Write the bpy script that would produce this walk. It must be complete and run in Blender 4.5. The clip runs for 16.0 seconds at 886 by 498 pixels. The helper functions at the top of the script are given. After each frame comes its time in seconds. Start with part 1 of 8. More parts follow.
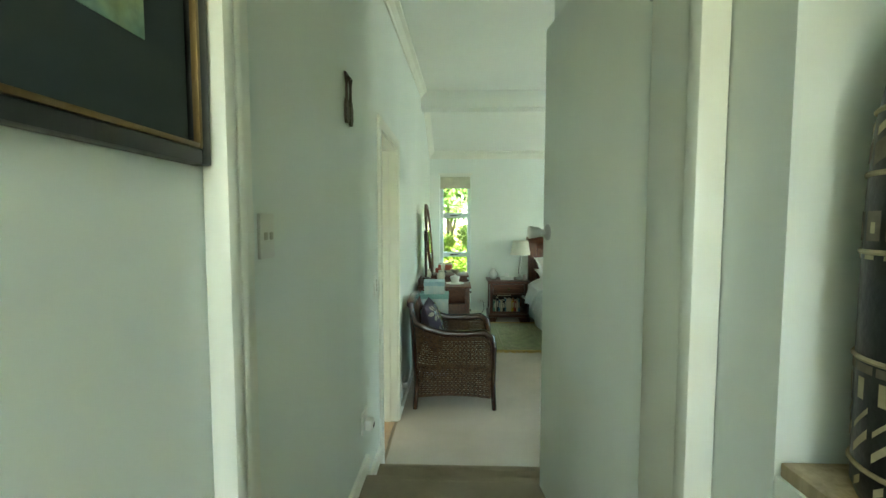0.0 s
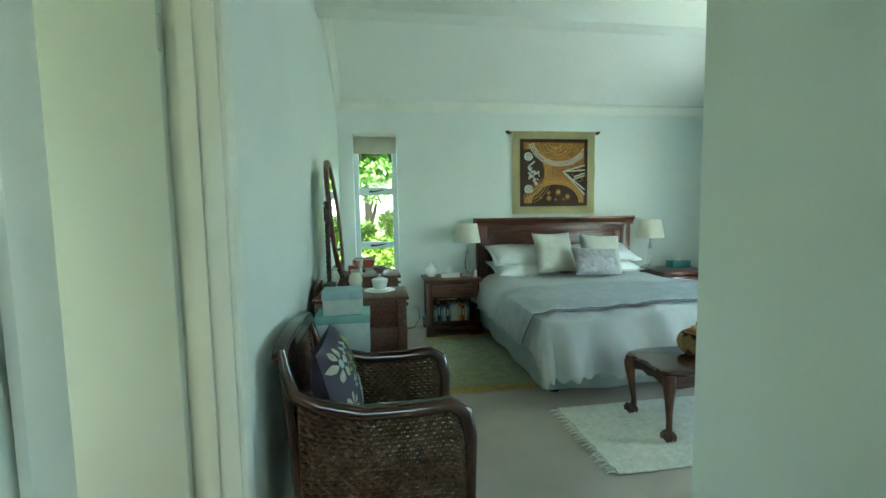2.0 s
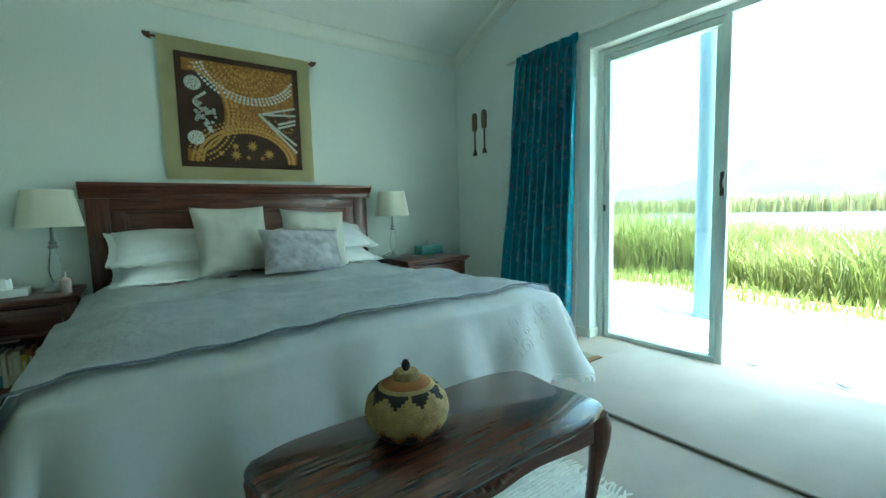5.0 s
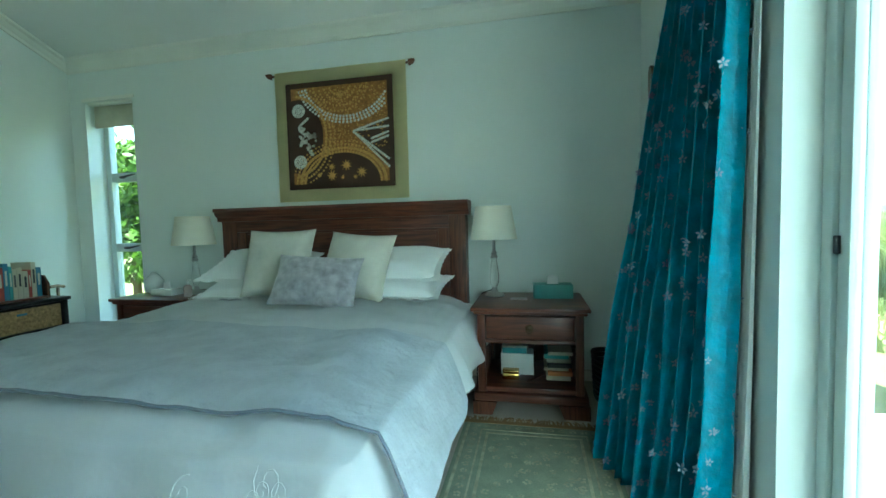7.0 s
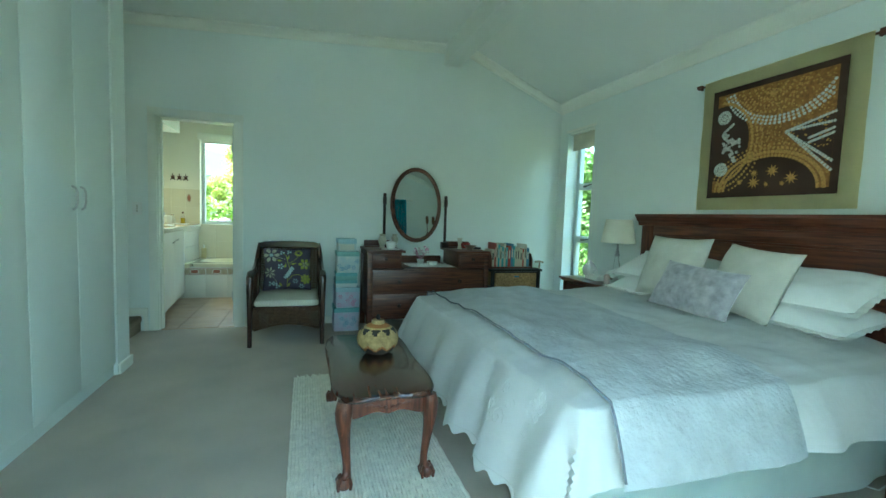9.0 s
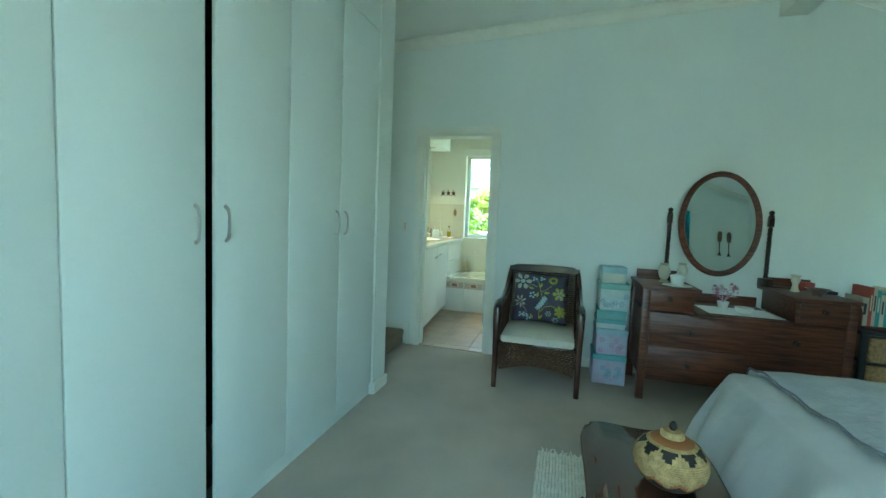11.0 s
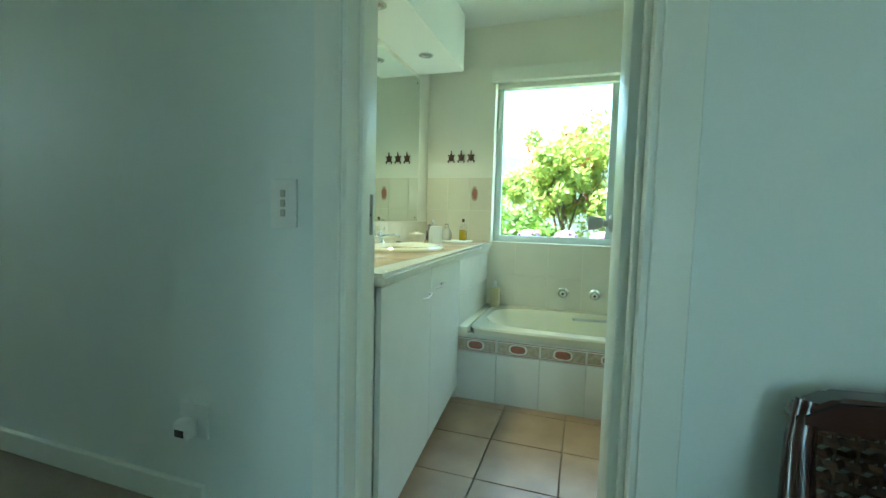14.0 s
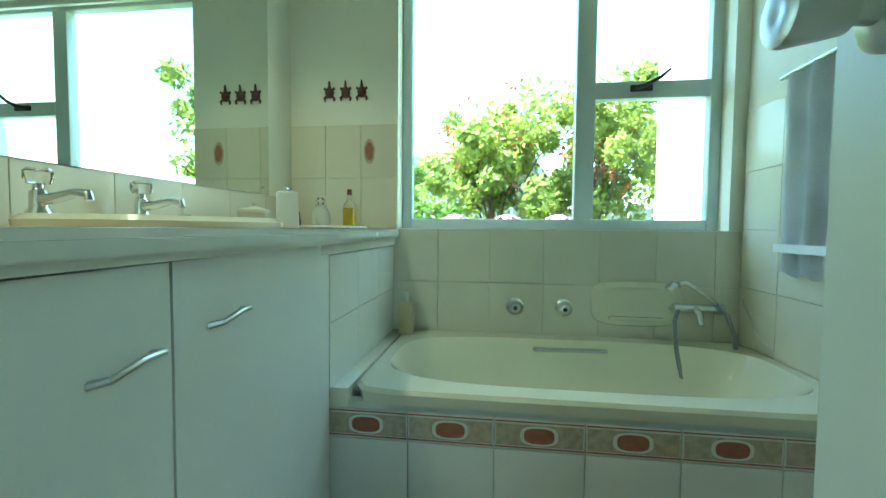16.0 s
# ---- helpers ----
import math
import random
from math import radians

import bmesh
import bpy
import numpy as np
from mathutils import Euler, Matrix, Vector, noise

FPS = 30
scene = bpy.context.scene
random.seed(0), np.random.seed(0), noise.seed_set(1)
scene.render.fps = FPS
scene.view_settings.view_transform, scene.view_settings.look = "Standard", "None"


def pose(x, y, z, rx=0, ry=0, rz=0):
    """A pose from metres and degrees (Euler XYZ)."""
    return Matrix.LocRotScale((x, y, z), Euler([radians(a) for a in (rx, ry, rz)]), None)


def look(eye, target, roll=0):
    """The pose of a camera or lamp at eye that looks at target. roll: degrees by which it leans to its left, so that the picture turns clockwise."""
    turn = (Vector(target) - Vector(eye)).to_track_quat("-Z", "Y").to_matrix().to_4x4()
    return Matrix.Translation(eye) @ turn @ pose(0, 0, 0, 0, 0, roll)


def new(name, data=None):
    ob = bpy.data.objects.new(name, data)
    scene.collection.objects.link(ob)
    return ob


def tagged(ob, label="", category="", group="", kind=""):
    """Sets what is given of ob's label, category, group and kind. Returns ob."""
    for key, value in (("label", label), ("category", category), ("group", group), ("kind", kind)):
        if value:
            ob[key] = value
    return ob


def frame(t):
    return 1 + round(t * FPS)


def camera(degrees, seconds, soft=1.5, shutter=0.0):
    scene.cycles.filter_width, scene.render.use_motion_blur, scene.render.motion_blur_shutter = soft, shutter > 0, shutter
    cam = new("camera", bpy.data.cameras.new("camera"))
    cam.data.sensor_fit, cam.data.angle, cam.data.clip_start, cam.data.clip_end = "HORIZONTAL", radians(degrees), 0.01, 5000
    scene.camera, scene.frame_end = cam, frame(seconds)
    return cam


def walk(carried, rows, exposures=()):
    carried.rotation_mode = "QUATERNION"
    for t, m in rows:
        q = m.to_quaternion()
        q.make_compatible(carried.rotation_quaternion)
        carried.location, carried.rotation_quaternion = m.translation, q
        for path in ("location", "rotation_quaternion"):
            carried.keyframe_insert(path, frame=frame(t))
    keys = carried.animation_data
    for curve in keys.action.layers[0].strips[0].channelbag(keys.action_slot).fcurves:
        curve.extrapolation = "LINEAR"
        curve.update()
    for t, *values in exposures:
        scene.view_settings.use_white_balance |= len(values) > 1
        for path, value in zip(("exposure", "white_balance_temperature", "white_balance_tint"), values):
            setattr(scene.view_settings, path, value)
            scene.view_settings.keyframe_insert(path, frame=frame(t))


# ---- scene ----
cam = camera(92.6, 16.0)
PATH = [
    (0, (0.453, -0.382, 1.506), (0.382, 1.612, 1.376), 0.0),
    (0.5, (0.386, 0.12, 1.473), (0.36, 2.115, 1.336), -0.7),
    (1, (0.428, 0.785, 1.425), (0.417, 2.778, 1.258), -0.9),
    (1.5, (0.428, 1.189, 1.32), (0.478, 3.184, 1.177), -1.0),
    (2, (0.421, 1.45, 1.316), (0.72, 3.421, 1.154), -1.0),
    (2.5, (0.453, 1.788, 1.266), (1.089, 3.676, 1.091), -1.0),
    (3, (0.554, 2.081, 1.161), (1.538, 3.812, 0.978), -1.6),
    (3.5, (0.685, 2.373, 1.053), (1.903, 3.947, 0.863), -1.3),
    (4, (0.895, 2.615, 0.998), (2.255, 4.068, 0.803), -1.4),
    (6.5, (3.525, 3.095, 1.085), (3.624, 5.088, 0.947), -1.7),
    (7, (3.946, 3.376, 1.095), (3.527, 5.328, 0.983), -1.5),
    (7.5, (4.215, 3.527, 1.126), (3.449, 5.37, 0.997), -1.1),
    (8, (4.353, 3.462, 1.102), (3.221, 5.105, 0.96), 0.0),
    (8.5, (4.497, 3.35, 1.108), (2.915, 4.564, 0.963), 0.8),
    (9, (4.641, 3.371, 1.169), (2.746, 3.993, 1.023), 2.0),
    (9.5, (4.697, 3.421, 1.244), (2.708, 3.577, 1.102), 2.2),
    (10, (4.537, 3.423, 1.287), (2.553, 3.234, 1.126), 2.7),
    (12.5, (2.404, 3.049, 1.211), (0.518, 2.401, 1.062), 2.0),
    (13, (1.838, 2.877, 1.174), (-0.052, 2.24, 1.027), 1.9),
    (13.5, (1.326, 2.754, 1.134), (-0.564, 2.115, 0.993), 1.8),
    (14, (0.883, 2.597, 1.135), (-1.011, 1.973, 0.987), 1.5),
    (14.5, (0.499, 2.457, 1.123), (-1.406, 1.862, 0.983), 1.1),
    (15, (0.176, 2.395, 1.115), (-1.734, 1.82, 0.976), 1.0),
    (15.5, (-0.102, 2.361, 1.023), (-2.036, 1.864, 0.909), 0.9),
    (16, (-0.401, 2.394, 0.955), (-2.381, 2.134, 0.859), 0.5),
]
walk(cam, [(t, look(eye, target, roll)) for t, eye, target, roll in PATH],
     [(0, 5.2, 7500, -5), (1.0, 5.2, 6450, -8), (2, 4.9, 6300, -11), (4, 4.55, 5950, -16), (7, 4.15, 5900, -18), (8.5, 4.25, 6050, -18), (10, 4.4, 5750, -17), (12.5, 4.5, 5850, -17), (14.5, 4.15, 5800, -20), (16, 3.78, 5550, -22)])

# ---- world and sun ----
world = bpy.data.worlds.new("sky")
scene.world = world
world.use_nodes = True
wn = world.node_tree
sky = wn.nodes.new("ShaderNodeTexSky")
sky.sky_type = "NISHITA"
sky.sun_disc = False
sky.sun_elevation = radians(66)
sky.sun_rotation = radians(170)
sky.air_density, sky.dust_density = 1.1, 2.2
bg = wn.nodes["Background"]
wn.links.new(sky.outputs[0], bg.inputs[0])
bg.inputs[1].default_value = 0.095

sun = new("sun", bpy.data.lights.new("sun", "SUN"))
sun.data.energy, sun.data.angle, sun.data.color = 3.8, radians(0.5), (1.0, 0.95, 0.86)
SUN_FROM = Vector((0.07, -0.40, 0.914))
sun.matrix_world = look(SUN_FROM * 30, (0, 0, 0))

# fill lamp added in the unseen opening behind, to brighten the hall
hall_fill = new("hall_fill_light", bpy.data.lights.new("hall_fill_light", "AREA"))
hall_fill.data.shape, hall_fill.data.size, hall_fill.data.size_y = "RECTANGLE", 1.3, 0.8
hall_fill.data.energy, hall_fill.data.color = 0.2, (1.0, 0.93, 0.72)
hall_fill.matrix_world = look((0.8, -2.62, 2.05), (0.6, 0, 1.5))

# ---- materials ----
def mat(name, colour, rough=0.6, metal=0.0, var=0.06, scale=6.0, fine=0.0, fine_scale=200.0, bump=0.0, bump_scale=120.0,
        colour2=None, sheen=0.0, bdist=0.004, spec=0.5, island=0.0, coat=0.0):
    """A principled surface with variation at two scales and a fine relief."""
    m = bpy.data.materials.new(name)
    m.use_nodes = True
    nt = m.node_tree
    b = nt.nodes["Principled BSDF"]
    L = nt.links.new
    tc = nt.nodes.new("ShaderNodeTexCoord")
    n1 = nt.nodes.new("ShaderNodeTexNoise")
    n1.inputs["Scale"].default_value, n1.inputs["Detail"].default_value = scale, 5
    L(tc.outputs["Object"], n1.inputs["Vector"])
    mix = nt.nodes.new("ShaderNodeMix")
    mix.data_type = "RGBA"
    c = colour
    a2 = colour2 or tuple(max(0, v * (1 - 2.2 * var)) for v in c)
    a1 = c if colour2 else tuple(min(1, v * (1 + var)) for v in c)
    mix.inputs[6].default_value, mix.inputs[7].default_value = (*a1, 1), (*a2, 1)
    ramp = nt.nodes.new("ShaderNodeMapRange")
    ramp.inputs["From Min"].default_value, ramp.inputs["From Max"].default_value = 0.32, 0.7
    L(n1.outputs[0], ramp.inputs["Value"])
    L(ramp.outputs[0], mix.inputs[0])
    out = mix.outputs[2]
    n2 = nt.nodes.new("ShaderNodeTexNoise")
    n2.inputs["Scale"].default_value, n2.inputs["Detail"].default_value = fine_scale, 3
    L(tc.outputs["Object"], n2.inputs["Vector"])
    if fine > 0:
        hs = nt.nodes.new("ShaderNodeHueSaturation")
        mr = nt.nodes.new("ShaderNodeMapRange")
        mr.inputs["From Min"].default_value, mr.inputs["From Max"].default_value = 0.3, 0.7
        mr.inputs["To Min"].default_value, mr.inputs["To Max"].default_value = 1 - fine, 1 + fine
        L(n2.outputs[0], mr.inputs["Value"])
        L(mr.outputs[0], hs.inputs["Value"])
        L(out, hs.inputs["Color"])
        out = hs.outputs[0]
    if island > 0:
        hs2 = nt.nodes.new("ShaderNodeHueSaturation")
        oi = nt.nodes.new("ShaderNodeObjectInfo")
        geo = nt.nodes.new("ShaderNodeNewGeometry")
        ad = nt.nodes.new("ShaderNodeMath")
        ad.operation = "ADD"
        L(oi.outputs["Random"], ad.inputs[0])
        L(geo.outputs["Random Per Island"], ad.inputs[1])
        mr2 = nt.nodes.new("ShaderNodeMapRange")
        mr2.inputs["From Max"].default_value = 2.0
        mr2.inputs["To Min"].default_value, mr2.inputs["To Max"].default_value = 1 - island, 1 + island
        L(ad.outputs[0], mr2.inputs["Value"])
        L(mr2.outputs[0], hs2.inputs["Value"])
        L(out, hs2.inputs["Color"])
        out = hs2.outputs[0]
    L(out, b.inputs["Base Color"])
    rr = nt.nodes.new("ShaderNodeMapRange")
    rr.inputs["To Min"].default_value, rr.inputs["To Max"].default_value = max(0.02, rough - 0.06), min(1, rough + 0.06)
    L(n1.outputs[0], rr.inputs["Value"])
    L(rr.outputs[0], b.inputs["Roughness"])
    b.inputs["Metallic"].default_value = metal
    b.inputs["Specular IOR Level"].default_value = spec
    b.inputs["Sheen Weight"].default_value = sheen
    b.inputs["Coat Weight"].default_value = coat
    if bump > 0:
        n3 = nt.nodes.new("ShaderNodeTexNoise")
        n3.inputs["Scale"].default_value, n3.inputs["Detail"].default_value = bump_scale, 3
        L(tc.outputs["Object"], n3.inputs["Vector"])
        bp = nt.nodes.new("ShaderNodeBump")
        bp.inputs["Strength"].default_value, bp.inputs["Distance"].default_value = bump, bdist
        L(n3.outputs[0], bp.inputs["Height"])
        L(bp.outputs[0], b.inputs["Normal"])
    return m


def wood(name, dark, light, rough=0.35, stretch=(1, 1, 14), coat=0.15):
    """Stained timber with grain drawn out along one axis."""
    m = mat(name, light, rough, colour2=dark, scale=3.0, coat=coat)
    nt = m.node_tree
    b = nt.nodes["Principled BSDF"]
    tc = nt.nodes.new("ShaderNodeTexCoord")
    mp = nt.nodes.new("ShaderNodeMapping")
    mp.inputs["Scale"].default_value = tuple(60 / s for s in stretch)
    nz = nt.nodes.new("ShaderNodeTexNoise")
    nz.inputs["Scale"].default_value, nz.inputs["Detail"].default_value, nz.inputs["Distortion"].default_value = 1.0, 6, 0.6
    mixn = nt.nodes.new("ShaderNodeMix")
    mixn.data_type = "RGBA"
    mixn.inputs[6].default_value, mixn.inputs[7].default_value = (*dark, 1), (*light, 1)
    mr = nt.nodes.new("ShaderNodeMapRange")
    mr.inputs["From Min"].default_value, mr.inputs["From Max"].default_value = 0.35, 0.65
    nt.links.new(tc.outputs["Object"], mp.inputs["Vector"])
    nt.links.new(mp.outputs[0], nz.inputs["Vector"])
    nt.links.new(nz.outputs[0], mr.inputs["Value"])
    nt.links.new(mr.outputs[0], mixn.inputs[0])
    nt.links.new(mixn.outputs[2], b.inputs["Base Color"])
    bp = nt.nodes.new("ShaderNodeBump")
    bp.inputs["Strength"].default_value, bp.inputs["Distance"].default_value = 0.12, 0.002
    nt.links.new(nz.outputs[0], bp.inputs["Height"])
    nt.links.new(bp.outputs[0], b.inputs["Normal"])
    return m


def glass_mat(name, rough=0.0, tint=(1, 1, 1)):
    m = bpy.data.materials.new(name)
    m.use_nodes = True
    b = m.node_tree.nodes["Principled BSDF"]
    b.inputs["Base Color"].default_value = (*tint, 1)
    b.inputs["Roughness"].default_value = rough
    b.inputs["Transmission Weight"].default_value = 1.0
    b.inputs["IOR"].default_value = 1.45
    return m


def pane_mat(name):
    """Thin clear pane: lets all through, with a faint gloss."""
    m = bpy.data.materials.new(name)
    m.use_nodes = True
    nt = m.node_tree
    nt.nodes.remove(nt.nodes["Principled BSDF"])
    tr = nt.nodes.new("ShaderNodeBsdfTransparent")
    tr.inputs[0].default_value = (0.95, 0.97, 0.96, 1)
    gl = nt.nodes.new("ShaderNodeBsdfGlossy")
    gl.inputs["Roughness"].default_value = 0.01
    lw, pw, fr = nt.nodes.new("ShaderNodeLayerWeight"), nt.nodes.new("ShaderNodeMath"), nt.nodes.new("ShaderNodeMath")
    pw.operation, fr.operation = "POWER", "MULTIPLY_ADD"
    pw.inputs[1].default_value = 5.0
    fr.inputs[1].default_value, fr.inputs[2].default_value = 0.45, 0.025
    nt.links.new(lw.outputs["Facing"], pw.inputs[0])
    nt.links.new(pw.outputs[0], fr.inputs[0])
    mx = nt.nodes.new("ShaderNodeMixShader")
    nt.links.new(fr.outputs[0], mx.inputs[0])
    nt.links.new(tr.outputs[0], mx.inputs[1])
    nt.links.new(gl.outputs[0], mx.inputs[2])
    nt.links.new(mx.outputs[0], nt.nodes["Material Output"].inputs[0])
    return m


def glow_mat(name, colour, strength):
    m = bpy.data.materials.new(name)
    m.use_nodes = True
    b = m.node_tree.nodes["Principled BSDF"]
    b.inputs["Base Color"].default_value = (*colour, 1)
    b.inputs["Emission Color"].default_value = (*colour, 1)
    b.inputs["Emission Strength"].default_value = strength
    return m


WALL = mat("wall_paint", (0.80, 0.86, 0.82), 0.55, var=0.015, scale=1.3, bump=0.05, bump_scale=60)
CEIL = mat("ceiling_paint", (0.84, 0.87, 0.82), 0.7, var=0.012, scale=1.0, bump=0.03)
TRIM = mat("trim_paint", (0.84, 0.86, 0.78), 0.35, var=0.02, scale=4, bump=0.03, bump_scale=30)
DOORP = mat("door_paint", (0.76, 0.82, 0.77), 0.4, var=0.02, scale=2, bump=0.02, bump_scale=40)
CARPET = mat("carpet", (0.46, 0.395, 0.315), 0.95, var=0.07, scale=2.2, fine=0.25, fine_scale=420, bump=0.7, bump_scale=420, sheen=0.2)
STAIRC = mat("stair_carpet", (0.27, 0.22, 0.155), 0.95, var=0.08, scale=5, fine=0.25, fine_scale=420, bump=0.7, bump_scale=420)
ALU = mat("painted_aluminium", (0.62, 0.70, 0.68), 0.35, metal=0.0, var=0.02)
CHROME = mat("chrome", (0.75, 0.77, 0.78), 0.14, metal=1.0, var=0.01)
STEEL = mat("brushed_steel", (0.55, 0.56, 0.56), 0.32, metal=1.0, var=0.03)
BLACKP = mat("black_plastic", (0.02, 0.02, 0.022), 0.4)
WHITEP = mat("white_plastic", (0.78, 0.80, 0.76), 0.35, var=0.01)
PANE = pane_mat("window_pane")
MAHOG = wood("mahogany", (0.055, 0.016, 0.009), (0.165, 0.052, 0.026))
MAHOGX = wood("mahogany_long", (0.055, 0.016, 0.009), (0.165, 0.052, 0.026), stretch=(14, 1, 1))
OAKX = wood("oak", (0.050, 0.016, 0.009), (0.155, 0.055, 0.026), stretch=(1, 14, 1), rough=0.42, coat=0.05)
DARKW = wood("dark_wood", (0.018, 0.008, 0.006), (0.05, 0.022, 0.014))
MIRROR = mat("mirror", (0.82, 0.88, 0.85), 0.02, metal=1.0, var=0.0)
MIRROR.node_tree.nodes["Principled BSDF"].inputs["Roughness"].default_value = 0.0
for link in list(MIRROR.node_tree.links):
    if link.to_socket.name == "Roughness":
        MIRROR.node_tree.links.remove(link)


# ---- mesh helpers ----
def box(bm, x0, x1, y0, y1, z0, z1, bev=0.0):
    m = Matrix.Translation(((x0 + x1) / 2, (y0 + y1) / 2, (z0 + z1) / 2)) @ Matrix.Diagonal((abs(x1 - x0), abs(y1 - y0), abs(z1 - z0), 1))
    r = bmesh.ops.create_cube(bm, size=1, matrix=m)
    if bev > 0:
        es = list({e for v in r["verts"] for e in v.link_edges})
        bmesh.ops.bevel(bm, geom=es, offset=bev, segments=2, affect="EDGES", profile=0.5)


def bx(x0, x1, y0, y1, z0, z1, bev=0.0):
    bm = bmesh.new()
    box(bm, x0, x1, y0, y1, z0, z1, bev)
    return bm


def cyl(bm, c, r, h, seg=20, r2=None, axis="z"):
    m = Matrix.Translation(c)
    if axis == "x":
        m = m @ Matrix.Rotation(math.pi / 2, 4, "Y")
    if axis == "y":
        m = m @ Matrix.Rotation(-math.pi / 2, 4, "X")
    bmesh.ops.create_cone(bm, cap_ends=True, segments=seg, radius1=r, radius2=r if r2 is None else r2, depth=h, matrix=m @ Matrix.Translation((0, 0, h / 2)))


def lathe(bm, profile, c=(0, 0, 0), seg=28, m=None):
    """Turns (r, z) pairs round the z axis at c."""
    rings = []
    base = Matrix.Translation(c) if m is None else m
    for r, z in profile:
        if r < 1e-5:
            rings.append([bm.verts.new(base @ Vector((0, 0, z)))])
        else:
            rings.append([bm.verts.new(base @ Vector((r * math.cos(2 * math.pi * i / seg), r * math.sin(2 * math.pi * i / seg), z))) for i in range(seg)])
    for a, b in zip(rings, rings[1:]):
        for i in range(seg):
            j = (i + 1) % seg
            va = [a[i % len(a)], a[j % len(a)]]
            vb = [b[j % len(b)], b[i % len(b)]]
            f = []
            for v in va + vb:
                if v not in f:
                    f.append(v)
            if len(f) >= 3:
                bm.faces.new(f)


def tube(bm, pts, radius, seg=8, close=False):
    """A round bar along points; radius may be a list."""
    P = [Vector(p) for p in pts]
    n = len(P)
    rad = radius if isinstance(radius, (list, tuple)) else [radius] * n
    rings = []
    up = Vector((0, 0, 1))
    side = None
    for i in range(n):
        a = P[i - 1] if (i > 0 or close) else P[0]
        b = P[(i + 1) % n] if (i < n - 1 or close) else P[-1]
        d = (b - a).normalized()
        if side is None:
            side = d.cross(up) if abs(d.dot(up)) < 0.95 else d.cross(Vector((1, 0, 0)))
        side = (side - d * side.dot(d)).normalized()
        o = d.cross(side)
        rings.append([bm.verts.new(P[i] + rad[i] * (math.cos(2 * math.pi * k / seg) * side + math.sin(2 * math.pi * k / seg) * o)) for k in range(seg)])
    for i in range(n if close else n - 1):
        a, b = rings[i], rings[(i + 1) % n]
        for k in range(seg):
            bm.faces.new((a[k], a[(k + 1) % seg], b[(k + 1) % seg], b[k]))
    if not close:
        bm.faces.new(rings[0][::-1])
        bm.faces.new(rings[-1])


def prism(bm, poly, axis, a, b):
    """Extrudes a 2D outline along an axis from a to b."""
    def place(u, v, w):
        return {"x": (w, u, v), "y": (u, w, v), "z": (u, v, w)}[axis]
    va = [bm.verts.new(place(u, v, a)) for u, v in poly]
    vb = [bm.verts.new(place(u, v, b)) for u, v in poly]
    n = len(poly)
    bm.faces.new(va)
    bm.faces.new(vb[::-1])
    for i in range(n):
        bm.faces.new((va[i], vb[i], vb[(i + 1) % n], va[(i + 1) % n]))


def finish(bm, smooth):
    bmesh.ops.recalc_face_normals(bm, faces=bm.faces)
    if smooth:
        for f in bm.faces:
            f.smooth = True
        for e in bm.edges:
            if len(e.link_faces) == 2 and e.calc_face_angle(0) > 0.7:
                e.smooth = False


def mesh_ob(name, bm, material, smooth=True):
    finish(bm, smooth)
    me = bpy.data.meshes.new(name)
    bm.to_mesh(me)
    bm.free()
    me.materials.append(material)
    return new(name, me)


def part(name, bm, material, parent, label="", smooth=True):
    ob = mesh_ob(name, bm, material, smooth)
    ob.parent = parent
    if label:
        ob["label"] = label
    return ob


def thing(name, label, category, at=None, group="", kind=""):
    e = new(name)
    e.empty_display_size = 0.1
    if at is not None:
        e.matrix_world = at
    return tagged(e, label, category, group, kind)


def single(name, bm, material, label, category, group="", smooth=True, kind=""):
    return tagged(mesh_ob(name, bm, material, smooth), label, category, group, kind)


def setting(name, bm, material, label="", category=""):
    return tagged(mesh_ob(name, bm, material, False), label, category or name.split("_")[0], "", "structure")

# ---- bedroom shell ----
XE, YN, YC = 4.64, 6.385, 2.135        # east wall, north wall, wardrobe front
HALL, MID = 0.29, 0.145               # level of the hall, of the half step
WT = 0.24
RIDGE = 4.95


def south_ceiling(y):
    return 3.085 - 0.062 * (RIDGE - y)


def north_ceiling(y):
    return 2.57 + (YN - y) * 0.405


# west wall with the bathroom doorway (y 2.04 to 2.73, to z 2.03)
bm = bmesh.new()
box(bm, -0.14, 0, -2.6, 2.04, -0.1, 3.4)
box(bm, -0.14, 0, 2.73, YN + WT, -0.1, 3.4)
box(bm, -0.14, 0, 2.04, 2.73, 2.04, 3.4)
setting("wall_west", bm, WALL, "pale mint painted plaster wall with a bathroom doorway", "wall")

# north wall with the narrow window (x 0.16 to 0.655, z 0.08 to 2.24)
bm = bmesh.new()
box(bm, 0, 0.16, YN, YN + WT, -0.1, 3.4)
box(bm, 0.655, XE + WT, YN, YN + WT, -0.1, 3.4)
box(bm, 0.16, 0.655, YN, YN + WT, -0.1, 0.08)
box(bm, 0.16, 0.655, YN, YN + WT, 2.24, 3.4)
setting("wall_north", bm, WALL, "pale mint painted plaster wall behind the bed", "wall")

# east wall with the wide sliding door opening (y 2.30 to 4.77, to z 2.2)
SD0, SD1, SDT = 2.30, 4.77, 2.20
bm = bmesh.new()
box(bm, XE, XE + WT, SD1, YN, -0.1, 3.4)
box(bm, XE, XE + WT, 1.3, SD0, -0.1, 3.4)
box(bm, XE, XE + WT, SD0, SD1, SDT, 3.4)
setting("wall_east", bm, WALL, "pale mint painted plaster wall with wide glass doors", "wall")

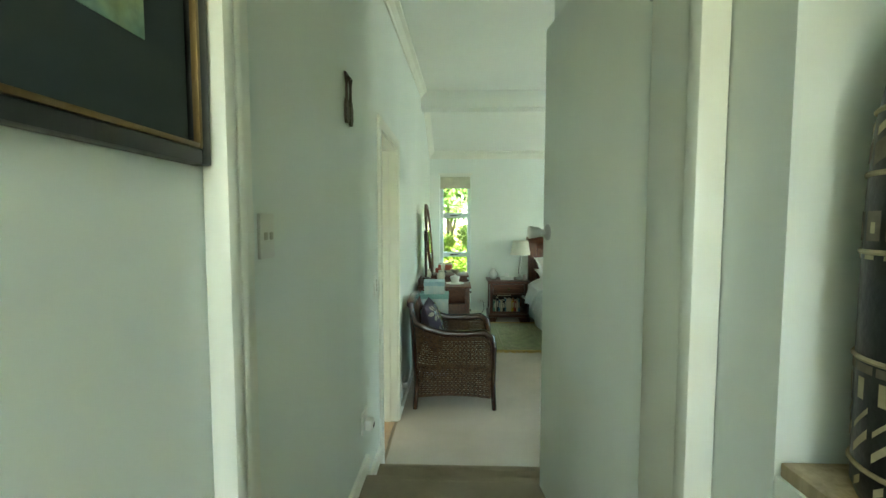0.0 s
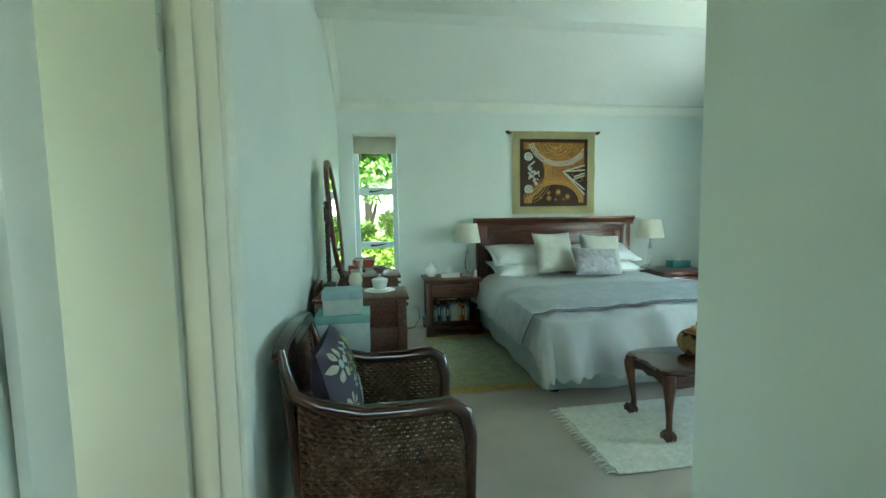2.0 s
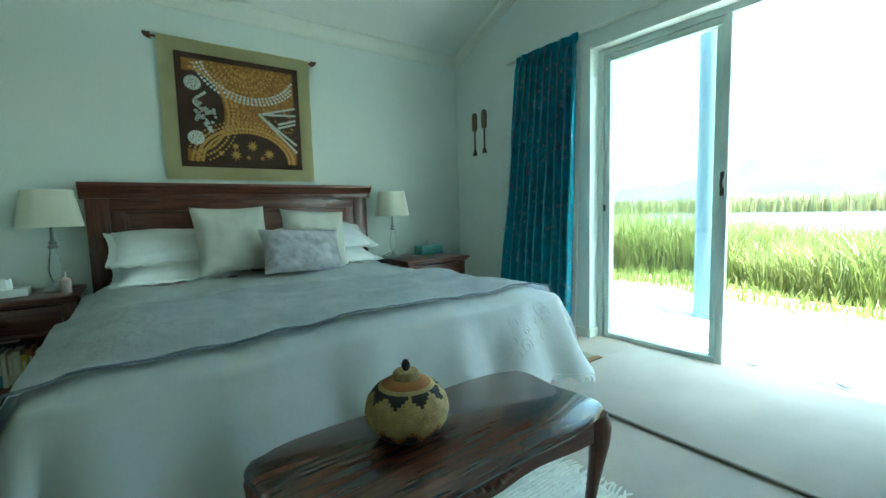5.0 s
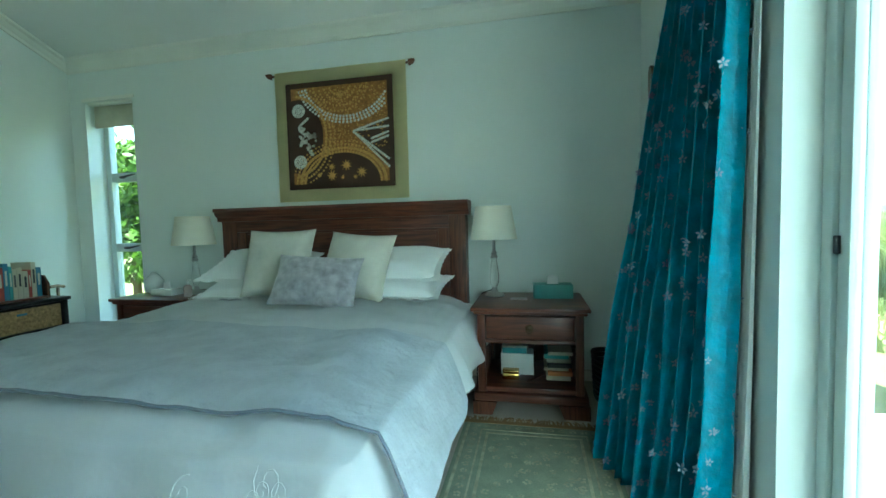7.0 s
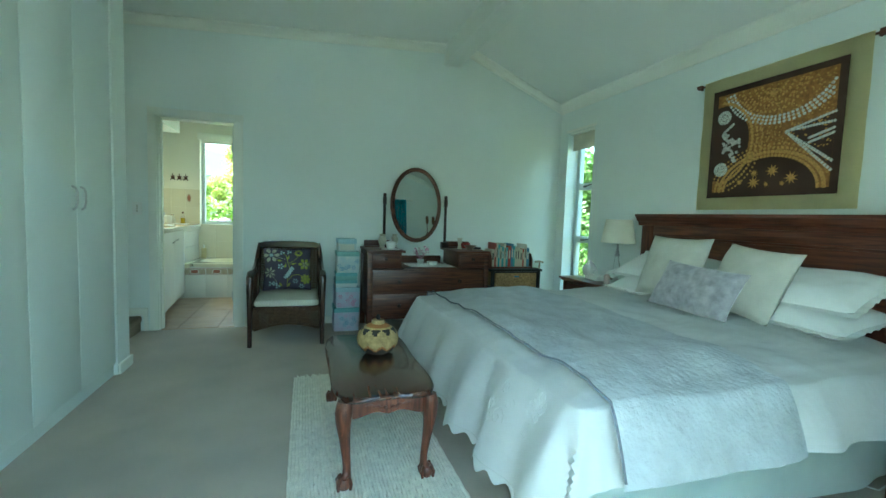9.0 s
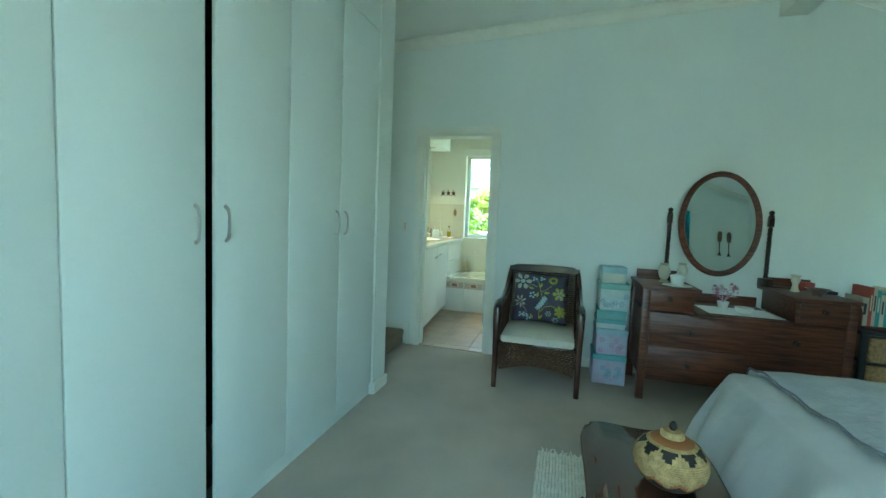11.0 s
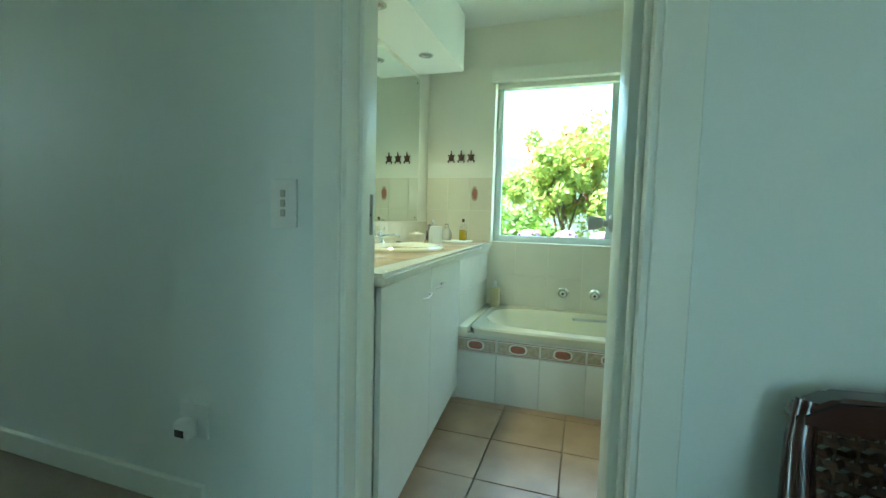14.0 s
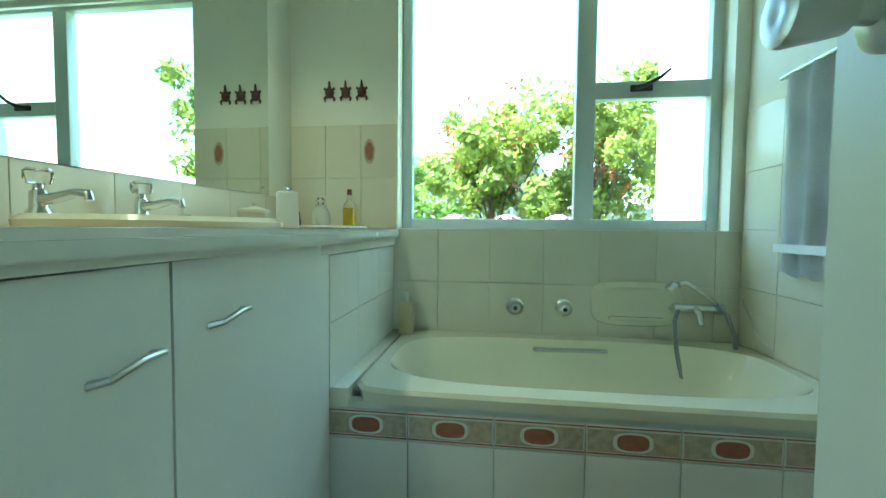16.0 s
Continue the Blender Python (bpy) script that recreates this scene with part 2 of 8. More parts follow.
# south wall behind the wardrobe, the wall closing the wardrobe's end, and the hall
bm = bmesh.new()
box(bm, 1.212, XE, 1.3, 1.42, -0.1, 3.4)
setting("wall_south", bm, WALL, "plain wall behind the wardrobe", "wall")
bm = bmesh.new()
box(bm, 0.972, 1.212, 0.46, 1.60, -0.1, 3.4)
box(bm, 1.002, 1.212, 1.60, 2.145, -0.1, 3.4)
setting("wall_entrance", bm, WALL, "pale mint wall end beside the wardrobe", "wall")
bm = bmesh.new()
box(bm, 1.62, 1.76, -2.6, 0.46, 0.1, 3.4)
box(bm, 0.967, 1.76, 0.30, 0.458, 0.1, 3.4)
box(bm, 0.95, 1.62, -2.6, -0.42, 0.1, 3.4)
setting("wall_hall_east", bm, WALL, "pale green hall wall with a deep recess", "wall")
# closing wall out of view; its opening is added to let light in
bm = bmesh.new()
box(bm, -0.2, 0.1, -2.75, -2.6, 0.1, 3.4)
box(bm, 1.5, 1.8, -2.75, -2.6, 0.1, 3.4)
box(bm, 0.1, 1.5, -2.75, -2.6, 0.1, 1.7)
setting("wall_hall_south", bm, WALL, "plain unseen hall wall with an opening added for light", "wall")
setting("ceiling_hall", bx(-0.14, 1.76, -2.75, 1.38, 2.43, 2.53), CEIL, "low flat white hall ceiling", "ceiling")

# ceilings and ridge beam
bm = bmesh.new()
prism(bm, [(0.9, south_ceiling(0.9)), (RIDGE, south_ceiling(RIDGE)), (RIDGE, 3.5), (0.9, 3.5)], "x", -0.1, XE + 0.1)
setting("ceiling_south", bm, CEIL, "white gently sloping plaster ceiling", "ceiling")
bm = bmesh.new()
prism(bm, [(RIDGE + 0.002, north_ceiling(RIDGE)), (YN + 0.1, north_ceiling(YN + 0.1)), (YN + 0.1, 3.5), (RIDGE + 0.002, 3.5)], "x", -0.1, XE + 0.1)
setting("ceiling_north", bm, CEIL, "white steeply sloping plaster ceiling", "ceiling")
setting("ceiling_bulkhead", bx(0.0, 0.965, 1.28, 1.40, 2.42, 3.2), CEIL, "white bulkhead over the steps", "ceiling")
single("ceiling_beam", bx(0.001, XE - 0.001, 4.83, 5.02, 2.87, 3.2, 0.006), CEIL, "white painted ridge beam under the ceiling", "beam", kind="structure")


def cornice(name, path_axis, a, b, wall, sign, zf):
    """A small stepped cove between wall and ceiling."""
    bm = bmesh.new()
    prof = [(0, -0.085), (0.012, -0.085), (0.018, -0.06), (0.045, -0.028), (0.07, -0.016), (0.075, 0.03), (0, 0.03)]
    n = len(prof)
    rings = []
    for t in (a, b):
        ring = []
        for d, h in prof:
            if path_axis == "y":
                ring.append(bm.verts.new((wall + sign * d, t, zf(t) + h)))
            else:
                ring.append(bm.verts.new((t, wall + sign * d, zf(wall) + h + (0.4 * d if h > -0.05 else 0))))
        rings.append(ring)
    bm.faces.new(rings[0])
    bm.faces.new(rings[1][::-1])
    for i in range(n):
        bm.faces.new((rings[0][i], rings[0][(i + 1) % n], rings[1][(i + 1) % n], rings[1][i]))
    return setting(name, bm, TRIM, "white plaster cornice", "cornice")


cornice("cornice_west_south", "y", 1.40, 4.83, 0.001, 1, south_ceiling)
cornice("cornice_west_north", "y", 5.02, YN, 0.001, 1, north_ceiling)
cornice("cornice_east_south", "y", 2.2, 4.83, XE - 0.001, -1, south_ceiling)
cornice("cornice_east_north", "y", 5.02, YN, XE - 0.001, -1, north_ceiling)
cornice("cornice_north", "x", 0, XE, YN - 0.001, -1, north_ceiling)
cornice("cornice_wardrobe", "x", 1.002, XE, 2.146, 1, south_ceiling)
cornice("cornice_entrance", "y", 1.60, 2.22, 1.001, -1, south_ceiling)

# floors and steps
setting("floor", bx(0, XE + 0.14, 1.40, YN, -0.1, 0), CARPET, "beige grey loop carpet", "floor")
bm = bmesh.new()
box(bm, 0, 0.97, -2.6, 1.56, -0.1, HALL, 0.0)
box(bm, 0.97, 1.62, -2.6, 0.30, -0.1, HALL)
box(bm, 0.0, 0.97, 1.51, 1.575, HALL - 0.06, HALL + 0.003, 0.02)
setting("floor_hall", bm, STAIRC, "brown carpeted landing with a rounded nosing", "floor")
bm = bmesh.new()
box(bm, 0.0, 1.002, 1.56, 1.90, -0.05, MID)
box(bm, 0.0, 1.002, 1.85, 1.915, MID - 0.06, MID + 0.003, 0.02)
setting("step", bm, STAIRC, "brown carpeted step", "step")


def skirting(name, pieces, h=0.075):
    bm = bmesh.new()
    for x0, x1, y0, y1, z in pieces:
        box(bm, x0, x1, y0, y1, z, z + h, 0.004)
    return setting(name, bm, TRIM, "white painted skirting board", "skirting")


skirting("baseboard_west", [(0.001, 0.018, 2.80, YN, 0), (0.001, 0.018, 1.93, 1.97, 0), (0.001, 0.018, 1.58, 1.94, MID), (0.001, 0.018, 0.61, 1.59, HALL)])
bm = bmesh.new()
box(bm, 0.002, 0.019, 1.585, 1.62, MID, HALL + 0.075, 0.003)
box(bm, 0.002, 0.019, 1.93, 1.965, 0, MID + 0.075, 0.003)
setting("baseboard_steps", bm, TRIM, "white skirting board stepping down beside the steps", "skirting")
skirting("baseboard_north", [(0.655, XE, YN - 0.018, YN - 0.001, 0), (0.02, 0.16, YN - 0.018, YN - 0.001, 0)])
skirting("baseboard_east", [(XE - 0.018, XE - 0.001, SD1, YN, 0), (XE - 0.018, XE + 0.10, SD1 - 0.018, SD1 - 0.001, 0)])
skirting("baseboard_entrance", [(0.984, 1.001, 1.95, 2.145, 0), (0.984, 1.21, 2.146, 2.162, 0)])


# ---- doorways ----
def door_frame(name, wall_x0, wall_x1, y0, y1, z0, zt, w=0.07):
    """Lining and architraves of a doorway through a wall across x."""
    f = thing(name, "white painted timber door frame", "door frame", kind="structure")
    for nm, a, b, c, d, e, g in (("jamb", wall_x0 - 0.004, wall_x1 + 0.004, y0, y0 + 0.025, z0, zt),
                                 ("jamb", wall_x0 - 0.004, wall_x1 + 0.004, y1 - 0.025, y1, z0, zt),
                                 ("head", wall_x0 - 0.004, wall_x1 + 0.004, y0 + 0.025, y1 - 0.025, zt - 0.025, zt)):
        part(nm, bx(a, b, c, d, e, g, 0.003), TRIM, f)
    for sx, a, b in ((1, wall_x1 + 0.002, wall_x1 + 0.018), (-1, wall_x0 - 0.018, wall_x0 - 0.002)):
        for c, d, e, g in ((y0 - w + 0.012, y0 + 0.012, z0, zt - 0.012), (y1 - 0.012, y1 + w - 0.012, z0, zt - 0.012), (y0 - w + 0.012, y1 + w - 0.012, zt - 0.012, zt + w - 0.012)):
            bm = bx(a, b, c, d, e, g, 0.004)
            part("architrave", bm, TRIM, f)
    for c in (y0 + 0.025, y1 - 0.037):
        part("stop", bx((wall_x0 + wall_x1) / 2 - 0.02, (wall_x0 + wall_x1) / 2 + 0.02, c, c + 0.012, z0, zt - 0.026, 0.002), TRIM, f)
    return f


bf = door_frame("door_frame_bathroom", -0.14, 0.0, 2.04, 2.73, 0, 2.04)
kp = bmesh.new()
box(kp, -0.118, -0.090, 2.0645, 2.068, 1.085, 1.19)
box(kp, -0.118, -0.112, 2.068, 2.071, 1.085, 1.19)
part("strike_plate", kp, mat("painted_keep", (0.42, 0.40, 0.34), 0.5), bf, "painted metal keep in the jamb")
kh = bmesh.new()
cyl(kh, (-0.104, 2.0682, 1.137), 0.004, 0.002, 10, axis="y")
part("keep_screw", kh, BLACKP, bf)


def knob_parts(parent, at, axis=1):
    """A turned door knob on a round rose."""
    m = Matrix.Translation(at) @ Matrix.Rotation(-math.pi / 2 * axis, 4, "X")
    k = bmesh.new()
    lathe(k, [(0, 0), (0.034, 0), (0.034, 0.006), (0.026, 0.012), (0.013, 0.016), (0.012, 0.032), (0.019, 0.036), (0.022, 0.050), (0.027, 0.078), (0.026, 0.083), (0.020, 0.085), (0.006, 0.084), (0, 0.083)], m=m, seg=24)
    return part("door_knob", k, STEEL, parent, "brushed steel door knob")


# bathroom door, hinged at its north jamb and standing open inwards
d = thing("door_1", "white painted flush door standing open into the bathroom", "door", pose(-0.125, 2.695, 0.0, 0, 0, 178), kind="structure")
part("leaf", bx(0, 0.72, -0.02, 0.02, 0.012, 2.0, 0.003), DOORP, d)
knob_parts(d, (0.655, 0.02, 1.13))
knob_parts(d, (0.655, -0.02, 1.13), -1)
for z in (0.25, 1.75):
    h = bmesh.new()
    cyl(h, (-0.006, 0.024, z), 0.006, 0.09, 10)
    part("hinge", h, STEEL, d)

# entrance door, open against the wall beside the steps
d = thing("door_2", "pale mint painted flush door standing open at the steps", "door", pose(0.945, 0.705, HALL, 0, 0, 97), kind="structure")
part("leaf", bx(0, 0.80, -0.02, 0.02, 0.008, 2.03, 0.003), DOORP, d)
knob_parts(d, (0.735, 0.02, 1.17))
knob_parts(d, (0.735, -0.02, 1.17), -1)
part("latch_plate", bx(0.8, 0.8015, -0.011, 0.011, 1.10, 1.21), STEEL, d)
for z in (0.25, 1.75):
    h = bmesh.new()
    cyl(h, (-0.006, 0.024, z), 0.006, 0.09, 10)
    part("hinge", h, STEEL, d)

# entrance door frame
f = thing("door_frame_hall", "cream painted timber door frame at the steps", "door frame", kind="structure")
part("jamb", bx(0.002, 0.04, 0.385, 0.465, HALL, 2.33, 0.006), TRIM, f)
part("architrave", bx(0.004, 0.055, 0.345, 0.385, HALL, 2.35, 0.012), TRIM, f)
part("stop", bx(0.04, 0.052, 0.39, 0.415, HALL, 2.33, 0.003), TRIM, f)
part("jamb", bx(0.92, 0.964, 0.50, 0.695, HALL, 2.33, 0.006), TRIM, f)
part("architrave", bx(0.905, 0.966, 0.45, 0.50, HALL, 2.35, 0.012), TRIM, f)
part("strike_plate", bx(0.04, 0.044, 0.43, 0.455, 1.44, 1.54, 0.001), TRIM, f, "painted strike plate")

# ---- glass doors ----
FX0, FX1 = XE + 0.11, XE + 0.18
sd = thing("sliding_door", "grey green aluminium sliding glass door standing half open", "sliding door", kind="structure")
def bar(parent, x0, x1, y0, y1, z0, z1, name="frame_bar"):
    return part(name, bx(x0, x1, y0, y1, z0, z1, 0.004), ALU, parent)
ZB = -0.03
Y_MULL = 3.03
bar(sd, FX0 - 0.01, FX1 + 0.01, SD1 - 0.045, SD1, ZB, SDT)
bar(sd, FX0 - 0.01, FX1 + 0.01, SD0, SD1 - 0.045, SDT - 0.05, SDT)
bar(sd, FX0 - 0.01, FX1 + 0.01, Y_MULL + 0.03, SD1 - 0.045, ZB - 0.01, ZB + 0.022, "track")
bar(sd, FX0 - 0.01, FX1 + 0.01, Y_MULL - 0.035, Y_MULL + 0.03, ZB, SDT - 0.05, "mullion")
Y_MEET = 3.88


def leaf(parent, x0, x1, y0, y1, z0, z1, s=0.045):
    lf = part("sash", bx(x0, x1, y0, y0 + s, z0, z1, 0.003), ALU, parent)
    part("stile", bx(x0, x1, y1 - s, y1, z0, z1, 0.003), ALU, lf)
    part("rail", bx(x0, x1, y0 + s, y1 - s, z0, z0 + s, 0.003), ALU, lf)
    part("rail", bx(x0, x1, y0 + s, y1 - s, z1 - s, z1, 0.003), ALU, lf)
    p = part("pane", bx((x0 + x1) / 2 - 0.003, (x0 + x1) / 2 + 0.003, y0 + s, y1 - s, z0 + s, z1 - s), PANE, lf)
    p.visible_shadow = False
    return lf


leaf(sd, FX0 + 0.002, FX0 + 0.032, Y_MEET, SD1 - 0.05, ZB + 0.02, SDT - 0.05)
lf = leaf(sd, FX0 + 0.037, FX0 + 0.067, Y_MEET + 0.05, SD1 - 0.046, ZB + 0.02, SDT - 0.05)
h = bx(FX0 - 0.018, FX0 + 0.002, Y_MEET + 0.008, Y_MEET + 0.036, 1.07, 1.22, 0.006)
box(h, FX0 - 0.032, FX0 - 0.018, Y_MEET + 0.012, Y_MEET + 0.032, 1.12, 1.18, 0.004)
part("handle", h, BLACKP, sd, "black plastic latch handle")
for z in (0.99,):
    part("latch", bx(FX0 - 0.008, FX0 + 0.004, SD1 - 0.062, SD1 - 0.045, z, z + 0.05, 0.003), BLACKP, sd)

# side light with transoms beside the opening
sw = thing("window_2", "grey green aluminium side window with three panes", "window", kind="structure")
bar(sw, FX0 - 0.01, FX1 + 0.01, SD0, SD0 + 0.05, ZB, SDT - 0.05)
for z0, z1 in ((ZB, ZB + 0.05), (0.90, 0.985), (1.52, 1.62)):
    bar(sw, FX0 - 0.01, FX1 + 0.01, SD0 + 0.05, Y_MULL - 0.035, z0, z1, "transom")
for z0, z1 in ((ZB + 0.05, 0.90), (0.985, 1.52), (1.62, SDT - 0.05)):
    p = part("pane", bx(FX0 + 0.03, FX0 + 0.036, SD0 + 0.05, Y_MULL - 0.035, z0, z1), PANE, sw)
    p.visible_shadow = False
part("stay", bx(FX0 - 0.03, FX0 - 0.01, 2.68, 2.80, 1.615, 1.635, 0.004), BLACKP, sw, "black window stay")
setting("door_sill", bx(XE + 0.10, XE + WT + 0.06, SD0, SD1, -0.09, -0.045), ALU, "aluminium door threshold", "threshold")
setting("reveal_lining", bx(XE + 0.002, XE + 0.10, SD0 + 0.002, SD1 - 0.002, SDT - 0.006, SDT - 0.001), TRIM, "white lintel lining", "lining")

# ---- north window ----
WY = YN + 0.15
w = thing("window_1", "tall narrow aluminium window with three panes", "window", kind="structure")
for x0, x1, z0, z1 in ((0.16, 0.215, 0.08, 2.24), (0.60, 0.655, 0.08, 2.24), (0.215, 0.60, 0.08, 0.13), (0.215, 0.60, 2.18, 2.24), (0.215, 0.60, 0.93, 1.005), (0.215, 0.60, 1.56, 1.64)):
    part("window_frame", bx(x0, x1, WY, WY + 0.06, z0, z1, 0.004), ALU, w)
for z0, z1 in ((0.13, 0.93), (1.005, 1.56), (1.64, 2.18)):
    p = part("pane", bx(0.215, 0.60, WY + 0.03, WY + 0.035, z0, z1), PANE, w)
    p.visible_shadow = False
for z in (0.965, 1.60):
    h = bmesh.new()
    tube(h, [(0.33, WY - 0.012, z), (0.36, WY - 0.03, z - 0.004), (0.44, WY - 0.035, z + 0.008), (0.50, WY - 0.03, z + 0.02)], [0.012, 0.009, 0.009, 0.005])
    box(h, 0.33, 0.37, WY - 0.02, WY, z - 0.012, z + 0.012, 0.003)
    part("window_stay", h, BLACKP, w, "black casement stay")
bl = thing("roller_blind", "cream fabric blind rolled up at the window head", "blind")
BLIND = mat("blind_fabric", (0.62, 0.60, 0.47), 0.85, fine=0.08, fine_scale=300)
part("fabric", bx(0.17, 0.645, YN + 0.07, YN + 0.085, 2.03, 2.225, 0.002), BLIND, bl)
part("head_rail", bx(0.165, 0.65, YN + 0.02, YN + 0.10, 2.215, 2.239, 0.003), TRIM, bl)
setting("window_head_trim", bx(0.14, 0.68, YN - 0.012, YN - 0.001, 2.235, 2.265, 0.003), TRIM, "white trim over the window", "trim")

# ---- bathroom shell ----
BX, BS, BN = -2.44, 1.35, 3.47
BWY0, BWY1, BWZ0, BWZ1 = 1.90, 3.41, 0.955, 2.21
bm = bmesh.new()
box(bm, BX - WT, BX, 0.4, BWY0, -0.1, 2.9)
box(bm, BX - WT, BX, BWY1, 3.8, -0.1, 2.9)
box(bm, BX - WT, BX, BWY0, BWY1, -0.1, BWZ0)
box(bm, BX - WT, BX, BWY0, BWY1, BWZ1, 2.9)
CREAM = mat("cream_paint", (0.82, 0.82, 0.71), 0.55, var=0.015, scale=1.5, bump=0.04, bump_scale=60)
setting("wall_bathroom_west", bm, CREAM, "cream painted bathroom wall with a wide window", "wall")
setting("wall_bathroom_south", bx(BX, -0.14, BS - 0.14, BS, -0.1, 2.9), CREAM, "cream painted bathroom wall behind the mirror", "wall")
setting("wall_bathroom_north", bx(BX, -0.14, BN, BN + 0.14, -0.1, 2.9), CREAM, "cream painted bathroom wall", "wall")
setting("ceiling_bathroom", bx(BX - 0.1, -0.14, BS - 0.1, BN + 0.1, 2.62, 2.72), CEIL, "white bathroom ceiling", "ceiling")
setting("bulkhead_bathroom", bx(BX + 0.22, -0.14, BS, BS + 0.35, 2.22, 2.62), CEIL, "white bulkhead with downlights over the mirror", "bulkhead")
setting("floor_bathroom", bx(BX, 0.0, BS, BN, -0.1, -0.012), mat("grout", (0.30, 0.24, 0.17), 0.9), "grout bed of the tiled bathroom floor", "floor")

# bathroom window
BFX = BX - 0.16
w = thing("window_3", "white aluminium bathroom window with a fixed light and a small top casement", "window", kind="structure")
YM = 2.80
for y0, y1, z0, z1 in ((BWY0, BWY0 + 0.05, BWZ0, BWZ1), (BWY1 - 0.05, BWY1, BWZ0, BWZ1), (BWY0 + 0.05, BWY1 - 0.05, BWZ0, BWZ0 + 0.05), (BWY0 + 0.05, BWY1 - 0.05, BWZ1 - 0.05, BWZ1),
                       (YM - 0.045, YM + 0.045, BWZ0 + 0.05, BWZ1 - 0.05), (YM + 0.045, BWY1 - 0.05, 1.58, 1.66)):
    part("window_frame", bx(BFX, BFX + 0.06, y0, y1, z0, z1, 0.004), ALU, w)
for y0, y1, z0, z1 in ((BWY0 + 0.05, YM - 0.045, BWZ0 + 0.05, BWZ1 - 0.05), (YM + 0.045, BWY1 - 0.05, BWZ0 + 0.05, 1.58), (YM + 0.045, BWY1 - 0.05, 1.66, BWZ1 - 0.05)):
    p = part("pane", bx(BFX + 0.02, BFX + 0.025, y0, y1, z0, z1), PANE, w)
    p.visible_shadow = False
h = bmesh.new()
tube(h, [(BFX + 0.065, 3.02, 1.625), (BFX + 0.09, 3.06, 1.63), (BFX + 0.095, 3.12, 1.66), (BFX + 0.095, 3.17, 1.70)], [0.014, 0.01, 0.009, 0.006])
box(h, BFX + 0.06, BFX + 0.075, 3.0, 3.10, 1.61, 1.64, 0.003)
part("window_stay", h, BLACKP, w, "black casement stay")
bl = thing("bathroom_blind", "cream blind rolled up in its casing over the window", "blind")
part("casing", bx(BX + 0.003, BX + 0.05, BWY0 - 0.02, BWY1 + 0.0, BWZ1 - 0.03, BWZ1 + 0.07, 0.004), TRIM, bl)
part("bottom_bar", bx(BX - 0.03, BX - 0.005, BWY0 + 0.02, BWY1 - 0.02, BWZ1 - 0.07, BWZ1 - 0.03, 0.004), TRIM, bl)

# ---- bed ----
LINEN = mat("white_cotton", (0.87, 0.88, 0.86), 0.85, var=0.02, scale=4, bump=0.12, bump_scale=260, sheen=0.2)
SKIRT = mat("valance_cotton", (0.76, 0.83, 0.80), 0.85, var=0.03, scale=5, bump=0.1, bump_scale=300)
DUVET = mat("duvet_cotton", (0.89, 0.90, 0.89), 0.85, var=0.02, scale=4, bump=0.35, bump_scale=9, bdist=0.015, sheen=0.2)
THROW = mat("grey_quilt", (0.74, 0.77, 0.79), 0.8, var=0.06, scale=9, bump=0.8, bump_scale=38, bdist=0.008, sheen=0.3)
SATIN = mat("grey_satin", (0.40, 0.38, 0.40), 0.38, var=0.16, scale=22, bump=0.2, bump_scale=60, sheen=0.4)

BX0, BX1, BY0, BY1, BT = 1.58, 3.50, 4.24, 6.22, 0.60


def bed_point(s, t, lift=0.0, swell=1.0):
    """A point of a cover laid over the mattress; s and t run across and along, past the edges it hangs down."""
    ex = max(BX0 - s, s - BX1, 0)
    ey = max(BY0 - t, 0)
    d = math.hypot(ex, ey)
    x, y = min(max(s, BX0), BX1), max(t, BY0)
    puff = 0.03 * noise.noise((s * 2.2, t * 2.2, 0)) + 0.016 * noise.noise((s * 5, t * 7, 3)) + 0.006 * abs(noise.noise((s * 14, t * 6, 5)))
    edge = min(s - BX0, BX1 - s, t - BY0, 0.25)
    z = BT + puff * (1 if edge > 0 else 0.6) - 0.05 * (1 - max(edge, 0) / 0.25) ** 2 + lift
    if d > 0:
        ux, uy = (-ex if s < BX0 else ex) / d, -ey / d
        along = (t if ex > ey else s) + 0.4 * math.atan2(ey, ex)
        fold = swell * min(d * 1.5, 1) * (0.028 * math.sin(along * 17 + 3 * noise.noise((along * 1.5, 0, 7))) + 0.018 * noise.noise((along * 9, d * 2, 1)))
        out = 0.06 * (1 - math.exp(-d * 9)) + 0.26 * d + fold + lift
        x += ux * out
        y += uy * out
        z -= max(0, d - 0.03) * 0.97
        z -= 0.03 * (1 - math.exp(-d * 20))
    return Vector((x, y, z))


def sheet(s0, s1, t0, t1, ns, nt, lift, swell=1.0, hem=0.0):
    bm = bmesh.new()
    g = [[bm.verts.new(bed_point(s0 + (s1 - s0) * i / ns, t0 + (t1 - t0) * j / nt + (hem * math.sin(i * 0.9) if j == 0 else 0), lift, swell)) for i in range(ns + 1)] for j in range(nt + 1)]
    for j in range(nt):
        for i in range(ns):
            bm.faces.new((g[j][i], g[j][i + 1], g[j + 1][i + 1], g[j + 1][i]))
    bmesh.ops.solidify(bm, geom=list(bm.faces), thickness=0.008)
    return bm


bed = thing("bed", "king bed with a dark mahogany headboard and pale valance", "bed")
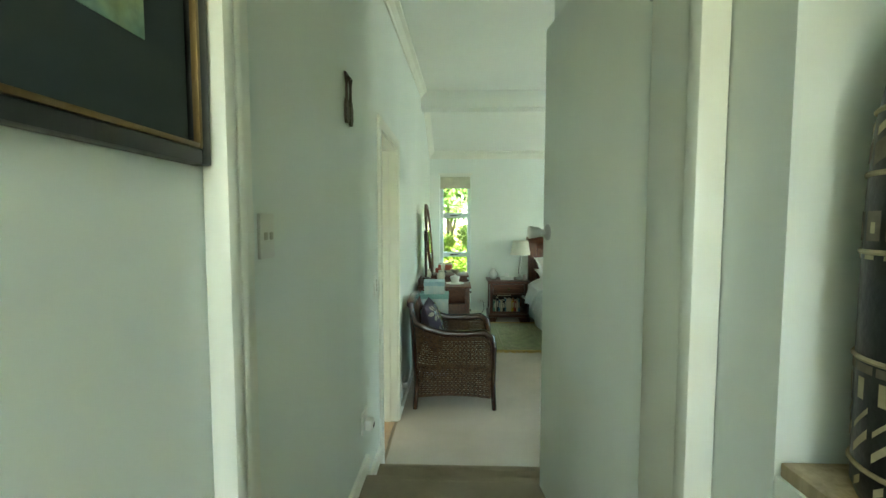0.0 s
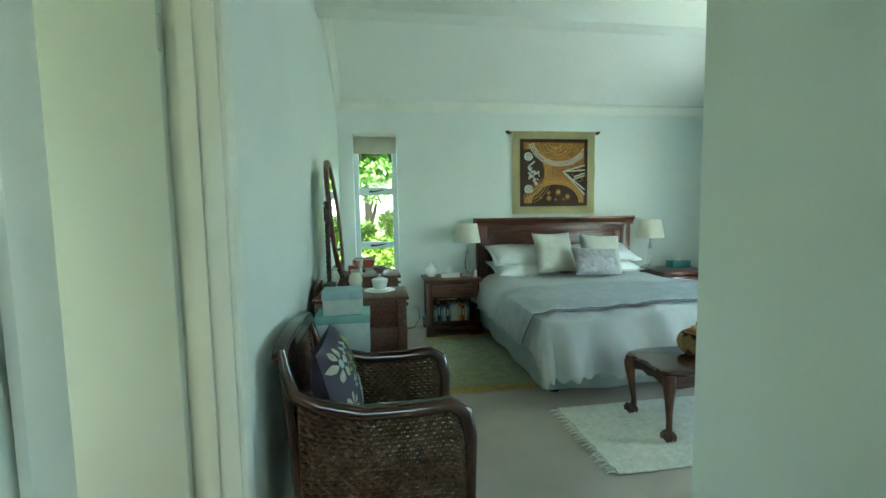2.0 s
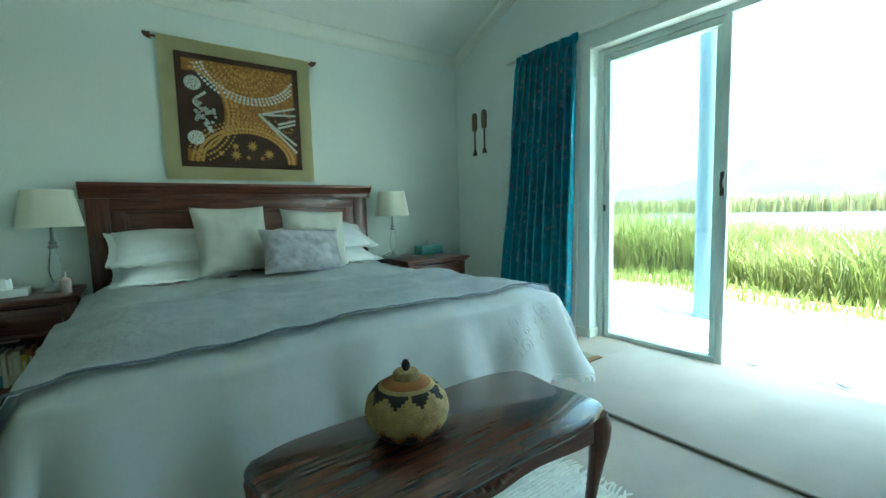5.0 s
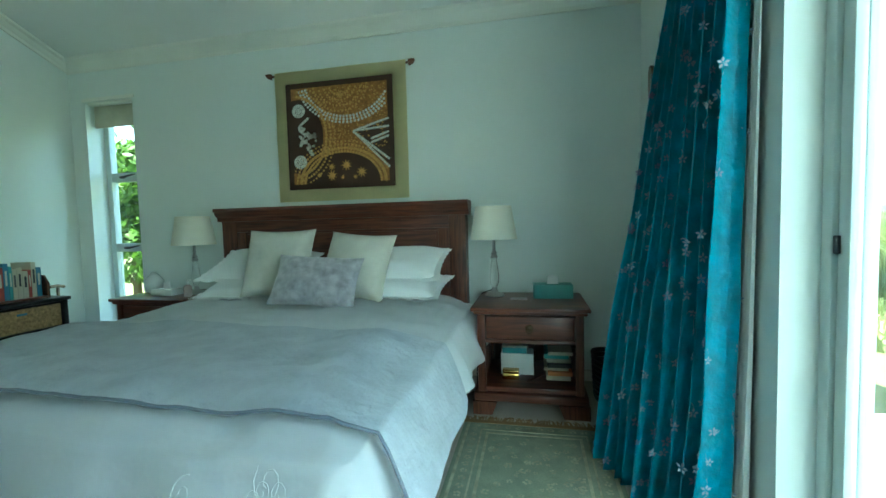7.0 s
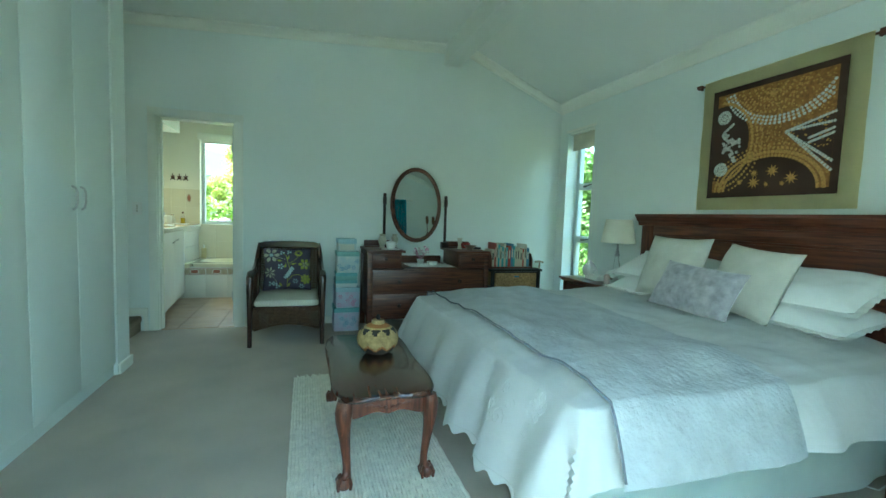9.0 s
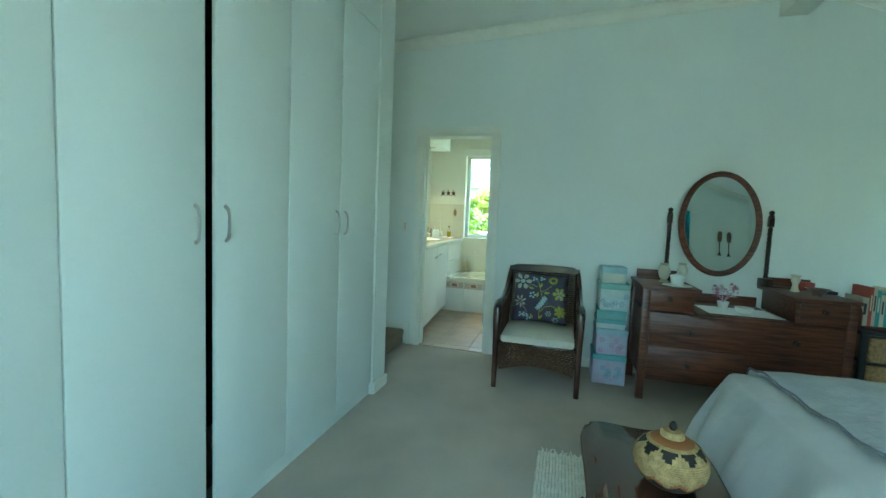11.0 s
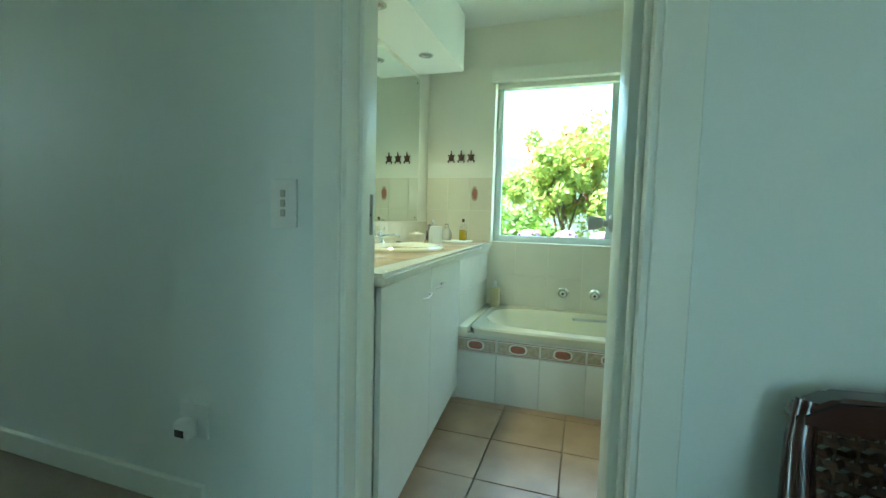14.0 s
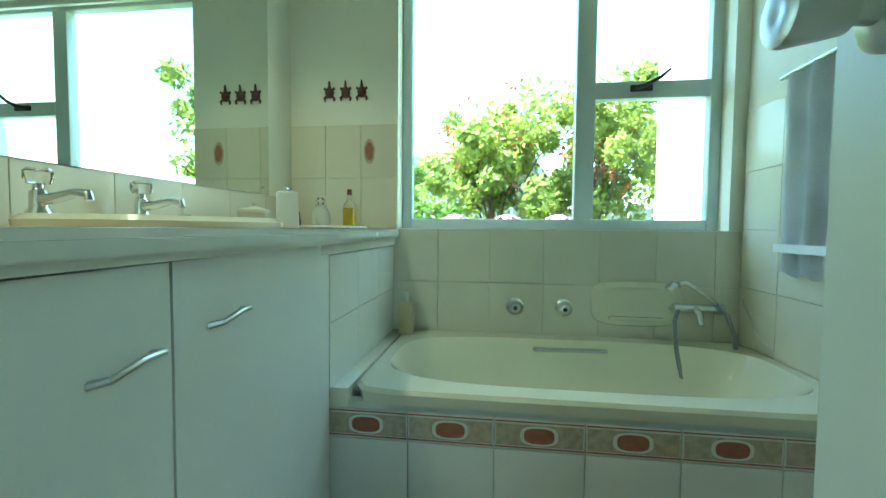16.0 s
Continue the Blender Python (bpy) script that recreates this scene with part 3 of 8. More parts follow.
# headboard with a moulded crown and framed panels
part("headboard", bx(1.60, 3.45, 6.30, 6.355, 0.05, 1.17, 0.003), MAHOGX, bed, "dark polished mahogany headboard")
bm = bmesh.new()
prism(bm, [(6.25, 1.165), (6.375, 1.165), (6.375, 1.265), (6.20, 1.265), (6.20, 1.245), (6.215, 1.235), (6.225, 1.21), (6.245, 1.195)], "x", 1.535, 3.515)
part("crown", bm, MAHOGX, bed)
for x0, x1 in ((1.56, 1.68), (3.37, 3.49)):
    part("post", bx(x0, x1, 6.265, 6.37, 0.0, 1.165, 0.004), MAHOG, bed)
part("rail", bx(1.68, 3.37, 6.275, 6.30, 1.08, 1.165, 0.004), MAHOGX, bed)
for x0, x1 in ((1.68, 1.76), (3.29, 3.37)):
    part("stile", bx(x0, x1, 6.28, 6.30, 0.45, 1.08, 0.004), MAHOG, bed)
bm = bmesh.new()
for x0, x1, z0, z1 in ((1.76, 3.29, 1.062, 1.08), (1.76, 1.778, 0.5, 1.062), (3.272, 3.29, 0.5, 1.062)):
    box(bm, x0, x1, 6.288, 6.30, z0, z1, 0.004)
part("panel_moulding", bm, MAHOGX, bed)
part("base", bx(BX0 + 0.02, BX1 - 0.02, BY0 + 0.02, BY1, 0.10, 0.34, 0.01), SKIRT, bed)
part("mattress", bx(BX0 + 0.01, BX1 - 0.01, BY0 + 0.01, BY1 + 0.03, 0.34, 0.56, 0.04), LINEN, bed)
for x in (1.68, 3.36):
    for y in (4.35, 5.2, 6.1):
        leg = bmesh.new()
        lathe(leg, [(0, 0), (0.035, 0), (0.038, 0.012), (0.022, 0.02), (0.018, 0.10), (0, 0.10)], (x, y, 0), 14)
        part("foot", leg, BLACKP, bed, "black plastic caster foot")
# pleated valance on three sides
bm = bmesh.new()
run = []
n = 220
for i in range(n + 1):
    u = i / n * (2 * (BY1 - BY0) + (BX1 - BX0))
    a = BY1 - BY0
    if u < a:
        p, o = (BX0 - 0.0, BY1 - u), (-1, 0)
    elif u < a + BX1 - BX0:
        p, o = (BX0 + u - a, BY0), (0, -1)
    else:
        p, o = (BX1, BY0 + u - a - (BX1 - BX0)), (1, 0)
    run.append((p, o, u))
rows_ = []
for z in (0.36, 0.2, 0.055):
    r = []
    for p, o, u in run:
        k = (0.36 - z) * 0.07 + 0.012 * math.sin(u * 11) * (0.36 - z) * 3 + 0.02 * noise.noise((u * 4, z, 0)) * (0.36 - z) * 3
        r.append(bm.verts.new((p[0] + o[0] * k, p[1] + o[1] * k, z + (0.006 * math.sin(u * 7) if z < 0.1 else 0))))
    rows_.append(r)
for a, b in zip(rows_, rows_[1:]):
    for i in range(n):
        bm.faces.new((a[i], a[i + 1], b[i + 1], b[i]))
bmesh.ops.solidify(bm, geom=list(bm.faces), thickness=0.004)
part("valance", bm, SKIRT, bed, "pale sage cotton valance hanging to the floor")

duvet = thing("duvet", "rumpled white cotton duvet draped over the bed", "duvet")
part("cover", sheet(BX0 - 0.24, BX1 + 0.24, BY0 - 0.40, 6.05, 170, 130, 0.035, 1.9, 0.014), DUVET, duvet)
r = random.Random(31)
for k in range(14):
    u = BX1 - r.uniform(0.10, 0.42)
    v = BY0 - r.uniform(0.05, 0.22)
    q = r.uniform(0.018, 0.042)
    a0 = r.uniform(0, 6.28)
    bm = bmesh.new()
    tube(bm, [bed_point(u + q * (1 - 0.06 * i) * math.cos(a0 + i * 0.62), v + q * (1 - 0.06 * i) * math.sin(a0 + i * 0.62), 0.036, 1.9) for i in range(14)], 0.0013, 5)
    part("embroidered_scroll", bm, LINEN, duvet)
bm = bmesh.new()
tube(bm, [bed_point(BX0 - 0.22 + (BX1 - BX0 + 0.44) * i / 120, BY0 - 0.375, 0.0365, 1.9) for i in range(121)], 0.002, 5)
part("hem_stitch", bm, LINEN, duvet)
throw = thing("bed_throw", "grey quilted throw laid across the white duvet", "throw")
part("quilt", sheet(BX0 - 0.24, BX1 + 0.25, 4.29, 5.10, 110, 34, 0.056, 0.7), THROW, throw)
bm = bmesh.new()
tube(bm, [bed_point(BX0 - 0.23 + (BX1 - BX0 + 0.46) * i / 70, 4.292, 0.064, 0.7) for i in range(71)], 0.0045, 6)
part("piping", bm, mat("piping", (0.20, 0.22, 0.26), 0.8), throw, "dark grey piping")


def pillow(bm, w, h, th, m, flange=0.0, seed=0):
    n = 22
    gr = {}
    for side in (1, -1):
        for i in range(n + 1):
            for j in range(n + 1):
                u, v = i / n * 2 - 1, j / n * 2 - 1
                f = max(0, (1 - abs(u) ** 3.2) * (1 - abs(v) ** 3.2)) ** 0.55
                pinch = 1 - 0.07 * (1 - abs(u) ** 2) * abs(v) ** 2
                pinch2 = 1 - 0.07 * (1 - abs(v) ** 2) * abs(u) ** 2
                wr = 0.012 * noise.noise((u * 2.5 + seed, v * 2.5, seed)) * (f > 0) + 0.006 * noise.noise((u * 7 + seed, v * 7, seed)) * f
                co = m @ Vector((u * w / 2 * pinch2, v * h / 2 * pinch, side * (th / 2 * f + wr * f)))
                if f == 0 and side == -1:
                    gr[(side, i, j)] = gr[(1, i, j)]
                else:
                    gr[(side, i, j)] = bm.verts.new(co)
        for i in range(n):
            for j in range(n):
                q = [gr[(side, i, j)], gr[(side, i + 1, j)], gr[(side, i + 1, j + 1)], gr[(side, i, j + 1)]]
                try:
                    bm.faces.new(q)
                except ValueError:
                    pass
    if flange:
        for e0, e1 in (((-1, -1), (1, -1)), ((1, -1), (1, 1)), ((1, 1), (-1, 1)), ((-1, 1), (-1, -1))):
            k = 24
            for a in range(k):
                vs = []
                for q, o in ((a, 0), (a + 1, 0), (a + 1, 1), (a, 1)):
                    f = q / k
                    u, v = e0[0] + (e1[0] - e0[0]) * f, e0[1] + (e1[1] - e0[1]) * f
                    p2 = 1 - 0.07 * (1 - v * v) * u * u
                    p1 = 1 - 0.07 * (1 - u * u) * v * v
                    nx, ny = (u if abs(u) == 1 else 0), (v if abs(v) == 1 else 0)
                    vs.append(bm.verts.new(m @ Vector((u * w / 2 * p2 + nx * o * flange, v * h / 2 * p1 + ny * o * flange, 0.006 * math.sin(q * 1.9) * o))))
                bm.faces.new(vs)


def cushion(label, material, w, h, th, m, flange=0.0, seed=0, name="pillow"):
    bm = bmesh.new()
    pillow(bm, w, h, th, m, flange, seed)
    bmesh.ops.remove_doubles(bm, verts=bm.verts, dist=0.0004)
    return single(name, bm, material, label, "cushion" if name == "cushion" else "pillow", "pillows on the bed")


IVORY = mat("ivory_linen", (0.60, 0.585, 0.51), 0.9, var=0.05, scale=9, fine=0.06, fine_scale=350, bump=0.25, bump_scale=260)
cushion("plump white cotton pillow lying on the bed", LINEN, 0.70, 0.42, 0.17, pose(2.04, 6.04, 0.70, 14, 0, 2), 0.04, 1)
cushion("plump white cotton pillow lying on the bed", LINEN, 0.70, 0.42, 0.17, pose(3.01, 6.04, 0.70, 10, 0, -2), 0.04, 2)
cushion("plump white cotton pillow stacked on another pillow", LINEN, 0.70, 0.42, 0.16, pose(2.03, 6.09, 0.84, 24, 2, 3), 0.04, 3)
cushion("plump white cotton pillow stacked on another pillow", LINEN, 0.70, 0.42, 0.16, pose(3.0, 6.09, 0.84, 22, -2, -2), 0.04, 4)
cushion("square ivory linen cushion propped against pillows", IVORY, 0.46, 0.46, 0.16, pose(2.32, 5.84, 0.88, 68, 0, 6), 0.0, 5, "cushion")
cushion("square ivory linen cushion propped against pillows", IVORY, 0.46, 0.44, 0.16, pose(2.86, 5.84, 0.86, 64, 4, -6), 0.0, 6, "cushion")
cushion("oblong grey satin cushion with a woven swirl pattern", SATIN, 0.54, 0.32, 0.14, pose(2.70, 5.62, 0.79, 60, 3, 2), 0.0, 7, "cushion")


# ---- nightstands ----
def nightstand(x0, x1, y0, y1, label):
    H = 0.62
    t = thing("nightstand", label, "nightstand", pose(x0, y0, 0), "nightstands beside the bed")
    w, dp = x1 - x0, y1 - y0
    bm = bx(-0.035, w + 0.035, -0.035, dp, H - 0.022, H, 0.006)
    box(bm, -0.02, w + 0.02, -0.02, dp, H - 0.042, H - 0.022, 0.008)
    part("top", bm, MAHOGX, t, "dark polished mahogany top")
    for x in (0, w - 0.045):
        for y in (0.0, dp - 0.05):
            part("corner_post", bx(x, x + 0.045, y, y + 0.045, 0.10, H - 0.042, 0.004), MAHOG, t)
        part("side_panel", bx(x + 0.014, x + 0.028, 0.045, dp - 0.05, 0.10, H - 0.042, 0.002), MAHOG, t)
    part("back_panel", bx(0.03, w - 0.03, dp - 0.022, dp - 0.01, 0.12, H - 0.042), DARKW, t)
    d = part("drawer", bx(0.05, w - 0.05, 0.003, 0.022, H - 0.185, H - 0.055, 0.005), MAHOGX, t)
    bm = bmesh.new()
    zc = H - 0.12
    lathe(bm, [(0, 0), (0.022, 0), (0.02, 0.004), (0.008, 0.008), (0.009, 0.014), (0, 0.016)], m=Matrix.Translation((w / 2, 0.003, zc)) @ Matrix.Rotation(math.pi / 2, 4, "X"), seg=16)
    ring = [(w / 2 + 0.016 * math.sin(a), -0.012, zc - 0.012 + 0.016 * math.cos(a)) for a in [k * math.pi / 6 for k in range(12)]]
    tube(bm, ring, 0.003, 6, True)
    part("drawer_pull", bm, mat("aged_brass", (0.10, 0.07, 0.04), 0.4, metal=1), d, "dark brass ring pull")
    part("rail", bx(0.045, w - 0.045, 0.006, dp - 0.03, H - 0.21, H - 0.19, 0.002), MAHOGX, t)
    part("shelf", bx(0.0, w, 0.005, dp - 0.01, 0.125, 0.155, 0.006), MAHOGX, t)
    part("plinth_rail", bx(-0.025, w + 0.025, -0.025, dp, 0.075, 0.125, 0.012), MAHOGX, t)
    for x in (-0.03, w - 0.11):
        bm = bmesh.new()
        prism(bm, [(x, 0), (x + 0.11, 0), (x + 0.14 if x < 0.2 else x + 0.14, 0.075), (x, 0.075)] if x < 0.1 else [(x, 0), (x + 0.14, 0), (x + 0.14, 0.075), (x - 0.03, 0.075)], "y", -0.03, 0.03)
        part("bracket_foot", bm, MAHOG, t)
        part("bracket_foot", bx(x + 0.01, x + 0.10, dp - 0.06, dp, 0, 0.075, 0.005), MAHOG, t)
    return t


nightstand(0.93, 1.49, 5.90, 6.36, "dark mahogany nightstand with one drawer and a shelf of books")
nightstand(3.62, 4.21, 5.78, 6.32, "dark mahogany nightstand with one drawer and boxes on its shelf")


def lamp(x, y, z):
    t = thing("table_lamp", "table lamp with a clear glass stem and cream drum shade", "table lamp", pose(x, y, z), "bedside lamps")
    bm = bmesh.new()
    lathe(bm, [(0, 0), (0.062, 0), (0.064, 0.008), (0.055, 0.018), (0.03, 0.026), (0.018, 0.04), (0.016, 0.06), (0, 0.06)])
    part("base", bm, STEEL, t, "brushed nickel base")
    bm = bmesh.new()
    lathe(bm, [(0, 0.06), (0.016, 0.06), (0.028, 0.09), (0.032, 0.13), (0.026, 0.18), (0.017, 0.23), (0.015, 0.25), (0, 0.25)])
    part("glass_stem", bm, glass_mat("lamp_glass"), t, "clear glass baluster stem")
    bm = bmesh.new()
    lathe(bm, [(0, 0.25), (0.02, 0.25), (0.026, 0.262), (0.014, 0.275), (0.022, 0.285), (0.01, 0.30), (0.008, 0.42), (0, 0.42)])
    part("collar", bm, STEEL, t)
    bm = bmesh.new()
    lathe(bm, [(0.153, 0.375), (0.116, 0.59), (0.112, 0.588), (0.149, 0.377), (0.153, 0.375)], seg=40)
    part("shade", bm, mat("lamp_shade", (0.80, 0.77, 0.64), 0.9, var=0.02, fine=0.05, fine_scale=500), t, "cream linen drum shade")
    bm = bmesh.new()
    for k in range(3):
        a = k * 2.094
        tube(bm, [(0, 0, 0.41), (0.13 * math.cos(a), 0.13 * math.sin(a), 0.50)], 0.002, 5)
    part("shade_spider", bm, STEEL, t)
    return t


lamp(1.41, 6.14, 0.62)
lamp(3.69, 6.16, 0.62)


def book(x0, x1, y0, y1, z0, z1, col, label="paperback book with a coloured spine", tilt=0.0, group="books"):
    b = thing("book", label, "book", Matrix.Translation((x0, y0, z0)) @ Matrix.Rotation(tilt, 4, "Y"), group)
    w, d_, h = x1 - x0, y1 - y0, z1 - z0
    flat = h < w
    bm = bmesh.new()
    if flat:
        box(bm, 0, w, 0, d_, 0, 0.003)
        box(bm, 0, w, 0, d_, h - 0.003, h)
        box(bm, 0, w, -0.001, 0.003, 0.003, h - 0.003)
        part("cover", bm, col, b)
        part("pages", bx(0.003, w - 0.003, 0.003, d_ - 0.004, 0.003, h - 0.003), PAPER, b)
    else:
        box(bm, 0, 0.002, 0, d_, 0, h)
        box(bm, w - 0.002, w, 0, d_, 0, h)
        box(bm, 0.002, w - 0.002, 0, 0.003, 0, h)
        part("cover", bm, col, b)
        part("pages", bx(0.002, w - 0.002, 0.003, d_ - 0.003, 0.002, h - 0.004), PAPER, b)
        part("title_bar", bx(w * 0.25, w * 0.75, -0.0012, 0.0, h * 0.35, h * 0.8), PAPER, b)
    return b


PAPER = mat("paper", (0.66, 0.62, 0.52), 0.9, fine=0.1, fine_scale=300)
BOOKS = [mat("cover_" + n, c, 0.5, var=0.05) for n, c in (("yellow", (0.55, 0.42, 0.06)), ("red", (0.36, 0.06, 0.04)), ("green", (0.06, 0.22, 0.16)), ("blue", (0.06, 0.20, 0.32)), ("cream", (0.55, 0.50, 0.38)), ("dark", (0.03, 0.03, 0.04)), ("teal", (0.08, 0.34, 0.36)), ("orange", (0.5, 0.17, 0.05)))]
rnd = random.Random(4)
x = 0.99
while x < 1.37:
    w = rnd.uniform(0.016, 0.036)
    hgt = rnd.uniform(0.15, 0.215)
    book(x, x + w, 5.93 + rnd.uniform(0, 0.03), 6.10, 0.155, 0.155 + hgt, rnd.choice(BOOKS), group="books on the nightstand shelf")
    x += w + 0.002
book(1.05, 1.25, 5.97, 6.12, 0.385, 0.41, BOOKS[4], "book lying flat on upright books", group="books on the nightstand shelf")

# things on the nightstands
bm = bmesh.new()
lathe(bm, [(0, 0), (0.035, 0), (0.055, 0.02), (0.072, 0.06), (0.066, 0.10), (0.04, 0.135), (0.028, 0.142), (0.026, 0.15), (0.012, 0.165), (0, 0.165)], (1.0, 6.16, 0.62))
single("diffuser", bm, mat("white_ceramic", (0.72, 0.74, 0.70), 0.25), "round white ceramic diffuser with a tapered lid", "diffuser")


def tissue(x, y, z, w, d_, h, col, label, rot=0):
    t = thing("tissue_box", label, "tissue box", pose(x, y, z, 0, 0, rot))
    part("carton", bx(-w / 2, w / 2, -d_ / 2, d_ / 2, 0, h, 0.003), col, t)
    bm = bmesh.new()
    n = 10
    for k in range(n):
        a0, a1 = 2 * math.pi * k / n, 2 * math.pi * (k + 1) / n
        r0, r1 = 0.02, 0.028
        hh = 0.05 + 0.03 * noise.noise((k * 1.3, x, 0))
        h2 = 0.05 + 0.03 * noise.noise(((k + 1) % n * 1.3, x, 0))
        bm.faces.new([bm.verts.new(c) for c in ((1.8 * r0 * math.cos(a0), r0 * 0.5 * math.sin(a0), h), (1.8 * r0 * math.cos(a1), r0 * 0.5 * math.sin(a1), h), (r1 * 1.1 * math.cos(a1), r1 * 0.35 * math.sin(a1), h + h2), (r1 * 1.1 * math.cos(a0), r1 * 0.35 * math.sin(a0), h + hh))])
    part("tissue", bm, LINEN, t, "white paper tissue")
    return t


tissue(1.20, 6.08, 0.62, 0.20, 0.11, 0.045, WHITEP, "low white tissue box with a grey band", -3)
tissue(4.06, 6.14, 0.62, 0.24, 0.13, 0.085, mat("turquoise_carton", (0.14, 0.38, 0.36), 0.5), "turquoise cardboard tissue box with a tissue", 2)
t = thing("lotion_bottle", "small clear lotion bottle with a white pump", "bottle", pose(1.46, 6.0, 0.62))
bm = bmesh.new()
lathe(bm, [(0, 0), (0.026, 0), (0.028, 0.01), (0.027, 0.075), (0.012, 0.09), (0, 0.09)])
part("body", bm, mat("pink_gel", (0.55, 0.45, 0.42), 0.25), t)
bm = bmesh.new()
cyl(bm, (0, 0, 0.09), 0.008, 0.03, 12)
box(bm, -0.006, 0.03, -0.006, 0.006, 0.118, 0.127, 0.002)
part("pump", bm, WHITEP, t)
single("phone", bx(3.80, 3.90, 6.02, 6.07, 0.62, 0.628, 0.003), mat("grey_card", (0.35, 0.30, 0.30), 0.4), "small grey remote lying on the nightstand", "remote")
t = thing("storage_box", "white ribbed storage box on the nightstand shelf", "box", pose(3.735, 6.0, 0.155))
part("body", bx(0, 0.20, 0, 0.14, 0, 0.13, 0.004), WHITEP, t)
for k in range(9):
    part("rib", bx(0.012 + k * 0.021, 0.020 + k * 0.021, -0.004, 0.0, 0.01, 0.12, 0.001), WHITEP, t)
t2 = thing("patterned_box", "small patterned green box on top of a white box", "box", pose(3.745, 6.01, 0.285))
part("body", bx(0, 0.15, 0, 0.12, 0, 0.035, 0.002), BOOKS[6], t2)
part("lid", bx(-0.003, 0.153, -0.003, 0.123, 0.035, 0.05, 0.002), mat("pattern_lid", (0.15, 0.26, 0.24), 0.6, colour2=(0.45, 0.42, 0.3), scale=60), t2)
t = thing("trinket_box", "small shiny brass trinket box", "box", pose(3.75, 5.90, 0.155))
part("body", bx(0, 0.10, 0, 0.06, 0, 0.04, 0.008), mat("brass", (0.55, 0.36, 0.10), 0.25, metal=1), t)
part("lid", bx(0.0, 0.10, 0, 0.06, 0.042, 0.058, 0.008), mat("brass_lid", (0.58, 0.38, 0.12), 0.25, metal=1), t)
z = 0.155
for k, (hh, ci) in enumerate(((0.03, 4), (0.025, 7), (0.022, 4), (0.03, 5), (0.02, 4), (0.028, 6), (0.02, 4))):
    o = 0.012 * math.sin(k * 2.3)
    book(4.01 + o, 4.15 + o, 5.93 - o, 6.13 - o, z, z + hh - 0.001, BOOKS[ci], "book in a leaning stack on the shelf", group="books stacked on the nightstand shelf")
    z += hh
bm = bmesh.new()
tube(bm, [(3.90, 5.88, 0.16), (4.0, 6.0, 0.166)], 0.006, 8)
single("wooden_stick", bm, OAKX, "thin wooden stick lying on the shelf", "stick")

# waste basket
t = thing("waste_basket", "black woven waste basket on the carpet", "waste basket", pose(4.42, 6.1, 0))
for k in range(9):
    z = 0.012 + k * 0.032
    r = 0.105 + 0.012 * k / 8
    bm = bmesh.new()
    tube(bm, [(r * math.copysign(abs(math.cos(a)) ** 0.5, math.cos(a)), r * 1.1 * math.copysign(abs(math.sin(a)) ** 0.5, math.sin(a)), z) for a in [i * math.pi / 14 for i in range(28)]], 0.015, 6, True)
    part("woven_ring", bm, BLACKP, t)
part("bottom", bx(-0.1, 0.1, -0.11, 0.11, 0, 0.012, 0.003), BLACKP, t)

# cables by the bed
bm = bmesh.new()
tube(bm, [(3.68, 6.2, 0.66), (3.60, 6.22, 0.63), (3.585, 6.2, 0.4), (3.57, 6.1, 0.12), (3.60, 5.9, 0.015), (3.64, 5.95, 0.006), (3.58, 6.2, 0.006)], 0.004, 6)
single("lamp_cable", bm, BLACKP, "thin black lamp cable hanging to the floor", "cable")
bm = bmesh.new()
tube(bm, [(3.38, 5.72, 0.25), (3.47, 5.74, 0.08), (3.44, 5.80, 0.01), (3.52, 5.86, 0.006), (3.5, 6.0, 0.01), (3.56, 6.1, 0.006)], 0.004, 6)
single("blanket_cable", bm, WHITEP, "white cable trailing from under the bed", "cable")
bm = bmesh.new()
tube(bm, [(0.86, 6.362, 0.22), (0.87, 6.33, 0.10), (0.80, 6.30, 0.008), (0.70, 6.25, 0.006), (0.6, 6.3, 0.006)], 0.004, 6)
single("lamp_cable", bm, BLACKP, "thin black cable lying by the skirting", "cable")

# ---- wall hanging ----
CANVAS = mat("ochre_canvas", (0.76, 0.69, 0.39), 0.9, var=0.03, fine=0.06, fine_scale=300)
BROWN = mat("umber_cloth", (0.06, 0.03, 0.018), 0.9)
OCHRE = mat("ochre_dye", (0.40, 0.19, 0.05), 0.9, var=0.2, scale=50, colour2=(0.22, 0.10, 0.03))
CHALK = mat("chalk_dye", (0.72, 0.74, 0.70), 0.9, var=0.15, scale=60)
GOLD = mat("gold_dye", (0.60, 0.34, 0.10), 0.9, var=0.15, scale=60)
hang = thing("wall_hanging", "ochre cloth wall hanging with a dotted tribal pattern", "wall hanging", pose(0, YN, 0))
bm = bmesh.new()
nn = 14
g = [[bm.verts.new((2.015 + 1.05 * i / nn, -0.020 - 0.004 * math.sin(i * 0.9) - 0.003 * math.sin(j * 1.1), 1.305 + 0.985 * j / nn)) for i in range(nn + 1)] for j in range(nn + 1)]
for j in range(nn):
    for i in range(nn):
        bm.faces.new((g[j][i], g[j][i + 1], g[j + 1][i + 1], g[j + 1][i]))
bmesh.ops.solidify(bm, geom=list(bm.faces), thickness=0.004)
part("cloth", bm, CANVAS, hang)
PX0, PX1, PZ0, PZ1 = 2.11, 2.965, 1.395, 2.195
picture = part("picture", bx(PX0, PX1, -0.032, -0.0285, PZ0, PZ1), BROWN, hang, "dark brown picture with ochre and white dots")
PW, PH = PX1 - PX0, PZ1 - PZ0


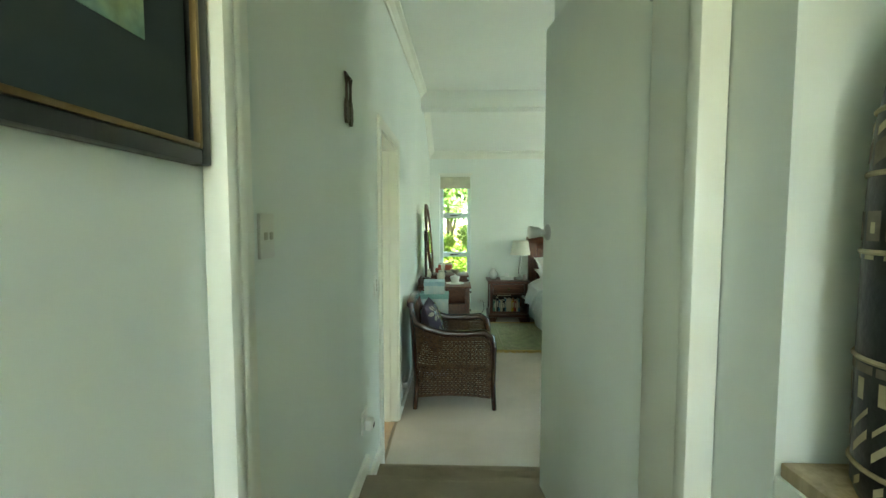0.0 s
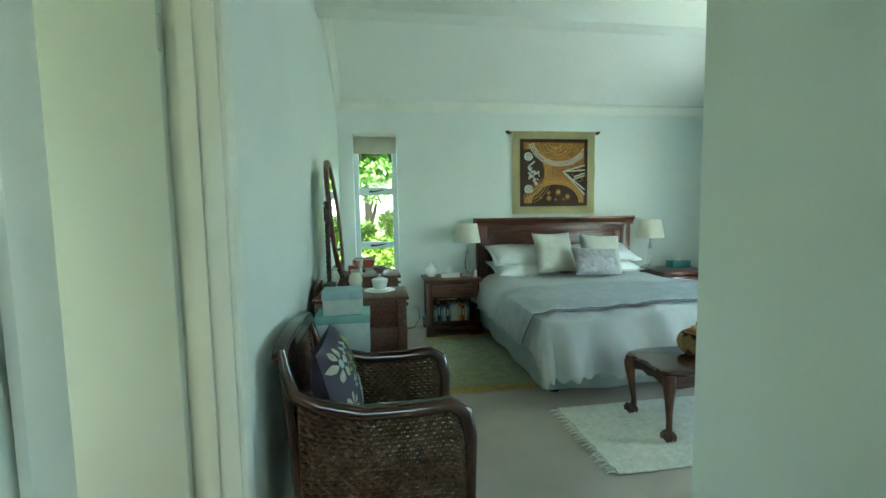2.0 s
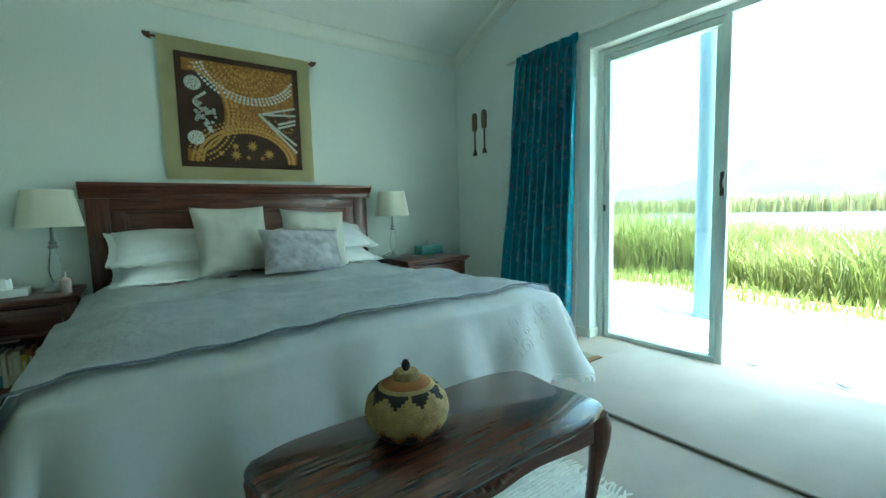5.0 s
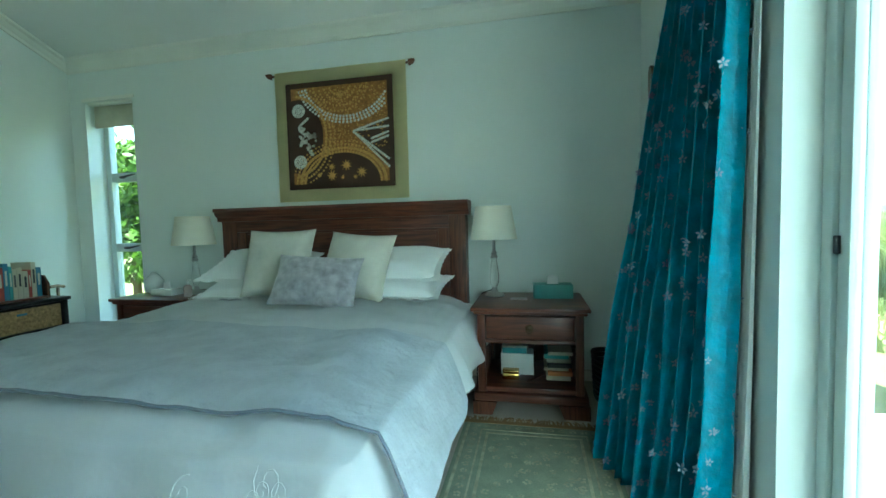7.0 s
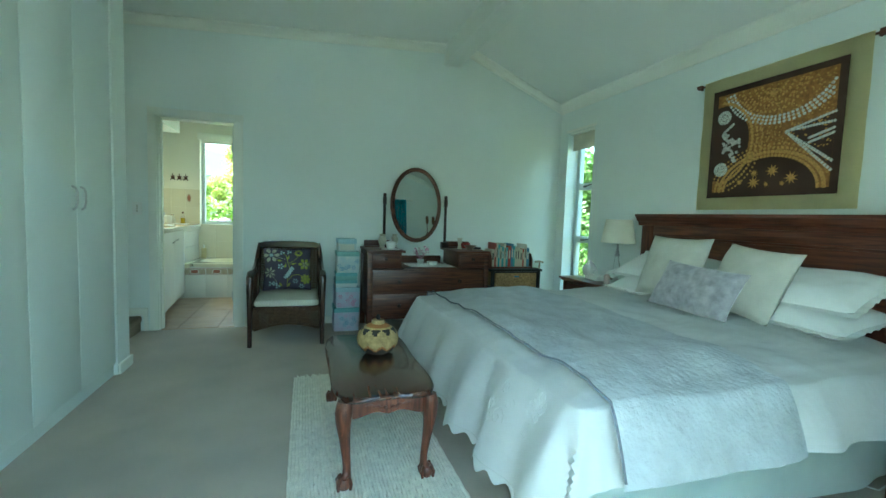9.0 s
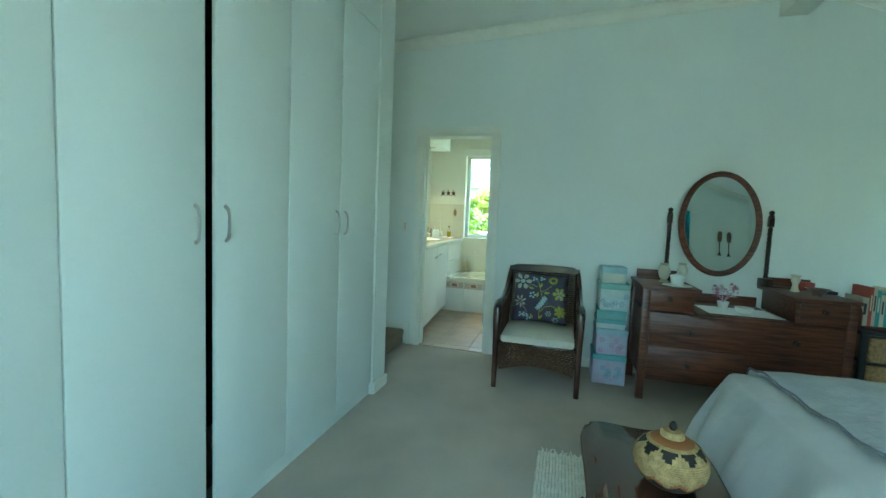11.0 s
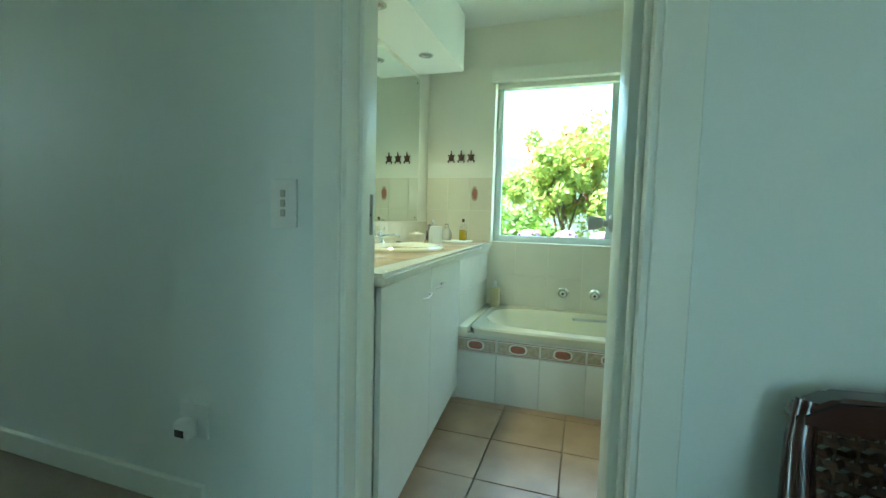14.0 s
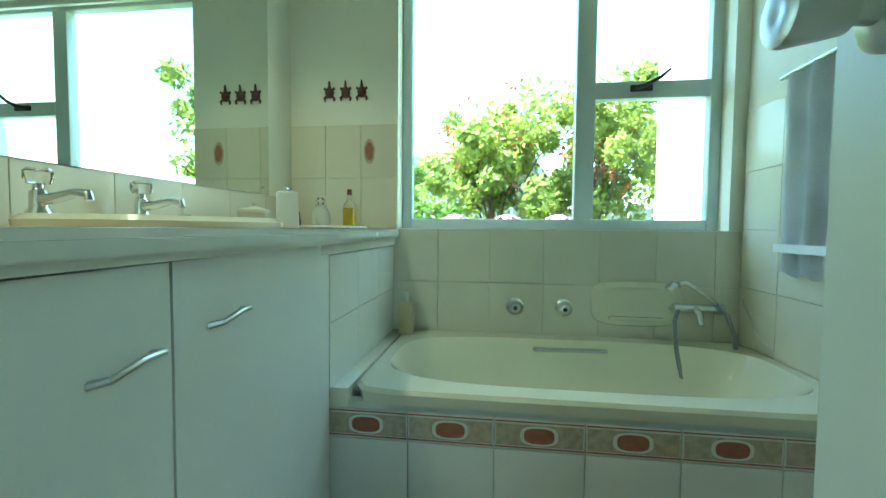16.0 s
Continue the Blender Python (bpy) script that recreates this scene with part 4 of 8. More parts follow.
def blot(bm, u, v, r, k=0, seg=8, star=0):
    c = Vector((PX0 + u * PW, -0.0335 - 0.0006 * k, PZ0 + v * PH))
    vs = []
    for i in range(seg):
        a = 2 * math.pi * i / seg
        rr = r * (1 if not star or i % 2 else 0.4)
        vs.append(bm.verts.new(c + Vector((rr * math.cos(a), 0, rr * math.sin(a)))))
    bm.faces.new(vs)


def area(bm, pts, k):
    bm.faces.new([bm.verts.new((PX0 + u * PW, -0.0325 - 0.0006 * k, PZ0 + v * PH)) for u, v in pts])


def arc(cu, cv, ru, rv, a0, a1, n):
    return [(cu + ru * math.cos(radians(a0 + (a1 - a0) * i / n)), cv + rv * math.sin(radians(a0 + (a1 - a0) * i / n))) for i in range(n + 1)]


bm = bmesh.new()
area(bm, [(0.05, 0.05), (0.95, 0.05), (0.95, 0.95), (0.05, 0.95)], 0)
part("ground_field", bm, OCHRE, picture)
for pts_ in ([(0.05, 0.16)] + arc(0.05, 0.5, 0.30, 0.36, -75, 75, 14) + [(0.05, 0.84)], [(0.13, 0.05)] + arc(0.52, 0.05, 0.36, 0.28, 180, 0, 16) + [(0.9, 0.05)], [(0.95, 0.20), (0.63, 0.52), (0.95, 0.60)]):
    bm = bmesh.new()
    area(bm, pts_, 1)
    part("dark_field", bm, BROWN, picture)
wb, gb = bmesh.new(), bmesh.new()
for r_ in (0.40, 0.43, 0.46):
    for u, v in arc(0.58, 1.02, r_, r_ * 0.9, 195, 345, 34):
        if 0.06 < u < 0.94 and v < 0.94:
            blot(wb, u, v, 0.011, 2, 6)
for r_ in (0.10, 0.15, 0.20, 0.25):
    for u, v in arc(0.52, 0.96, r_, r_, 185, 355, int(60 * r_) + 6):
        if v < 0.94:
            blot(gb, u, v, 0.009, 2, 6)
for r_, rr in ((0.36, 0.011), (0.40, 0.014), (0.44, 0.010), (0.48, 0.008)):
    for u, v in arc(0.52, 0.05, r_, r_ * 0.8, 178, 2, 40):
        if 0.06 < u < 0.94 and v > 0.06:
            blot(gb, u, v, rr, 2, 7)
for r_, rr in ((0.33, 0.012), (0.37, 0.010), (0.41, 0.008)):
    for u, v in arc(0.05, 0.5, r_, r_ * 1.15, -80, 80, 36):
        if 0.06 < u < 0.94 and 0.06 < v < 0.94:
            blot(gb, u, v, rr, 3, 7)
for k in range(420):
    u, v = rnd.uniform(0.36, 0.94), rnd.uniform(0.36, 0.93)
    blot(gb, u, v, rnd.uniform(0.004, 0.007), 2, 6)
for k in range(18):
    f = k / 17
    for o in (0, 0.035):
        blot(wb, 0.64 + 0.31 * f, 0.52 + 0.09 * f - o * f * 2, 0.011, 3, 4)
        blot(wb, 0.64 + 0.31 * f, 0.51 - 0.33 * f + o * f * 2, 0.012, 3, 4)
        blot(wb, 0.80 + 0.15 * f, 0.44 + 0.05 * f - o, 0.010, 3, 4)
for cu, cv in ((0.12, 0.26), (0.12, 0.74)):
    for r_ in (0.0, 0.02, 0.04, 0.055):
        for u, v in arc(cu, cv, r_, r_, 0, 340, max(1, int(r_ * 300))):
            blot(wb, u, v, 0.009, 3, 6)
for k in range(90):
    a, r_ = rnd.uniform(0, 6.28), rnd.uniform(0, 1) ** 0.5
    blot(wb, 0.20 + 0.085 * r_ * math.cos(a), 0.47 + 0.10 * r_ * math.sin(a) + 0.06 * math.cos(a * 3) * r_, 0.011, 3, 5)
for k in range(14):
    blot(wb, 0.17 - 0.05 * math.sin(k * 0.3), 0.52 + k * 0.011, 0.012, 3, 5)
for cu, cv, r_ in ((0.30, 0.13, 0.025), (0.42, 0.20, 0.03), (0.56, 0.21, 0.045), (0.42, 0.12, 0.045), (0.70, 0.14, 0.045), (0.64, 0.10, 0.02), (0.52, 0.10, 0.02), (0.52, 0.86, 0.035)):
    blot(gb, cu, cv, r_, 4, 18, 1)
tagged(part("white_dots", wb, CHALK, picture, "chalk white painted dots"), kind="stuff")
tagged(part("gold_dots", gb, GOLD, picture, "gold painted dots and stars"), kind="stuff")
bm = bmesh.new()
tube(bm, [(1.965, -0.009, 2.272), (3.105, -0.009, 2.272)], 0.008, 10)
part("rod", bm, MAHOGX, hang)
for x_, s_ in ((1.985, -1), (3.085, 1)):
    bm = bmesh.new()
    prism(bm, [(x_, 2.248), (x_ + s_ * 0.028, 2.258), (x_ + s_ * 0.045, 2.278), (x_ + s_ * 0.045, 2.29), (x_, 2.29)], "y", -0.026, -0.004)
    part("finial", bm, MAHOGX, hang)


# ---- wall sockets and switches ----
ROCK = mat("rocker_ivory", (0.50, 0.49, 0.42), 0.4, var=0.01)


def plate(name, label, at, n_switch=2, horizontal=False, w=0.075, h=0.12):
    t = thing(name, label, name.replace("_", " "), at)
    part("plate", bx(-w / 2, w / 2, -0.009, 0, -h / 2, h / 2, 0.003), WHITEP, t)
    for k in range(n_switch):
        o = (k - (n_switch - 1) / 2) * 0.024
        b = bx(-0.007 + (0 if not horizontal else o * 1.2), 0.007 + (0 if not horizontal else o * 1.2), -0.013, -0.009, (o if not horizontal else 0) - 0.009, (o if not horizontal else 0) + 0.009, 0.002)
        part("rocker", b, ROCK, t)
    for z in (-h * 0.36, h * 0.36):
        bm = bmesh.new()
        cyl(bm, (0, -0.0085, z), 0.003, 0.0015, 8, axis="y")
        part("screw", bm, STEEL, t)
    return t


plate("light_switch", "white switch plate with two rockers beside the bathroom door", pose(0, 1.89, 1.16, 0, 0, 90), 3)
plate("light_switch", "white switch plate with two rockers by the entrance", pose(0, 0.592, 1.472, 0, 0, 90), 2, True, 0.072, 0.105)
plate("wall_socket", "white double wall socket by the nightstand", pose(0.83, YN, 0.235, 0, 0, 0), 2, True, 0.13, 0.08)
s = plate("wall_socket", "white wall socket beside the steps with a plug", pose(0, 1.585, 0.55, 0, 0, 90), 0, True, 0.10, 0.10)
part("plug", bx(-0.03, 0.02, -0.05, -0.009, -0.04, 0.01, 0.008), WHITEP, s)
part("plug_face", bx(-0.02, 0.012, -0.052, -0.05, -0.03, -0.01, 0.001), BLACKP, s)
s = plate("wall_socket", "white wall socket with a plug behind the chair", pose(0, 2.97, 0.19, 0, 0, 90), 0, True, 0.10, 0.10)
part("plug", bx(-0.02, 0.02, -0.05, -0.009, -0.03, 0.012, 0.008), WHITEP, s)

# carved paddles on the east wall
for k, (y, z) in enumerate(((6.09, 1.79), (5.95, 1.80))):
    t = thing("carved_paddle", "small carved wooden paddle hung on the wall", "wall ornament", pose(XE - 0.012, y, z, 0, 0, 90), "carved paddles")
    bm = bmesh.new()
    prism(bm, [(-0.025, 0.02), (0.025, 0.02), (0.032, 0.09), (0.03, 0.17), (0.012, 0.195), (-0.012, 0.195), (-0.03, 0.17), (-0.032, 0.09)], "y", -0.008, 0.01)
    part("blade", bm, wood("carved_wood", (0.05, 0.025, 0.012), (0.22, 0.13, 0.07)), t)
    bm = bmesh.new()
    tube(bm, [(0, 0, 0.025), (0, 0, -0.17)], 0.008, 8)
    part("shaft", bm, DARKW, t)
    bm = bmesh.new()
    prism(bm, [(-0.012, -0.17), (0.012, -0.17), (0.028, -0.22), (-0.028, -0.22)], "y", -0.006, 0.008)
    part("grip", bm, DARKW, t)
    for q in range(3):
        part("carving", bx(-0.018, 0.018, -0.012, -0.008, 0.05 + q * 0.045, 0.075 + q * 0.045, 0.004), mat("pale_carving", (0.35, 0.25, 0.15), 0.8), t)

# ---- rugs ----
def fringe(bm, x0, x1, y, z, out, n, seed, along="x", ln=0.04):
    r = random.Random(seed)
    for k in range(n):
        u = x0 + (x1 - x0) * (k + 0.5) / n
        l_ = ln * r.uniform(0.7, 1.3) * out
        sl = r.uniform(-0.012, 0.012)
        if along == "x":
            pts = [(u, y, z), (u + sl, y + l_ * 0.5, z + 0.002), (u + sl * 2, y + l_, z - 0.002)]
        else:
            pts = [(y, u, z), (y + l_ * 0.5, u + sl, z + 0.002), (y + l_, u + sl * 2, z - 0.002)]
        tube(bm, pts, [0.004, 0.004, 0.003], 5)


RAG = mat("rag_weave", (0.82, 0.80, 0.70), 0.95, var=0.06, scale=30, fine=0.1, fine_scale=180, bump=0.5, bump_scale=150)
rug = thing("rag_rug", "cream woven rag rug with knotted fringes under the bench", "rug")
r = random.Random(2)
ny = 46
ys = [3.31 + 0.73 * k / ny for k in range(ny + 1)]
for k in range(ny):
    n = 40
    yc = (ys[k] + ys[k + 1]) / 2
    ph = r.uniform(0, 6)
    off = 0.012 * noise.noise((k * 0.3, 5, 0))
    body = bmesh.new()
    tube(body, [(1.57 + off + 1.53 * i / n, yc + 0.002 * math.sin(i * 2.1 + ph), 0.010 + 0.002 * math.sin(i * 2.6 + ph)) for i in range(n + 1)], 0.0085, 6)
    part("woven_strand", body, RAG, rug)
for fx, side_, seed_ in ((1.57, -1, 1), (3.10, 1, 2)):
    bm = bmesh.new()
    fringe(bm, 3.32, 4.03, fx, 0.008, side_, 48, seed_, "y", 0.05)
    part("fringe", bm, RAG, rug, "cream knotted fringe")

SAGE = (0.20, 0.22, 0.12)


def pattern_rug(name, x0, x1, y0, y1, label, ends, field, motif, edge):
    t = thing(name, label, "rug")
    part("woven_ground", bx(x0, x1, y0, y1, 0, 0.009, 0.003), field, t)
    bm = bmesh.new()
    w = 0.012
    for o, ww in ((0.02, 0.014), (0.10, 0.008), (0.13, 0.014)):
        a, b, c, d_ = x0 + o, x1 - o, y0 + o, y1 - o
        for q in ((a, b, c, c + ww), (a, b, d_ - ww, d_), (a, a + ww, c + ww, d_ - ww), (b - ww, b, c + ww, d_ - ww)):
            box(bm, q[0], q[1], q[2], q[3], 0.009, 0.0105)
    part("border", bm, motif, t)
    bm = bmesh.new()
    rr = random.Random(9)
    def bloom(cx, cy, s):
        for k in range(5):
            a = k * 1.257 + rr.uniform(0, 1)
            c = Vector((cx + s * math.cos(a), cy + s * math.sin(a), 0.0107))
            vs = [bm.verts.new(c + Vector((s * 0.55 * math.cos(b), s * 0.55 * math.sin(b), 0))) for b in [i * 1.047 for i in range(6)]]
            bm.faces.new(vs)
    k = x0 + 0.075
    while k < x1 - 0.05:
        bloom(k, y0 + 0.068, 0.012)
        bloom(k, y1 - 0.068, 0.012)
        k += 0.055
    k = y0 + 0.12
    while k < y1 - 0.1:
        bloom(x0 + 0.068, k, 0.012)
        bloom(x1 - 0.068, k, 0.012)
        k += 0.055
    for i in range(130):
        cx, cy = rr.uniform(x0 + 0.17, x1 - 0.17), rr.uniform(y0 + 0.17, y1 - 0.17)
        bloom(cx, cy, rr.uniform(0.006, 0.014))
    tagged(part("floral_pattern", bm, motif, t), kind="stuff")
    bm = bmesh.new()
    for yy, s_ in ends:
        fringe(bm, x0, x1, yy, 0.006, s_, 90, 3, "x", 0.05)
    tagged(part("fringe", bm, edge, t), kind="stuff")
    for yy, s_ in ends:
        part("end_band", bx(x0, x1, min(yy, yy - s_ * 0.035), max(yy, yy - s_ * 0.035), 0.0092, 0.0112), edge, t)
    return t


RUGF = mat("rug_sage", tuple(v * 1.7 for v in SAGE), 0.95, colour2=(0.26, 0.27, 0.16), scale=12, fine=0.2, fine_scale=300, bump=0.5, bump_scale=300)
RUGM = mat("rug_sand", (0.44, 0.41, 0.26), 0.95, var=0.15, scale=30)
RUGE = mat("rug_gold", (0.52, 0.35, 0.11), 0.95, var=0.1, scale=20)
RUGG = mat("rug_pale", (0.28, 0.31, 0.21), 0.95, colour2=(0.21, 0.24, 0.17), scale=12, fine=0.2, fine_scale=300, bump=0.5, bump_scale=300)
RUGN = mat("rug_pale_motif", (0.40, 0.38, 0.25), 0.95, var=0.15, scale=30)
pattern_rug("persian_rug", 0.86, 1.60, 4.46, 5.84, "sage green patterned rug with gold fringe beside the bed", ((4.46, -1), (5.84, 1)), RUGF, RUGM, RUGE)
pattern_rug("persian_rug", 3.56, 4.30, 4.44, 5.66, "pale green floral patterned rug beside the bed", ((4.44, -1), (5.66, 1)), RUGG, RUGN, mat("fringe_brown", (0.25, 0.15, 0.06), 0.95))
t = thing("carpet_mat", "beige carpet mat bound at its edges before the glass doors", "mat")
part("mat_body", bx(3.62, 4.66, 2.86, 4.42, 0.0, 0.012, 0.004), CARPET, t)
bm = bmesh.new()
for q in ((3.61, 3.625, 2.85, 4.43), (3.625, 4.66, 2.85, 2.865)):
    box(bm, *q, 0, 0.015, 0.004)
part("binding", bm, mat("mat_binding", (0.20, 0.18, 0.14), 0.9), t)

# ---- bench ----
bench = thing("bench", "dark mahogany bench with carved cabriole legs", "bench")
cx, cy, zt = 2.455, 3.72, 0.42
outline = []
for i in range(96):
    a = 2 * math.pi * i / 96
    c, s_ = math.cos(a), math.sin(a)
    ex = 5.5
    k = (abs(c) ** ex + abs(s_) ** ex) ** (-1 / ex)
    u, v = k * c, k * s_
    wob = 1 - 0.02 * math.cos(u * 5) * (abs(v) > 0.9) - 0.03 * math.cos(v * 3) * (abs(u) > 0.9)
    outline.append((cx + 0.495 * u * wob, cy + 0.228 * v * wob))
bm = bmesh.new()
rings = []
for inset, z in ((0.014, zt - 0.028), (0.004, zt - 0.024), (0.0, zt - 0.014), (0.004, zt - 0.004), (0.012, zt)):
    rings.append([bm.verts.new((cx + (x_ - cx) * (1 - inset / 0.3), cy + (y_ - cy) * (1 - inset / 0.2), z)) for x_, y_ in outline])
for a, b in zip(rings, rings[1:]):
    for i in range(96):
        bm.faces.new((a[i], a[(i + 1) % 96], b[(i + 1) % 96], b[i]))
bm.faces.new(rings[-1])
bm.faces.new(rings[0][::-1])
part("top", bm, wood("bench_top", (0.03, 0.012, 0.008), (0.10, 0.038, 0.02), 0.22, (14, 1, 1), 0.4), bench, "polished dark mahogany top with a shaped edge")
for sx in (-1, 1):
    for sy in (-1, 1):
        ox, oy = cx + sx * 0.425, cy + sy * 0.162
        d2 = Vector((sx, sy, 0)).normalized()
        bm = bmesh.new()
        prof = [(0.026, 0.392, 0.034), (0.036, 0.35, 0.037), (0.036, 0.30, 0.031), (0.028, 0.24, 0.024), (0.018, 0.17, 0.019), (0.010, 0.11, 0.0165), (0.010, 0.075, 0.018), (0.020, 0.055, 0.026)]
        tube(bm, [Vector((ox, oy, z)) + d2 * o for o, z, _ in prof], [w_ for *_, w_ in prof], 10)
        leg = part("leg", bm, MAHOG, bench, "carved cabriole leg")
        bm = bmesh.new()
        c = Vector((ox, oy, 0)) + d2 * 0.026
        lathe(bm, [(0, 0.017), (0.022, 0.018), (0.033, 0.032), (0.034, 0.048), (0.026, 0.064), (0, 0.068)], (c.x, c.y, 0), 14)
        for q in range(4):
            a = q * math.pi / 2 + math.atan2(sy, sx)
            tube(bm, [(c.x + 0.02 * math.cos(a), c.y + 0.02 * math.sin(a), 0.07), (c.x + 0.036 * math.cos(a), c.y + 0.036 * math.sin(a), 0.045), (c.x + 0.034 * math.cos(a), c.y + 0.034 * math.sin(a), 0.021)], [0.009, 0.009, 0.006], 6)
        part("claw_foot", bm, MAHOG, leg, "carved ball and claw foot")
for axis, fixed, a0, a1 in (("x", cy - 0.197, cx - 0.41, cx + 0.41), ("x", cy + 0.182, cx - 0.41, cx + 0.41), ("y", cx - 0.455, cy - 0.152, cy + 0.152), ("y", cx + 0.44, cy - 0.152, cy + 0.152)):
    bm = bmesh.new()
    n = 24
    low = []
    for i in range(n + 1):
        f = i / n
        d_ = 0.045 + 0.028 * abs(math.cos(math.pi * f)) ** 3 + 0.018 * math.exp(-((f - 0.5) / 0.13) ** 2)
        low.append((a0 + (a1 - a0) * f, zt - 0.028 - d_))
    poly = low + [(a1, zt - 0.028), (a0, zt - 0.028)]
    prism(bm, poly, "y" if axis == "x" else "x", fixed, fixed + 0.015)
    ap = part("apron", bm, MAHOGX if axis == "x" else MAHOG, bench)
    bm = bmesh.new()
    mid = (a0 + a1) / 2
    o = fixed - 0.004 if fixed < (cy if axis == "x" else cx) else fixed + 0.017
    for q in (-1, 1):
        for k, (l_, w_) in enumerate(((0.018, 0.013), (0.045, 0.011), (0.075, 0.009))):
            p = [(mid + q * (l_ - 0.02), zt - 0.075 + 0.008 * k), (mid + q * l_, zt - 0.060 + 0.006 * k), (mid + q * (l_ + 0.022), zt - 0.066 + 0.008 * k)]
            tube(bm, [(u, o, v) if axis == "x" else (o, u, v) for u, v in p], [0.003, w_ * 0.7, 0.003], 6)
    part("carving", bm, MAHOG, ap, "carved scroll ornament")

# lidded basket on the bench
t = thing("lidded_basket", "round lidded coiled basket with a zigzag pattern on the bench", "basket", pose(2.36, 3.76, zt))
STRAW = mat("straw_coil", (0.40, 0.28, 0.12), 0.85, var=0.15, scale=40, fine=0.2, fine_scale=200)
CHAR = mat("black_coil", (0.025, 0.02, 0.016), 0.85)
RUST = mat("rust_coil", (0.28, 0.11, 0.03), 0.85)
prof = [(0.055, 0.0), (0.085, 0.02), (0.106, 0.05), (0.113, 0.08), (0.106, 0.11), (0.085, 0.137), (0.055, 0.155), (0.036, 0.162)]
def prad(z):
    for (r0, z0), (r1, z1) in zip(prof, prof[1:]):
        if z <= z1:
            return r0 + (r1 - r0) * (z - z0) / (z1 - z0)
    return prof[-1][0]
bms = [bmesh.new(), bmesh.new(), bmesh.new()]
nz, seg = 24, 64
for k in range(nz):
    z0, z1 = 0.162 * k / nz, 0.162 * (k + 1) / nz
    zm = (z0 + z1) / 2
    for i in range(seg):
        a0, a1 = 2 * math.pi * i / seg, 2 * math.pi * (i + 1) / seg
        saw = abs(((i / seg * 9) % 1) - 0.5) * 2
        which = 1 if zm < 0.020 + 0.03 * saw or 0.112 + 0.03 * saw < zm < 0.145 else (2 if zm < 0.032 + 0.03 * saw and zm > 0.02 or zm > 0.15 else 0)
        b = bms[which]
        def pt(a, z, bulge):
            r_ = prad(z) + bulge
            return (r_ * math.cos(a), r_ * math.sin(a), z)
        v = [pt(a0, z0, 0), pt(a1, z0, 0), pt(a1, zm, 0.0018), pt(a0, zm, 0.0018), pt(a1, z1, 0), pt(a0, z1, 0)]
        vv = [b.verts.new(c) for c in v]
        b.faces.new((vv[0], vv[1], vv[2], vv[3]))
        b.faces.new((vv[3], vv[2], vv[4], vv[5]))
for b in bms:
    bmesh.ops.remove_doubles(b, verts=b.verts, dist=0.0002)
part("coiled_body", bms[0], STRAW, t, "straw coloured coils")
part("zigzag_band", bms[1], CHAR, t, "black zigzag bands")
part("rust_band", bms[2], RUST, t, "rust coloured edging of the zigzags")
bm = bmesh.new()
lathe(bm, [(0.037, 0.160), (0.036, 0.175), (0.03, 0.182), (0, 0.182)])
lid = part("lid", bm, STRAW, t)
bm = bmesh.new()
lathe(bm, [(0.006, 0.18), (0.011, 0.19), (0.012, 0.20), (0.006, 0.21), (0, 0.212)])
part("lid_knob", bm, CHAR, lid)

# ---- dressing table ----
DX, DY0, DY1 = 0.57, 3.95, 5.22
dr = thing("dressing_table", "oak dressing table with an oval swing mirror", "dressing table")
for y0, y1, zt_ in ((DY0, DY0 + 0.36, 0.835), (DY1 - 0.36, DY1, 0.835)):
    part("drawer_box", bx(0.05, DX - 0.012, y0 + 0.025, y1 - 0.025, 0.66, zt_ - 0.022, 0.003), OAKX, dr)
    part("top", bx(0.03, DX + 0.02, y0 - 0.01, y1 + 0.01, zt_ - 0.022, zt_, 0.006), OAKX, dr)
    fr = part("drawer", bx(DX - 0.012, DX, y0 + 0.045, y1 - 0.045, 0.685, zt_ - 0.04, 0.004), OAKX, dr)
    bm = bmesh.new()
    lathe(bm, [(0, 0), (0.017, 0), (0.015, 0.006), (0.007, 0.012), (0.013, 0.018), (0.014, 0.024), (0, 0.028)], m=Matrix.Translation((DX, (y0 + y1) / 2, 0.75)) @ Matrix.Rotation(math.pi / 2, 4, "Y"), seg=14)
    part("drawer_knob", bm, DARKW, fr)
part("well_top", bx(0.03, DX + 0.005, DY0 + 0.36, DY1 - 0.36, 0.645, 0.665, 0.004), OAKX, dr)
part("well_back", bx(0.04, 0.06, DY0 + 0.37, DY1 - 0.37, 0.665, 0.74, 0.004), OAKX, dr)
part("carcass", bx(0.05, DX - 0.014, DY0 + 0.02, DY1 - 0.02, 0.15, 0.645, 0.003), OAKX, dr)
for y in (DY0 + 0.0, DY1 - 0.05):
    for x_ in (0.04, DX - 0.045):
        part("corner_post", bx(x_, x_ + 0.05, y, y + 0.05, 0.0, 0.815, 0.005), OAKX, dr)
    part("end_panel_rail", bx(0.09, DX - 0.045, y + 0.006, y + 0.044, 0.76, 0.813, 0.003), OAKX, dr)
for z0, z1 in ((0.42, 0.63), (0.17, 0.40)):
    fr = part("drawer", bx(DX - 0.014, DX - 0.001, DY0 + 0.06, DY1 - 0.06, z0, z1, 0.005), OAKX, dr)
    for y in (DY0 + 0.32, DY1 - 0.32):
        bm = bmesh.new()
        lathe(bm, [(0, 0), (0.02, 0), (0.018, 0.006), (0.008, 0.012), (0.015, 0.02), (0.016, 0.026), (0, 0.03)], m=Matrix.Translation((DX, y, (z0 + z1) / 2)) @ Matrix.Rotation(math.pi / 2, 4, "Y"), seg=14)
        part("drawer_knob", bm, DARKW, fr)
